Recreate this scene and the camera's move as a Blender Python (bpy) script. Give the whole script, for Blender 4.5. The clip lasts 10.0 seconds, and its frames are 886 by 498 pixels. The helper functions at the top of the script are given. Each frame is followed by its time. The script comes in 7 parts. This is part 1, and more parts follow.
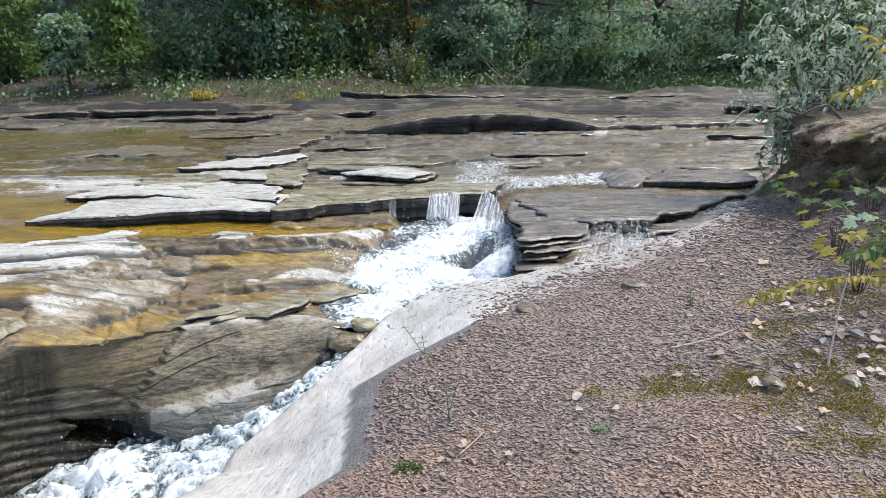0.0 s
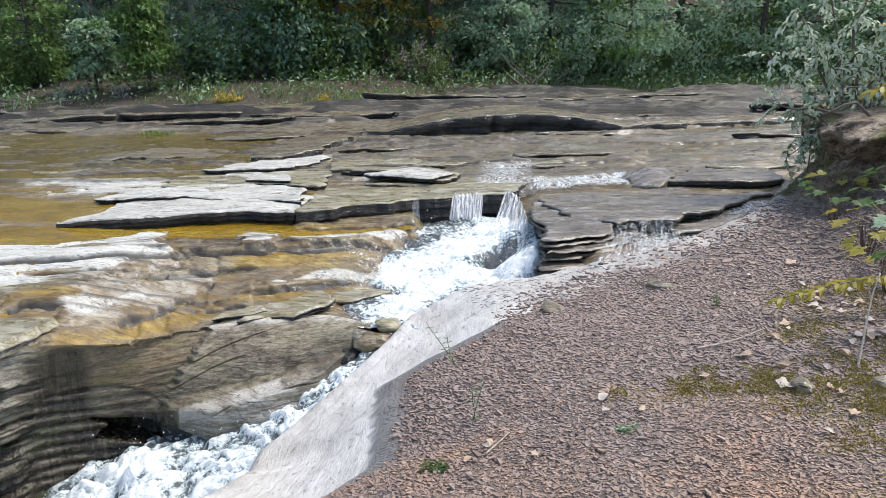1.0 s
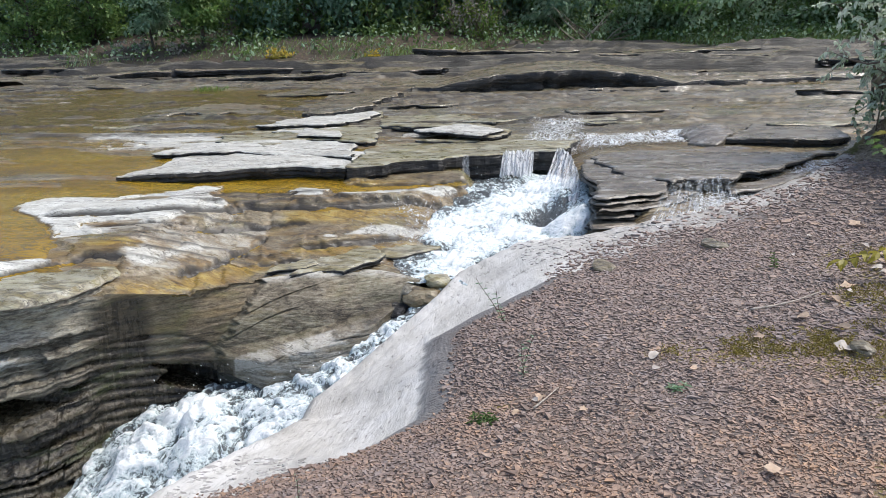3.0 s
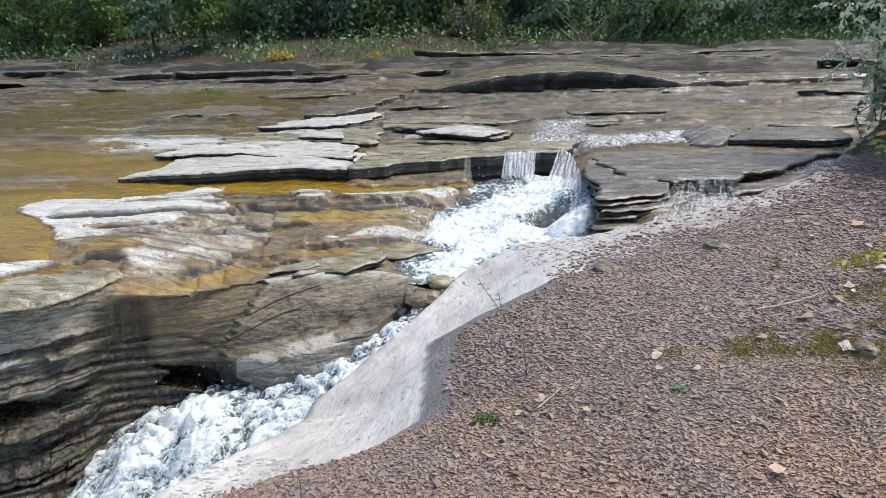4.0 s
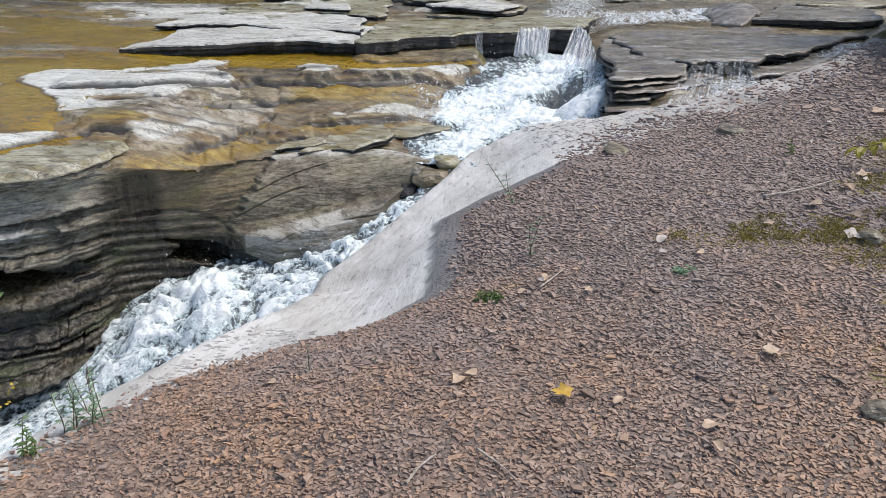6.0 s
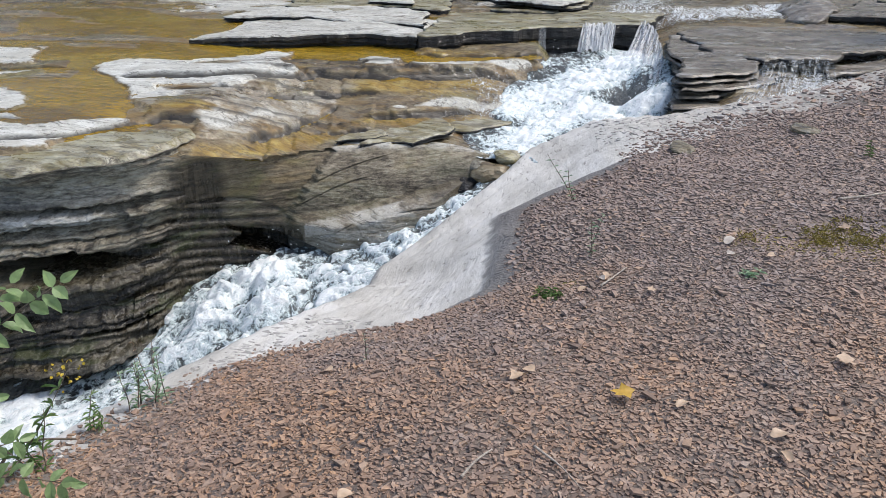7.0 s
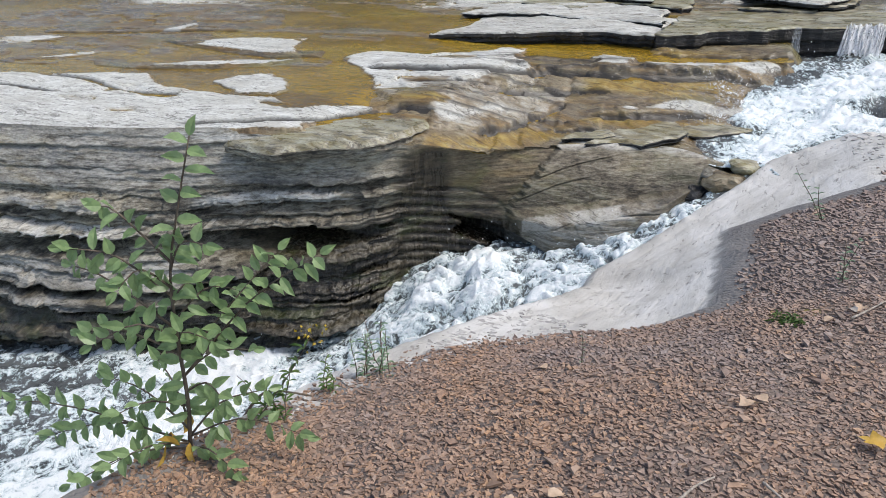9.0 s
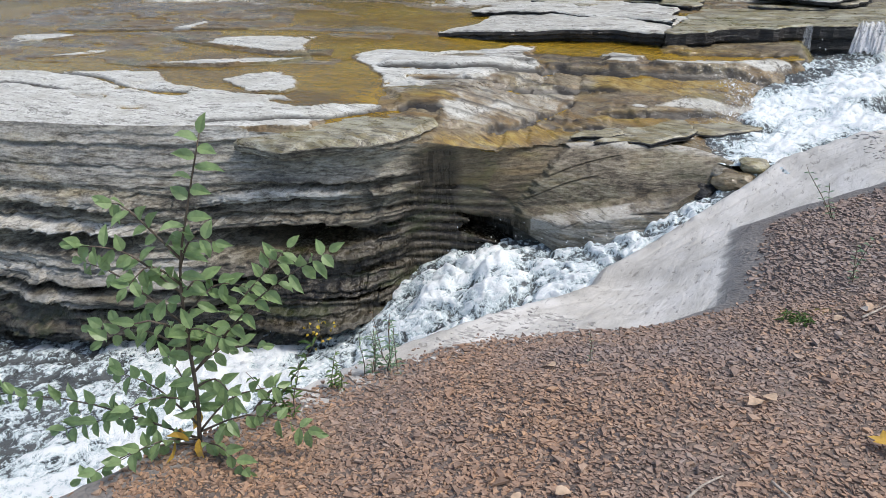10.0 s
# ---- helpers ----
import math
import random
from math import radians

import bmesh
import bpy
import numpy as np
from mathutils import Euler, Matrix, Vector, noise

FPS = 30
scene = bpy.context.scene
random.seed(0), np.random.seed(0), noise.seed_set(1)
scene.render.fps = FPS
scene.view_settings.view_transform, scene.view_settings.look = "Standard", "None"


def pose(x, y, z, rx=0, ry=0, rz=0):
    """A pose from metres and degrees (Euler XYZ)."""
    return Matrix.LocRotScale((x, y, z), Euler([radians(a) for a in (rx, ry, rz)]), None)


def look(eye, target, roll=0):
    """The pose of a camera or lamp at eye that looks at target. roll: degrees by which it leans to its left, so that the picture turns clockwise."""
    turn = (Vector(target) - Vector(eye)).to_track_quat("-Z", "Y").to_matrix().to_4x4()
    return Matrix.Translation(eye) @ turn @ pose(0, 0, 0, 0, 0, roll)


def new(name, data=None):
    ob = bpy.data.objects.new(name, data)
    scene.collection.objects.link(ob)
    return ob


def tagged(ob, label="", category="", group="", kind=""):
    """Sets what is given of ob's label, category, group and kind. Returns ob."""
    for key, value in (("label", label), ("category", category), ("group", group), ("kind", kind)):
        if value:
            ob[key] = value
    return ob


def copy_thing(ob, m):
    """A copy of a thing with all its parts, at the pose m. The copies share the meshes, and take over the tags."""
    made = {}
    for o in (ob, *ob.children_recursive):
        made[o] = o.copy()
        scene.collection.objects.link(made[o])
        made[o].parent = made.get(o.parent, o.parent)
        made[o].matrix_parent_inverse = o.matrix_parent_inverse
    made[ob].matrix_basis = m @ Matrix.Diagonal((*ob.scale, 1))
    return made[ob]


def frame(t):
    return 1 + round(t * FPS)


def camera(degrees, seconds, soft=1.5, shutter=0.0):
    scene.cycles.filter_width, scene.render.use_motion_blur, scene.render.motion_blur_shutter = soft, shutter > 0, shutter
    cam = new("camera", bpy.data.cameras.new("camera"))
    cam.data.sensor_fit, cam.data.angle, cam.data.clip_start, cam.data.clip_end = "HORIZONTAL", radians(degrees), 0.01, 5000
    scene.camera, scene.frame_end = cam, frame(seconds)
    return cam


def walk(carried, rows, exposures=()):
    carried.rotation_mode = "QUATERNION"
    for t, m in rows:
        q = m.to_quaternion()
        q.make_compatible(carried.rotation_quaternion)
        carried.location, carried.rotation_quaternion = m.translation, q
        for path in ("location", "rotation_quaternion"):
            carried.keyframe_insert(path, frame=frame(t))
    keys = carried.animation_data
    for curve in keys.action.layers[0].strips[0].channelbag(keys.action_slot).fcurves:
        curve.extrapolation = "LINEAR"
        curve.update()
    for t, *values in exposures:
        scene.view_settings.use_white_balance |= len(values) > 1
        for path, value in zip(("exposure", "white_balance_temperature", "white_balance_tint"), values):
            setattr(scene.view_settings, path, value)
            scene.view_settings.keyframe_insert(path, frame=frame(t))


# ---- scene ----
cam = camera(63.5, 10.0, soft=0.65)
PATH = [
    (0, (0.003, 0.165, 1.597), (-0.005, 2.096, 1.076), -0.7),
    (0.5, (0.012, 0.152, 1.606), (0.002, 2.084, 1.089), -0.8),
    (1, (-0.014, 0.149, 1.602), (-0.082, 2.079, 1.083), -1.3),
    (1.5, (-0.023, 0.152, 1.591), (-0.157, 2.071, 1.043), -1.7),
    (2, (-0.029, 0.156, 1.584), (-0.207, 2.049, 0.963), -1.8),
    (2.5, (-0.029, 0.145, 1.585), (-0.227, 2.034, 0.957), -1.6),
    (4, (-0.036, 0.147, 1.577), (-0.241, 2.037, 0.956), -1.8),
    (4.5, (-0.04, 0.154, 1.562), (-0.25, 1.984, 0.783), -1.9),
    (5, (-0.036, 0.152, 1.558), (-0.255, 1.926, 0.662), -1.4),
    (6.5, (-0.03, 0.152, 1.556), (-0.26, 1.909, 0.629), -0.6),
    (7, (-0.061, 0.162, 1.537), (-0.426, 1.895, 0.608), -1.3),
    (7.5, (-0.102, 0.149, 1.537), (-0.673, 1.829, 0.613), -2.0),
    (8, (-0.14, 0.137, 1.54), (-0.978, 1.705, 0.624), -4.6),
    (8.5, (-0.149, 0.13, 1.544), (-1.029, 1.677, 0.632), -3.8),
    (9, (-0.148, 0.131, 1.547), (-1.037, 1.671, 0.633), -3.8),
    (9.5, (-0.145, 0.13, 1.55), (-1.049, 1.661, 0.634), -4.0),
    (10, (-0.146, 0.128, 1.547), (-1.055, 1.655, 0.63), -4.0),
]
EXPOSURE = [(0, 0.68), (1.5, 0.65), (2.5, 0.5), (4.0, 0.5), (5.0, 0.36), (7.0, 0.3), (8.0, 0.25), (10.0, 0.26)]
walk(cam, [(t, look(eye, target, roll)) for t, eye, target, roll in PATH], EXPOSURE)

# ---- light ----
world = bpy.data.worlds.new("world")
scene.world = world
world.use_nodes = True
wn = world.node_tree
sky = wn.nodes.new("ShaderNodeTexSky")
sky.sky_type, sky.sun_disc = "NISHITA", False
SUN_UP, SUN_TURN = 57.0, 74.0
sky.sun_elevation, sky.sun_rotation = radians(SUN_UP), radians(SUN_TURN)
sky.air_density, sky.dust_density, sky.ozone_density = 1.0, 2.6, 1.2
wn.nodes["Background"].inputs[1].default_value = 0.16
wn.links.new(sky.outputs[0], wn.nodes["Background"].inputs[0])
sun = new("sun", bpy.data.lights.new("sun", "SUN"))
sun.data.energy, sun.data.angle, sun.data.color = 1.9, radians(12), (1.0, 0.97, 0.915)
sun.matrix_world = pose(0, 0, 20, 90 - SUN_UP, 0, 180 - SUN_TURN)

# ---- small helpers ----
rng = np.random.default_rng(7)


def sstep(a, b, v):
    s = np.clip((v - a) / (b - a), 0, 1)
    return s * s * (3 - 2 * s)


def lattice(ix, iy, seed):
    h = np.sin(ix * 127.1 + iy * 311.7 + seed * 74.7) * 43758.5453
    return h - np.floor(h)


def vnoise(x, y, seed=0):
    """Smooth value noise, -1 to 1."""
    x, y = np.asarray(x, float), np.asarray(y, float)
    ix, iy = np.floor(x), np.floor(y)
    fx, fy = x - ix, y - iy
    fx, fy = fx * fx * (3 - 2 * fx), fy * fy * (3 - 2 * fy)
    a, b = lattice(ix, iy, seed), lattice(ix + 1, iy, seed)
    c, d = lattice(ix, iy + 1, seed), lattice(ix + 1, iy + 1, seed)
    return 2 * ((a + (b - a) * fx) * (1 - fy) + (c + (d - c) * fx) * fy) - 1


def fbm(x, y, seed=0, octaves=4):
    total, size = 0, 1.0
    for k in range(octaves):
        total = total + vnoise(x / size, y / size, seed + k) * size
        size *= 0.5
    return total / 1.9


def side(x, y, line):
    """Signed distance to a polyline in plan (positive on its left), and the place along it."""
    x, y = np.asarray(x, float), np.asarray(y, float)
    best, sign, along = np.full(x.shape, 1e9), np.ones(x.shape), np.zeros(x.shape)
    for k in range(len(line) - 1):
        ax, ay, bx, by = line[k][0], line[k][1], line[k + 1][0], line[k + 1][1]
        ux, uy = bx - ax, by - ay
        q = ((x - ax) * ux + (y - ay) * uy) / (ux * ux + uy * uy)
        qc = np.clip(q, 0, 1)
        px, py = x - ax - qc * ux, y - ay - qc * uy
        d = np.hypot(px, py)
        near = d < best - 1e-9
        best = np.where(near, d, best)
        sign = np.where(near, np.where(ux * (y - ay) - uy * (x - ax) >= 0, 1, -1), sign)
        along = np.where(near, k + qc, along)
    return best * sign, along


def inside(x, y, poly):
    x, y = np.asarray(x, float), np.asarray(y, float)
    hit = np.zeros(x.shape, bool)
    for (ax, ay), (bx, by) in zip(poly, poly[1:] + poly[:1]):
        cross = (ay > y) != (by > y)
        hit ^= cross & (x < (bx - ax) * (y - ay) / (by - ay + 1e-12) + ax)
    return hit


def smooth_line(points, n):
    """A smooth curve through a few points, as n rows."""
    p = np.array(points, float)
    s = np.linspace(0, len(p) - 1, n)
    k = np.clip(s.astype(int), 0, len(p) - 2)
    u = (s - k)[:, None]
    p0, p1, p2, p3 = p[np.maximum(k - 1, 0)], p[k], p[k + 1], p[np.minimum(k + 2, len(p) - 1)]
    return 0.5 * (2 * p1 + (p2 - p0) * u + (2 * p0 - 5 * p1 + 4 * p2 - p3) * u ** 2 + (3 * p1 - p0 - 3 * p2 + p3) * u ** 3)


def mesh_of(name, verts, faces, mats, smooth=False, index=None, attrs=None):
    me = bpy.data.meshes.new(name)
    me.from_pydata(np.asarray(verts).tolist(), [], faces if isinstance(faces, list) else faces.tolist())
    for m in mats if isinstance(mats, (list, tuple)) else [mats]:
        me.materials.append(m)
    if index is not None:
        me.polygons.foreach_set("material_index", np.asarray(index, dtype=np.int32))
    if smooth:
        me.polygons.foreach_set("use_smooth", np.ones(len(me.polygons), bool))
    for key, values in (attrs or {}).items():
        a = me.attributes.new(key, "FLOAT", "POINT")
        a.data.foreach_set("value", np.asarray(values, dtype=np.float32))
    me.update()
    return me


def grid_faces(nu, nv, keep=None):
    i = np.arange(nu * nv).reshape(nv, nu)
    f = np.stack([i[:-1, :-1], i[:-1, 1:], i[1:, 1:], i[1:, :-1]], -1).reshape(-1, 4)
    return f if keep is None else f[keep.ravel()[f].all(1)]


def compact(verts, faces, *more):
    used = np.unique(faces)
    renum = np.zeros(len(verts), int)
    renum[used] = np.arange(len(used))
    return (verts[used], renum[faces], *[m[used] for m in more])


def part(name, me, parent, label=""):
    ob = new(name, me)
    ob.parent = parent
    return tagged(ob, label)


def empty(name, place, label, category, group="", kind=""):
    ob = new(name)
    ob.empty_display_size = 0.1
    ob.location = place
    return tagged(ob, label, category, group, kind)


# ---- materials ----
class Nodes:
    """A short way to write node trees."""

    def __init__(self, name):
        self.mat = bpy.data.materials.new(name)
        self.mat.use_nodes = True
        self.t = self.mat.node_tree
        self.bsdf = self.t.nodes["Principled BSDF"]

    def node(self, kind, ins=None, **props):
        n = self.t.nodes.new("ShaderNode" + kind)
        if "data_type" in props:
            n.data_type = props["data_type"]
        if "blend_type" in props:
            n.blend_type = props["blend_type"]
        if "operation" in props:
            n.operation = props["operation"]
        if "attribute_name" in props:
            n.attribute_name = props["attribute_name"]
        if "feature" in props:
            n.feature = props["feature"]
        for k, v in (ins or {}).items():
            self.put(n.inputs[k], v)
        return n

    def put(self, socket, v):
        if isinstance(v, bpy.types.NodeSocket):
            self.t.links.new(v, socket)
        else:
            socket.default_value = (*v, 1) if isinstance(v, tuple) and len(v) == 3 and socket.type == "RGBA" else v

    def where(self, scale=(1, 1, 1), turn=0.0, local=False):
        src = self.node("TexCoord").outputs["Object"] if local else self.node("NewGeometry").outputs["Position"]
        return self.node("Mapping", {"Vector": src, "Scale": scale, "Rotation": (0, 0, radians(turn))}).outputs[0]

    def noise(self, vec, scale, detail=4, rough=0.55, distort=0.0):
        return self.node("TexNoise", {"Vector": vec, "Scale": scale, "Detail": detail, "Roughness": rough, "Distortion": distort}).outputs[0]

    def ramp(self, fac, *stops):
        n = self.node("ValToRGB", {0: fac})
        e = n.color_ramp.elements
        while len(e) < len(stops):
            e.new(0.5)
        for el, (p, c) in zip(e, stops):
            el.position = p
            el.color = (*c, 1) if isinstance(c, tuple) else (c, c, c, 1)
        return n.outputs[0]

    def mix(self, fac, a, b, blend="MIX"):
        n = self.node("Mix", data_type="RGBA", blend_type=blend)
        self.put(n.inputs[0], fac), self.put(n.inputs[6], a), self.put(n.inputs[7], b)
        return n.outputs[2]

    def math(self, op, a, b=0.0, c=0.0):
        n = self.node("Math", operation=op)
        self.put(n.inputs[0], a), self.put(n.inputs[1], b), self.put(n.inputs[2], c)
        return n.outputs[0]

    def attr(self, name):
        return self.node("Attribute", attribute_name=name).outputs["Fac"]

    def bump(self, height, strength=0.5, distance=0.01, after=None):
        ins = {"Height": height, "Strength": strength, "Distance": distance}
        if after is not None:
            ins["Normal"] = after
        return self.node("Bump", ins).outputs[0]

    def done(self, **values):
        for k, v in values.items():
            self.put(self.bsdf.inputs[k.replace("_", " ")], v)
        return self.mat


def rock_material(name, pale, mid, dark, stain, rough=(0.55, 0.85), wet=0.0, strata=42.0, stain_at=0.53, turn=8.0, dry=None, hard=0.06, fleck=0.25):
    n = Nodes(name)
    flat = n.where((0.55, 1.6, 4.0), turn)
    big = n.noise(flat, 0.9, 5, 0.6, 0.4)
    bands = n.noise(n.where((0.45, 0.7, strata), turn), 1.0, 6, 0.62, 0.25)
    broad = n.noise(n.where((0.5, 0.5, 9.0), turn), 1.3, 5, 0.6, 0.3)
    streak = n.noise(n.where((2.6, 11, 26), turn), 1.0, 7, 0.68, 1.1)
    patch = n.noise(n.where((0.8, 1.5, 3), turn), 4.2, 8, 0.7, 0.9)
    fine = n.noise(n.where((1, 1.6, 2)), 38, 5, 0.65)
    tone = n.math("ADD", n.math("MULTIPLY_ADD", bands, 0.22, n.math("MULTIPLY", streak, 0.1)), n.math("MULTIPLY_ADD", patch, 0.44, n.math("MULTIPLY", broad, 0.24)))
    col = n.ramp(tone, (0.49 - hard, dark), (0.495, mid), (0.5 + hard, pale))
    if dry is not None:
        up = n.math("MULTIPLY", n.attr("dry"), n.ramp(patch, (0.3, 0.55), (0.5, 1.0)))
        col = n.mix(up, col, n.ramp(tone, (0.42, mid), (0.47, n_mix(mid, dry, 0.6)), (0.53, dry)))
        wetness = n.math("SUBTRACT", 1.0, up)
    else:
        wetness = 0.7
    blot = n.ramp(n.noise(flat, 2.1, 6, 0.6, 0.6), (stain_at - 0.08, 0.0), (stain_at + 0.1, 0.7))
    col = n.mix(n.math("MULTIPLY", blot, wetness), col, stain)
    col = n.mix(n.ramp(fine, (0.3, 0.5), (0.6, 0.0)), col, n.mix(0.6, col, dark))
    grit = n.noise(n.where((0.8, 1.7, 2), turn), 17, 6, 0.75, 0.3)
    col = n.mix(n.ramp(grit, (0.53, 0.0), (0.63, 0.6)), col, n.mix(0.6, col, pale if dry is None else dry))
    col = n.mix(n.ramp(grit, (0.36, 0.6), (0.44, 0.0)), col, n.mix(0.7, col, dark))
    flecks = n.noise(n.where((3.0, 0.9, 3)), 11, 6, 0.75, 0.4)
    col = n.mix(n.ramp(flecks, (0.54, 0.0), (0.62, fleck)), col, n.mix(0.7, col, pale if dry is None else dry))
    col = n.mix(n.ramp(flecks, (0.38, fleck), (0.45, 0.0)), col, n.mix(0.7, col, dark))
    crack = n.math("ABSOLUTE", n.math("SUBTRACT", n.noise(n.where((0.35, 2.2, 3), turn), 1.9, 4, 0.6, 0.5), 0.5))
    col = n.mix(n.ramp(crack, (0.0, 0.85), (0.016, 0.0)), col, dark)
    hair = n.math("ABSOLUTE", n.math("SUBTRACT", n.noise(n.where((0.6, 3.0, 4), turn + 4), 3.3, 5, 0.65, 0.7), 0.5))
    col = n.mix(n.math("MULTIPLY", n.ramp(hair, (0.0, 0.75), (0.02, 0.0)), n.ramp(patch, (0.42, 0.0), (0.52, 1.0))), col, dark)
    laminae = n.math("ABSOLUTE", n.math("SUBTRACT", n.noise(n.where((0.3, 6.0, 9), turn * 0.5), 1.9, 5, 0.62, 0.3), 0.5))
    col = n.mix(n.math("MULTIPLY", n.ramp(laminae, (0.0, 0.7), (0.01, 0.0)), n.ramp(broad, (0.4, 0.35), (0.55, 1.0))), col, dark)
    specks = n.ramp(n.noise(n.where((0.7, 2.2, 2), turn), 9, 7, 0.7, 0.3), (0.33, 1.0), (0.39, 0.0))
    col = n.mix(n.math("MULTIPLY", specks, 0.6), col, dark)
    r = n.ramp(n.noise(flat, 3.0, 3), (0.35, rough[0]), (0.65, rough[1]))
    if wet:
        r = n.mix(n.math("MULTIPLY", n.ramp(big, (0.42, wet), (0.58, 0.0)), wetness), r, (0.12, 0.12, 0.12))
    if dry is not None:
        # wet step faces, with their shade put into the colour
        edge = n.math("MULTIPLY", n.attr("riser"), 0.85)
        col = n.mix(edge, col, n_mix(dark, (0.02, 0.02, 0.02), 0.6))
    h = n.bump(n.math("ADD", bands, streak), 0.8, 0.03)
    h = n.bump(patch, 0.7, 0.04, h)
    h = n.bump(n.math("ADD", fine, grit), 0.5, 0.012, h)
    return n.done(Base_Color=col, Roughness=r, Normal=h)


def n_mix(a, b, k):
    return tuple(p + (q - p) * k for p, q in zip(a, b))


FAR_ROCK = rock_material("far_rock", (0.25, 0.23, 0.18), (0.14, 0.122, 0.085), (0.03, 0.026, 0.02), (0.15, 0.125, 0.045), (0.5, 0.8), 0.3, dry=(0.32, 0.3, 0.26), fleck=0.8)
# wet rock for slab sides; the near-black includes painted shade below their edges
DARK_ROCK = rock_material("wet_shaded_rock", (0.07, 0.068, 0.065), (0.035, 0.034, 0.033), (0.014, 0.014, 0.015), (0.035, 0.03, 0.02), (0.2, 0.5), 0.6, fleck=0.05)


def cliff_material():
    """Fine-grained layered sandstone: grey-olive wall, brown worn face, pale ledges, wet streaks."""
    n = Nodes("cliff_rock")
    grain = n.noise(n.where((4.0, 4.0, 17)), 2.6, 7, 0.68, 0.4)
    fine = n.noise(n.where((1, 1, 2.2)), 34, 6, 0.68)
    broad = n.noise(n.where((0.6, 0.6, 3.5)), 1.7, 5, 0.6, 0.4)
    cloud = n.noise(n.where((1, 1, 1.5)), 2.6, 6, 0.65, 0.6)
    tone = n.math("ADD", n.math("MULTIPLY_ADD", grain, 0.42, n.math("MULTIPLY", fine, 0.18)), n.math("MULTIPLY_ADD", broad, 0.25, n.math("MULTIPLY", cloud, 0.15)))
    col = n.ramp(tone, (0.42, (0.03, 0.026, 0.02)), (0.475, (0.14, 0.122, 0.088)), (0.525, (0.29, 0.265, 0.205)), (0.59, (0.46, 0.44, 0.37)))
    brown = n.ramp(tone, (0.41, (0.045, 0.034, 0.02)), (0.48, (0.145, 0.112, 0.068)), (0.57, (0.27, 0.22, 0.145)))
    brown = n.mix(n.ramp(cloud, (0.5, 0.0), (0.62, 0.6)), brown, (0.13, 0.125, 0.045))
    col = n.mix(n.attr("brown"), col, brown)
    col = n.mix(n.ramp(broad, (0.52, 0.0), (0.64, 0.5)), col, n.mix(1.0, col, (0.85, 0.7, 0.38), "MULTIPLY"))
    # pale ledges, plus painted light on the top band and dome crest
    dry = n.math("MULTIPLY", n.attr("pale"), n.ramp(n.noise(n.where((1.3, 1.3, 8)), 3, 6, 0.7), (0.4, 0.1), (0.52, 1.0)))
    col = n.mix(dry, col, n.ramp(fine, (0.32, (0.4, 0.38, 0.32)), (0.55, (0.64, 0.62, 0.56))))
    lines = n.math("ABSOLUTE", n.math("SUBTRACT", n.noise(n.where((0.5, 0.5, 12)), 1.6, 5, 0.62, 0.35), 0.5))
    col = n.mix(n.math("MULTIPLY", n.ramp(lines, (0.0, 0.85), (0.014, 0.0)), n.ramp(cloud, (0.42, 0.2), (0.55, 1.0))), col, (0.028, 0.024, 0.018))
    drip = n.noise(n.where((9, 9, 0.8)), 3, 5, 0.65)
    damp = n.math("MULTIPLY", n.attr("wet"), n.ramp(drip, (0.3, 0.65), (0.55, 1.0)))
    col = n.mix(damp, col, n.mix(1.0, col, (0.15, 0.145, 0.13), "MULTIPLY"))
    moss = n.math("MULTIPLY", n.attr("wet"), n.ramp(n.noise(n.where((1, 1, 3)), 2.4, 5, 0.65), (0.54, 0.0), (0.62, 0.5)))
    col = n.mix(moss, col, (0.045, 0.06, 0.016))
    r = n.mix(damp, n.ramp(broad, (0.35, 0.55), (0.65, 0.8)), (0.22, 0.22, 0.22))
    h = n.bump(grain, 0.55, 0.02)
    h = n.bump(fine, 0.45, 0.01, h)
    h = n.bump(n.math("MULTIPLY", n.noise(n.where((14, 14, 1.2)), 3, 4, 0.6), n.attr("wet")), 0.4, 0.012, h)
    return n.done(Base_Color=col, Roughness=r, Normal=h)


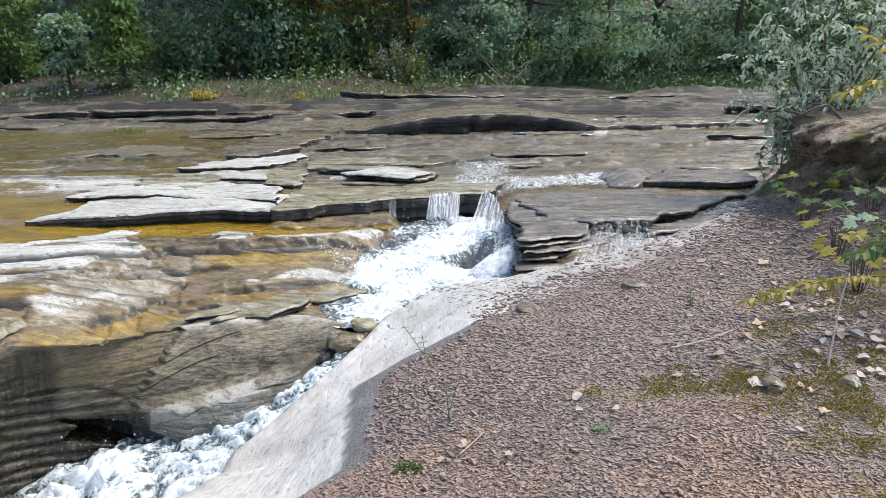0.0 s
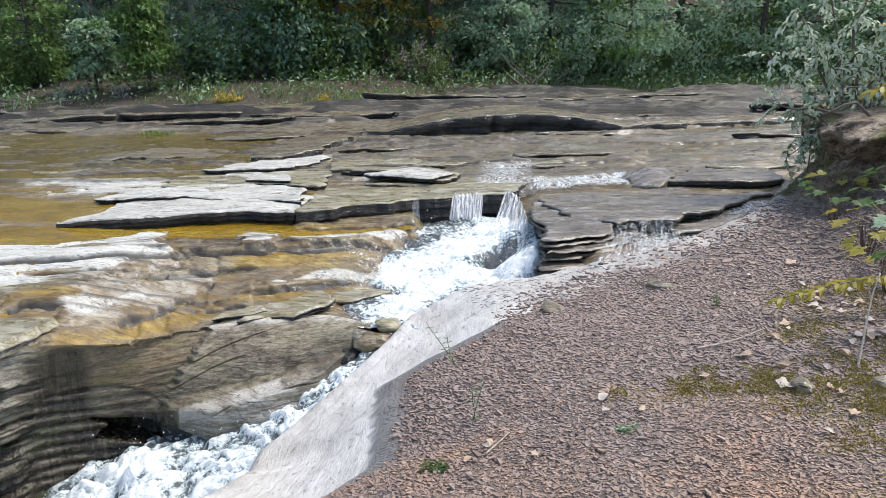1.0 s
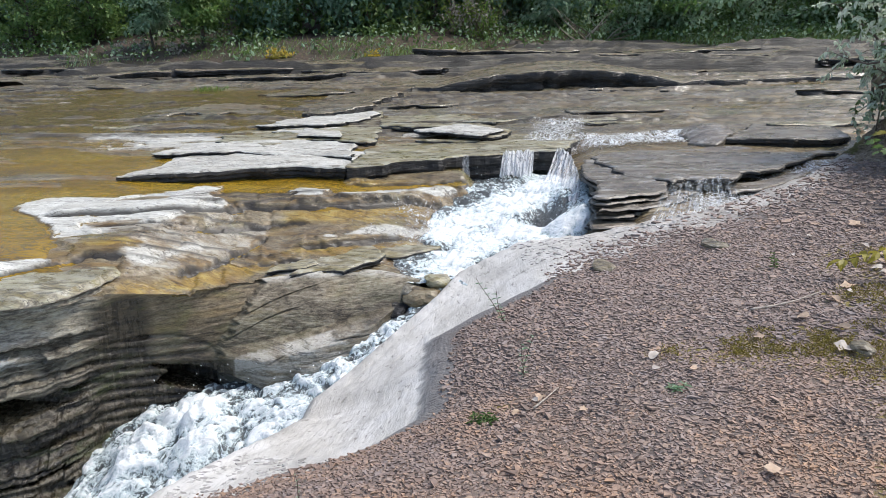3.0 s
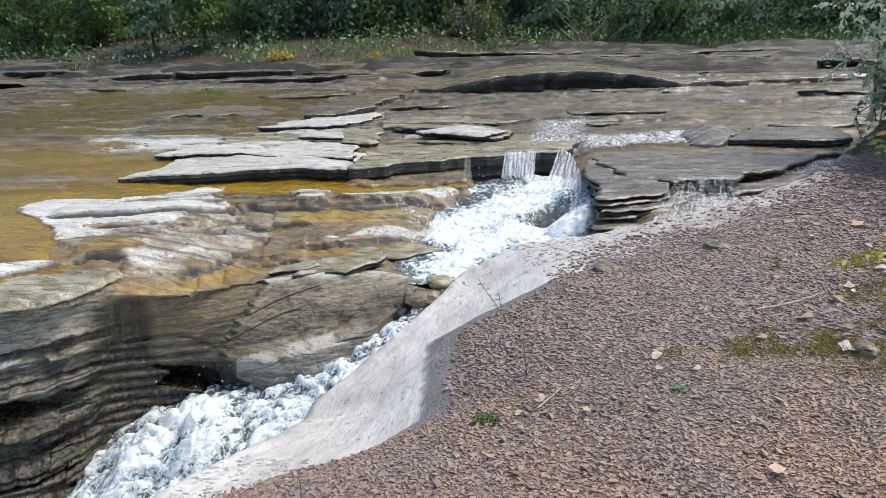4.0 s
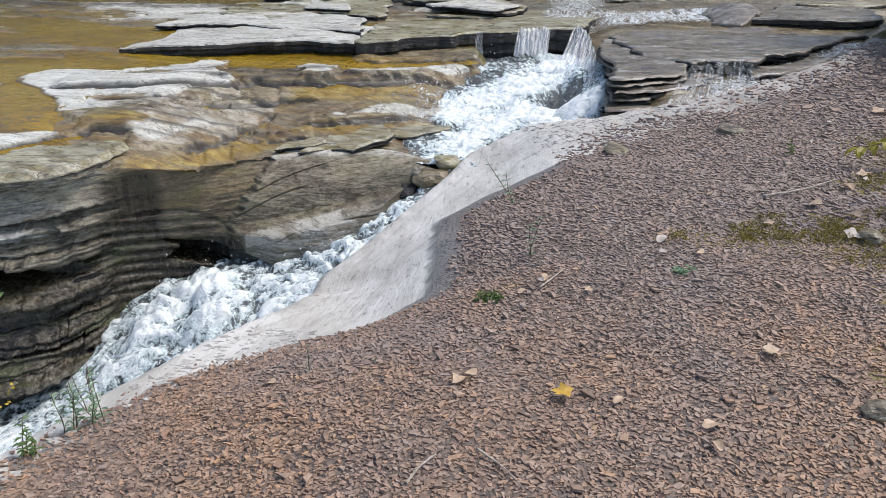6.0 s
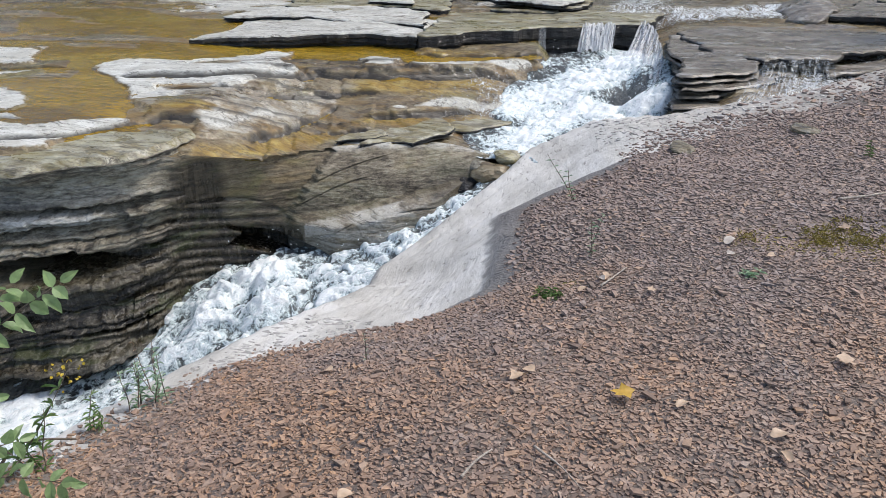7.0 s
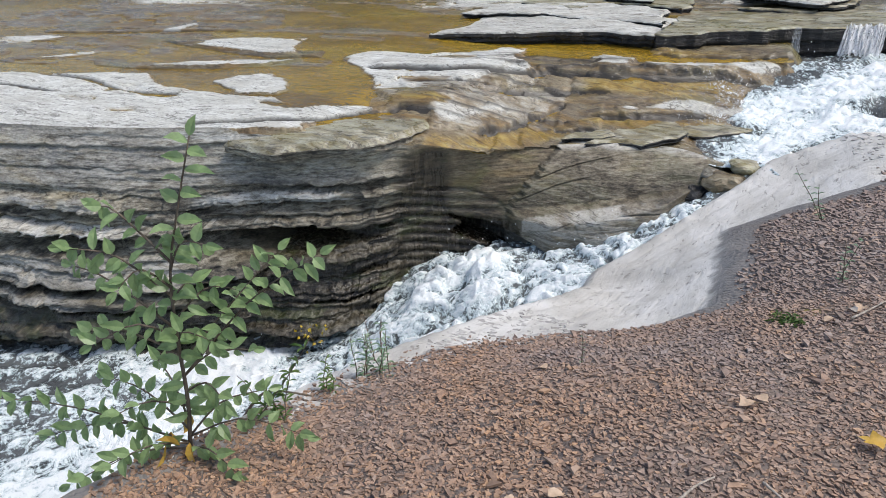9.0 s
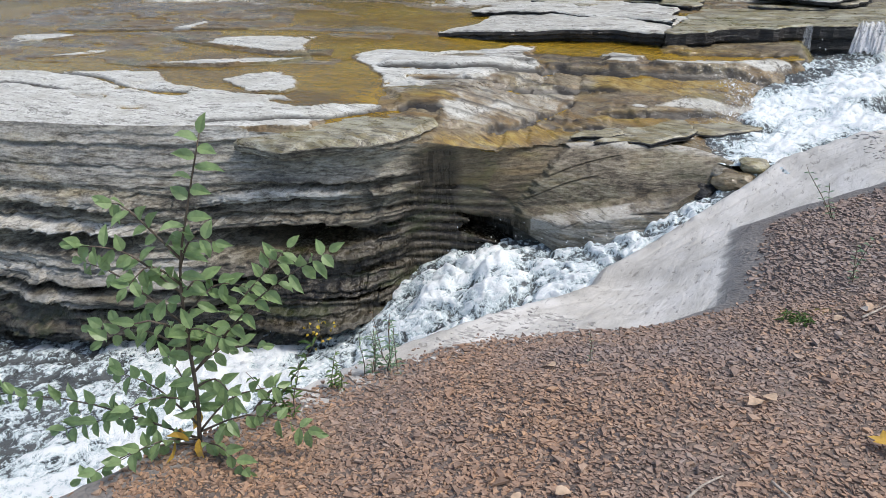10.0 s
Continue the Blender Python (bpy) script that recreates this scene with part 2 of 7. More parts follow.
def shelf_material(name="shelf_rock", dry=None, ochre=1.0, tint=(1.0, 1.0, 1.0)):
    """Bedrock that dries nearly white and turns ochre, olive and brown where it stays wet."""
    n = Nodes(name)
    soft = n.noise(n.where((0.7, 1.6, 2), 8), 2.3, 6, 0.62, 0.5)
    flow = n.noise(n.where((0.7, 4.5, 6), 10), 2.2, 7, 0.66, 0.5)
    fine = n.noise(n.where((0.8, 1.5, 2)), 36, 6, 0.68)
    blot = n.noise(n.where((0.8, 1.7, 2), 5), 7.0, 6, 0.66, 0.5)
    grit = n.noise(n.where((0.7, 2.2, 3), 5), 15, 5, 0.7, 0.3)
    wet = n.ramp(n.math("MULTIPLY_ADD", flow, 0.4, n.math("MULTIPLY_ADD", blot, 0.35, n.math("MULTIPLY", grit, 0.25))), (0.38, (0.05, 0.04, 0.026)), (0.47, (0.17, 0.13, 0.075)), (0.54, (0.25, 0.205, 0.125)), (0.62, (0.36, 0.32, 0.235)))
    wet = n.mix(n.ramp(soft, (0.46, 0.0), (0.6, 0.75 * ochre)), wet, n.mix(1.0, wet, (0.9, 0.66, 0.24), "MULTIPLY"))
    wet = n.mix(n.ramp(n.noise(n.where(), 1.3, 4), (0.55, 0.0), (0.66, 0.5 * ochre)), wet, (0.19, 0.18, 0.07))
    wet = n.mix(1.0, wet, tint, "MULTIPLY")
    wet = n.mix(n.math("MULTIPLY", n.attr("stain"), n.ramp(flow, (0.36, 0.35), (0.5, 0.9))), wet, n.ramp(blot, (0.36, (0.13, 0.075, 0.012)), (0.5, (0.29, 0.185, 0.03)), (0.62, (0.4, 0.3, 0.08))))
    dust = n.ramp(n.math("MULTIPLY_ADD", blot, 0.55, n.math("MULTIPLY", fine, 0.45)), (0.36, (0.34, 0.33, 0.28)), (0.46, (0.5, 0.495, 0.445)), (0.6, (0.66, 0.66, 0.61)))
    dust = n.mix(n.ramp(soft, (0.34, 0.6), (0.48, 0.0)), dust, (0.42, 0.405, 0.35))
    up = n.ramp(n.math("ADD", n.attr("dry") if dry is None else dry, n.math("MULTIPLY_ADD", blot, 0.5, -0.25)), (0.32, 0.0), (0.56, 0.85), (0.8, 1.0))
    col = n.mix(up, wet, dust)
    crack = n.math("ABSOLUTE", n.math("SUBTRACT", n.noise(n.where((0.45, 2.4, 3), 6), 2.0, 5, 0.62, 0.5), 0.5))
    col = n.mix(n.math("MULTIPLY", n.ramp(crack, (0.0, 0.9), (0.016, 0.0)), n.ramp(soft, (0.4, 0.2), (0.55, 1.0))), col, (0.06, 0.05, 0.038))
    seam = n.math("ABSOLUTE", n.math("SUBTRACT", n.noise(n.where((0.4, 3.4, 3), 3), 3.0, 6, 0.66, 0.4), 0.5))
    col = n.mix(n.math("MULTIPLY", n.ramp(seam, (0.0, 0.85), (0.014, 0.0)), n.ramp(blot, (0.44, 0.1), (0.54, 1.0))), col, (0.045, 0.038, 0.028))
    col = n.mix(n.ramp(grit, (0.35, 0.7), (0.42, 0.0)), col, n.mix(0.75, col, (0.05, 0.042, 0.03)))
    # dark open joints, and shade coloured onto the wet step faces
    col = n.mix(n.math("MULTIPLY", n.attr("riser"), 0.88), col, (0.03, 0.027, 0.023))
    col = n.mix(n.ramp(fine, (0.3, 0.45), (0.42, 0.0)), col, n.mix(0.6, col, (0.06, 0.05, 0.035)))
    r = n.mix(up, n.ramp(soft, (0.4, 0.16), (0.6, 0.42)), (0.75, 0.75, 0.75))
    h = n.bump(flow, 0.5, 0.022)
    h = n.bump(n.math("ADD", blot, n.math("MULTIPLY", fine, 0.5)), 0.5, 0.014, h)
    return n.done(Base_Color=col, Roughness=r, Normal=h)


CLIFF_ROCK, SHELF_ROCK = cliff_material(), shelf_material()
UPPER_ROCK, GREY_ROCK = shelf_material("upper_shelf_rock", None, 0.6, (0.8, 0.88, 1.05)), shelf_material("grey_far_rock", 0.22, 0.5, (0.9, 0.97, 1.12))
BLOCK_ROCK = shelf_material("grey_block_rock", 0.3, 0.1, (0.95, 1.04, 1.4))
PALE_ROCK, OLIVE_ROCK = shelf_material("pale_dry_rock", 0.57, 0.6), shelf_material("olive_rock", 0.38, 0.4, (1.0, 1.08, 0.8))


def bank_material():
    n = Nodes("bank_rock")
    flat = n.where((1, 1, 1))
    big = n.noise(flat, 1.1, 5, 0.6, 0.5)
    fine = n.noise(flat, 30, 6, 0.7)
    chips = n.node("TexVoronoi", {"Vector": n.where((1, 1.5, 1), 20), "Scale": 26, "Randomness": 1}, feature="DISTANCE_TO_EDGE").outputs[0]
    shale = n.ramp(n.noise(flat, 3.2, 6, 0.65, 0.3), (0.34, (0.11, 0.088, 0.076)), (0.5, (0.165, 0.13, 0.11)), (0.66, (0.21, 0.158, 0.12)))
    shale = n.mix(n.ramp(chips, (0.0, 0.85), (0.06, 0.0)), shale, (0.05, 0.035, 0.028))
    apron = n.ramp(n.noise(n.where((1.4, 0.9, 1), -25), 2.0, 6, 0.6, 0.4), (0.36, (0.43, 0.41, 0.37)), (0.5, (0.55, 0.53, 0.485)), (0.62, (0.66, 0.64, 0.6)))
    lines = n.noise(n.where((5, 1.2, 1), -28), 3.0, 6, 0.65, 0.6)
    apron = n.mix(n.ramp(lines, (0.32, 0.45), (0.42, 0.0)), apron, (0.33, 0.31, 0.27))
    pits = n.noise(n.where((9, 4, 6), 30), 3.2, 5, 0.7, 0.4)
    wavy = n.math("MULTIPLY_ADD", n.noise(flat, 1.6, 4, 0.6), 2.6, n.math("MULTIPLY", n.attr("rim"), 13.0))
    lamina = n.noise(n.node("CombineXYZ", {0: wavy, 1: n.math("MULTIPLY", big, 3.0), 2: 0.0}).outputs[0], 1.0, 4, 0.7)
    apron = n.mix(n.ramp(lamina, (0.36, 0.3), (0.48, 0.0)), apron, (0.3, 0.285, 0.25))
    apron = n.mix(n.ramp(pits, (0.34, 0.75), (0.42, 0.0)), apron, (0.2, 0.185, 0.16))
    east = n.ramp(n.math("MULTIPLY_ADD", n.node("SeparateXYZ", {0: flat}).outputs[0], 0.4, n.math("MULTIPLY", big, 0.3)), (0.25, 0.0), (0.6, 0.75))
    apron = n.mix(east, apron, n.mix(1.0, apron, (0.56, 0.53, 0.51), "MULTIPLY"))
    edge = n.math("ADD", n.attr("shale"), n.math("MULTIPLY_ADD", n.noise(flat, 7, 5, 0.65), 0.24, -0.12))
    mask = n.ramp(edge, (0.47, 0.0), (0.54, 1.0))
    grey = n.mix(n.ramp(big, (0.4, 0.0), (0.6, 0.6)), (0.19, 0.18, 0.17), (0.28, 0.265, 0.25))
    band = n.ramp(edge, (0.42, 0.0), (0.47, 0.9), (0.62, 0.8), (0.72, 0.0))
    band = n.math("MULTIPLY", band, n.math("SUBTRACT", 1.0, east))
    col = n.mix(band, n.mix(mask, apron, shale), grey)
    moss = n.ramp(n.math("ADD", n.attr("moss"), n.math("MULTIPLY_ADD", n.noise(flat, 8, 5, 0.7), 0.7, -0.35)), (0.45, 0.0), (0.6, 0.9))
    col = n.mix(moss, col, n.ramp(fine, (0.35, (0.08, 0.062, 0.015)), (0.6, (0.24, 0.19, 0.035))))
    bump = n.bump(n.math("MULTIPLY", chips, mask), 0.7, 0.02)
    bump = n.bump(n.math("MULTIPLY", lamina, n.math("SUBTRACT", 1.0, mask)), 0.4, 0.03, bump)
    bump = n.bump(fine, 0.4, 0.008, n.bump(pits, 0.5, 0.012, n.bump(lines, 0.5, 0.02, bump)))
    return n.done(Base_Color=col, Roughness=n.ramp(big, (0.35, 0.62), (0.65, 0.85)), Normal=bump)


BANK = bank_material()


def chip_material():
    n = Nodes("shale_chip")
    one = n.node("NewGeometry").outputs["Random Per Island"]
    two = n.node("ObjectInfo").outputs["Random"]
    r = n.math("FRACT", n.math("ADD", one, two))
    col = n.ramp(r, (0.0, (0.17, 0.135, 0.118)), (0.3, (0.27, 0.212, 0.184)), (0.55, (0.34, 0.255, 0.204)), (0.8, (0.35, 0.3, 0.272)), (1.0, (0.42, 0.3, 0.21)))
    pos = n.where()
    rust = n.math("MULTIPLY_ADD", n.node("SeparateXYZ", {0: pos}).outputs[1], -0.11, n.math("MULTIPLY_ADD", n.noise(pos, 1.3, 4, 0.6), 0.7, 0.42))
    zone = n.ramp(rust, (0.42, (0.9, 0.88, 0.88)), (0.64, (1.2, 0.98, 0.76)))
    col = n.mix(1.0, col, zone, "MULTIPLY")
    fine = n.noise(pos, 60, 4)
    col = n.mix(n.ramp(fine, (0.35, 0.35), (0.6, 0.0)), col, (0.07, 0.05, 0.04))
    return n.done(Base_Color=col, Roughness=0.72, Normal=n.bump(fine, 0.4, 0.004))


CHIP = chip_material()


def apron_chip_material():
    n = Nodes("apron_flake")
    r = n.node("NewGeometry").outputs["Random Per Island"]
    col = n.ramp(r, (0.0, (0.3, 0.285, 0.262)), (0.5, (0.44, 0.42, 0.39)), (1.0, (0.58, 0.56, 0.52)))
    fine = n.noise(n.where(), 50, 4)
    return n.done(Base_Color=n.mix(n.ramp(fine, (0.35, 0.4), (0.6, 0.0)), col, (0.18, 0.165, 0.15)), Roughness=0.75, Normal=n.bump(fine, 0.4, 0.004))


APRON_CHIP = apron_chip_material()


def foam_material():
    """Torn white water: thick foam on the crests, glassy blue-grey gaps between."""
    n = Nodes("white_water")
    pos = n.where((1, 1, 1))
    lace = n.noise(pos, 11, 6, 0.66, 1.4)
    web = n.math("ABSOLUTE", n.math("SUBTRACT", n.noise(pos, 9, 5, 0.6, 1.8), 0.5))
    fine = n.noise(pos, 60, 5, 0.7, 0.6)
    amount = n.math("ADD", n.attr("foam"), n.math("ADD", n.math("MULTIPLY_ADD", lace, 2.6, -1.3), n.math("MULTIPLY_ADD", fine, 0.8, -0.4)))
    amount = n.math("ADD", amount, n.ramp(web, (0.0, 0.28), (0.05, 0.0)))
    mask = n.ramp(amount, (0.26, 0.0), (0.42, 0.75), (0.58, 1.0))
    deep = n.ramp(n.noise(pos, 3.0, 3), (0.35, (0.05, 0.055, 0.055)), (0.65, (0.14, 0.15, 0.15)))
    white = n.ramp(amount, (0.36, (0.34, 0.43, 0.45)), (0.6, (0.63, 0.72, 0.73)), (0.95, (0.91, 0.945, 0.94)))
    col = n.mix(mask, deep, white)
    bump = n.bump(n.math("ADD", lace, n.math("MULTIPLY", fine, 0.4)), 0.8, 0.035)
    return n.done(Base_Color=col, Roughness=n.ramp(mask, (0.0, 0.08), (1.0, 0.5)), Normal=bump, Specular_IOR_Level=0.5)


FOAM = foam_material()
DROPS = Nodes("spray_drop").done(Base_Color=(0.9, 0.93, 0.95), Roughness=0.2)


def shallow_material():
    n = Nodes("shallow_water")
    pos = n.where((0.45, 1.5, 1), 6)
    tone = n.noise(pos, 1.4, 5, 0.6, 0.5)
    col = n.ramp(tone, (0.34, (0.19, 0.112, 0.01)), (0.5, (0.36, 0.225, 0.018)), (0.66, (0.43, 0.3, 0.045)))
    col = n.mix(n.ramp(n.noise(n.where((1, 2.4, 1)), 13, 5, 0.7), (0.32, 0.7), (0.44, 0.0)), col, (0.06, 0.04, 0.012))
    silt = n.ramp(n.math("MULTIPLY_ADD", n.noise(n.where((0.5, 1.4, 1)), 1.1, 5, 0.65), 0.16, n.math("MULTIPLY", n.node("SeparateXYZ", {0: n.where()}).outputs[1], 0.04)), (0.36, 0.0), (0.46, 0.75))
    col = n.mix(silt, col, n.ramp(n.noise(n.where((0.8, 2.2, 1)), 11, 6, 0.7), (0.36, (0.05, 0.042, 0.018)), (0.52, (0.15, 0.12, 0.05)), (0.64, (0.27, 0.23, 0.12))))
    rip = n.noise(n.where((0.6, 1.6, 1), 5), 16, 3, 0.5, 0.6)
    mark = n.math("ABSOLUTE", n.math("SUBTRACT", n.noise(n.where((0.5, 2.6, 1), 4), 5, 6, 0.68, 0.6), 0.5))
    col = n.mix(n.ramp(mark, (0.0, 0.7), (0.03, 0.0)), col, (0.08, 0.052, 0.014))
    return n.done(Base_Color=col, Roughness=0.14, Alpha=n.ramp(tone, (0.3, 0.88), (0.7, 0.68)), Normal=n.bump(rip, 0.5, 0.016), Specular_IOR_Level=0.5)


SHALLOW = shallow_material()


def film_material():
    """Thin water running over rock, broken into white threads."""
    n = Nodes("running_film")
    a = n.noise(n.where((1.5, 0.8, 0.8), 30), 20, 6, 0.7, 1.2)
    thread = n.math("ABSOLUTE", n.math("SUBTRACT", n.noise(n.where((1.6, 0.8, 0.8), 30), 22, 4, 0.6, 1.0), 0.5))
    amount = n.math("ADD", n.attr("foam"), n.math("MULTIPLY_ADD", a, 1.5, -0.75))
    amount = n.math("ADD", amount, n.ramp(thread, (0.0, 0.25), (0.06, 0.0)))
    mask = n.ramp(amount, (0.45, 0.0), (0.65, 1.0))
    col = n.mix(mask, (0.3, 0.27, 0.22), (0.74, 0.78, 0.79))
    return n.done(Base_Color=col, Roughness=0.3, Alpha=n.ramp(amount, (0.34, 0.0), (0.62, 0.9)), Normal=n.bump(a, 0.3, 0.02))


FILM = film_material()


def fall_material():
    """Falling threads of white water."""
    n = Nodes("falling_threads")
    a = n.noise(n.node("CombineXYZ", {0: n.math("MULTIPLY", n.attr("off"), 10.0), 1: n.math("MULTIPLY", n.attr("run"), 4.5), 2: 0.0}).outputs[0], 1.6, 6, 0.72, 1.6)
    amount = n.math("ADD", n.attr("foam"), n.math("MULTIPLY_ADD", a, 2.2, -1.1))
    col = n.mix(n.ramp(amount, (0.4, 0.0), (0.7, 1.0)), (0.55, 0.62, 0.66), (0.93, 0.94, 0.95))
    return n.done(Base_Color=col, Roughness=0.3, Alpha=n.ramp(amount, (0.3, 0.0), (0.75, 0.65)), Normal=n.bump(a, 0.4, 0.02))


FALL = fall_material()


def leaf_material(name, *colours, back=0.45, rough=0.5):
    n = Nodes(name)
    r = n.node("NewGeometry").outputs["Random Per Island"]
    col = n.ramp(r, *[(k / max(1, len(colours) - 1), c) for k, c in enumerate(colours)])
    col = n.mix(n.ramp(n.noise(n.where(), 55, 3), (0.35, 0.4), (0.6, 0.0)), col, n.mix(0.5, col, (0.02, 0.025, 0.01)))
    n.done(Base_Color=col, Roughness=rough)
    tr = n.node("BsdfTranslucent", {"Color": col})
    ms = n.node("MixShader", {0: back})
    n.t.links.new(n.bsdf.outputs[0], ms.inputs[1])
    n.t.links.new(tr.outputs[0], ms.inputs[2])
    n.t.links.new(ms.outputs[0], n.t.nodes["Material Output"].inputs[0])
    return n.mat


LEAF_DARK = leaf_material("dark_forest_leaf", (0.1, 0.2, 0.14), (0.15, 0.27, 0.18), (0.21, 0.34, 0.23))
LEAF_GREEN = leaf_material("green_leaf", (0.07, 0.14, 0.04), (0.11, 0.195, 0.055), (0.17, 0.25, 0.075))
LEAF_MAPLE = leaf_material("maple_leaf_green", (0.11, 0.22, 0.06), (0.17, 0.29, 0.08), (0.25, 0.36, 0.11))
LEAF_GOLD = leaf_material("golden_leaf", (0.36, 0.27, 0.05), (0.55, 0.36, 0.07), (0.4, 0.36, 0.08))
LEAF_SILVER = leaf_material("silvery_leaf", (0.5, 0.6, 0.42), (0.68, 0.77, 0.6), (0.82, 0.87, 0.76), rough=0.42)
LEAF_YELLOW = leaf_material("yellow_green_leaf", (0.24, 0.27, 0.05), (0.38, 0.34, 0.06), (0.5, 0.4, 0.07))
LEAF_SAPLING = leaf_material("sapling_leaf", (0.19, 0.31, 0.12), (0.29, 0.42, 0.18), (0.4, 0.51, 0.27), rough=0.34)
LEAF_OLIVE = leaf_material("olive_scrub_leaf", (0.25, 0.4, 0.25), (0.37, 0.52, 0.33), (0.48, 0.6, 0.42))
GRASS = leaf_material("grass_blade", (0.1, 0.19, 0.035), (0.17, 0.28, 0.055), (0.26, 0.31, 0.09))
LITTER = leaf_material("fallen_leaf", (0.42, 0.24, 0.13), (0.55, 0.36, 0.22), (0.34, 0.17, 0.07), (0.6, 0.45, 0.32), back=0.15)
LITTER_GOLD = leaf_material("golden_fallen_leaf", (0.5, 0.3, 0.04), (0.58, 0.36, 0.06), back=0.15)
LITTER_PALE = leaf_material("bleached_fallen_leaf", (0.4, 0.35, 0.3), (0.52, 0.46, 0.4), back=0.1)
MOSS = leaf_material("moss", (0.17, 0.135, 0.025), (0.27, 0.215, 0.035), (0.38, 0.31, 0.065), back=0.15)
FLOWER = leaf_material("yellow_flower", (0.5, 0.35, 0.02), (0.6, 0.45, 0.04), back=0.2)
FLOWER_PALE = leaf_material("pale_flower_head", (0.3, 0.28, 0.24), (0.45, 0.42, 0.4), back=0.2)


def bark_material(name, a, b):
    n = Nodes(name)
    g = n.noise(n.where((6, 6, 1.2), local=True), 7, 6, 0.65, 0.4)
    return n.done(Base_Color=n.ramp(g, (0.35, a), (0.65, b)), Roughness=0.85, Normal=n.bump(g, 0.7, 0.02))


BARK = bark_material("dark_bark", (0.03, 0.025, 0.02), (0.1, 0.085, 0.07))
BARK_PALE = bark_material("pale_bark", (0.16, 0.15, 0.13), (0.34, 0.32, 0.28))
TWIG = bark_material("twig_bark", (0.08, 0.06, 0.045), (0.2, 0.16, 0.12))
STICK = bark_material("bleached_stick", (0.32, 0.27, 0.22), (0.5, 0.44, 0.37))


def soil_material():
    n = Nodes("root_soil")
    a = n.noise(n.where((1, 1, 1.6)), 7, 7, 0.72, 0.6)
    b = n.noise(n.where(), 34, 6, 0.7)
    col = n.ramp(n.math("MULTIPLY_ADD", a, 0.6, n.math("MULTIPLY", b, 0.4)), (0.39, (0.06, 0.045, 0.033)), (0.48, (0.25, 0.19, 0.135)), (0.58, (0.5, 0.41, 0.31)))
    moss = n.ramp(n.noise(n.where(), 3.5, 5), (0.55, 0.0), (0.63, 0.6))
    col = n.mix(moss, col, (0.16, 0.17, 0.03))
    return n.done(Base_Color=col, Roughness=0.9, Normal=n.bump(b, 0.7, 0.02, n.bump(a, 1.0, 0.08)))


SOIL = soil_material()


def forest_floor_material():
    n = Nodes("forest_floor")
    pos = n.where()
    a = n.noise(pos, 1.2, 5, 0.65)
    b = n.noise(pos, 16, 6, 0.7)
    col = n.ramp(b, (0.36, (0.025, 0.02, 0.016)), (0.52, (0.07, 0.052, 0.036)), (0.68, (0.16, 0.1, 0.06)))
    col = n.mix(n.ramp(a, (0.5, 0.0), (0.65, 0.7)), col, n.ramp(b, (0.3, (0.02, 0.03, 0.01)), (0.7, (0.07, 0.09, 0.03))))
    return n.done(Base_Color=col, Roughness=0.9, Normal=n.bump(b, 0.8, 0.05))


FLOOR = forest_floor_material()

# ---- plan of the stream ----
# rim of the near bank, from downstream to upstream: x, y, height
RIM = [(-5.2, -3.0, -0.15), (-3.0, -0.4, -0.15), (-2.15, 0.85, -0.12), (-1.92, 1.35, -0.14), (-1.84, 1.8, -0.22), (-1.75, 2.3, -0.33), (-1.53, 2.86, -0.42),
       (-1.29, 3.33, -0.5), (-1.235, 3.72, -0.63), (-1.26, 4.02, -0.68), (-1.08, 4.3, -0.62), (-0.82, 4.7, -0.5), (-0.58, 5.06, -0.39), (-0.45, 5.35, -0.32),
       (0.0, 5.62, -0.17), (0.52, 5.5, -0.06), (1.5, 5.85, 0.04), (2.6, 6.7, 0.13), (3.2, 7.5, 0.16), (4.6, 9.4, 0.25), (9.0, 13.0, 0.4)]
# edge between the smooth apron and the shale
SHALE_EDGE = [(-5.0, -3.2), (-2.9, -0.4), (-2.08, 0.9), (-1.9, 1.4), (-1.75, 1.78), (-1.64, 2.12), (-1.5, 2.42), (-1.31, 2.6), (-0.97, 2.8), (-0.67, 2.92), (-0.45, 3.15), (-0.5, 3.7), (-0.58, 4.38),
              (-0.3, 4.5), (0.0, 4.6), (0.4, 4.76), (0.86, 5.0), (1.4, 5.3), (2.2, 6.0), (3.3, 7.1), (5.0, 9.3), (9.3, 12.8)]
# top and foot of the far cliff: x, y, height
CLIFF_TOP = [(-10.5, 2.6, -0.02), (-7.6, 3.0, 0.0), (-6.2, 3.3, 0.0), (-5.07, 3.52, 0.0), (-4.16, 3.8, -0.01), (-3.4, 4.0, -0.08), (-2.88, 4.25, -0.16),
             (-2.36, 4.62, -0.22), (-1.95, 5.02, -0.3), (-1.3, 5.22, -0.36), (-0.75, 5.32, -0.43)]
CLIFF_FOOT = [(-10.0, 1.4, -1.6), (-7.2, 2.0, -1.58), (-5.78, 2.5, -1.55), (-4.97, 2.69, -1.55), (-4.0, 3.24, -1.5), (-3.23, 3.67, -1.5), (-3.0, 4.1, -1.4),
              (-2.66, 4.5, -1.15), (-1.81, 4.73, -0.95), (-1.41, 4.81, -0.8), (-0.8, 5.14, -0.55)]
CLIFF_EDGE = [tuple(p) for p in smooth_line(CLIFF_TOP, 41)]
UPPER_POOL = [(-0.6, 7.75), (0.52, 8.1), (0.6, 7.2), (0.56, 5.6), (0.24, 5.55), (-0.13, 5.42), (-0.5, 5.0), (-0.66, 5.22), (-0.5, 6.2), (-0.5, 6.9)]


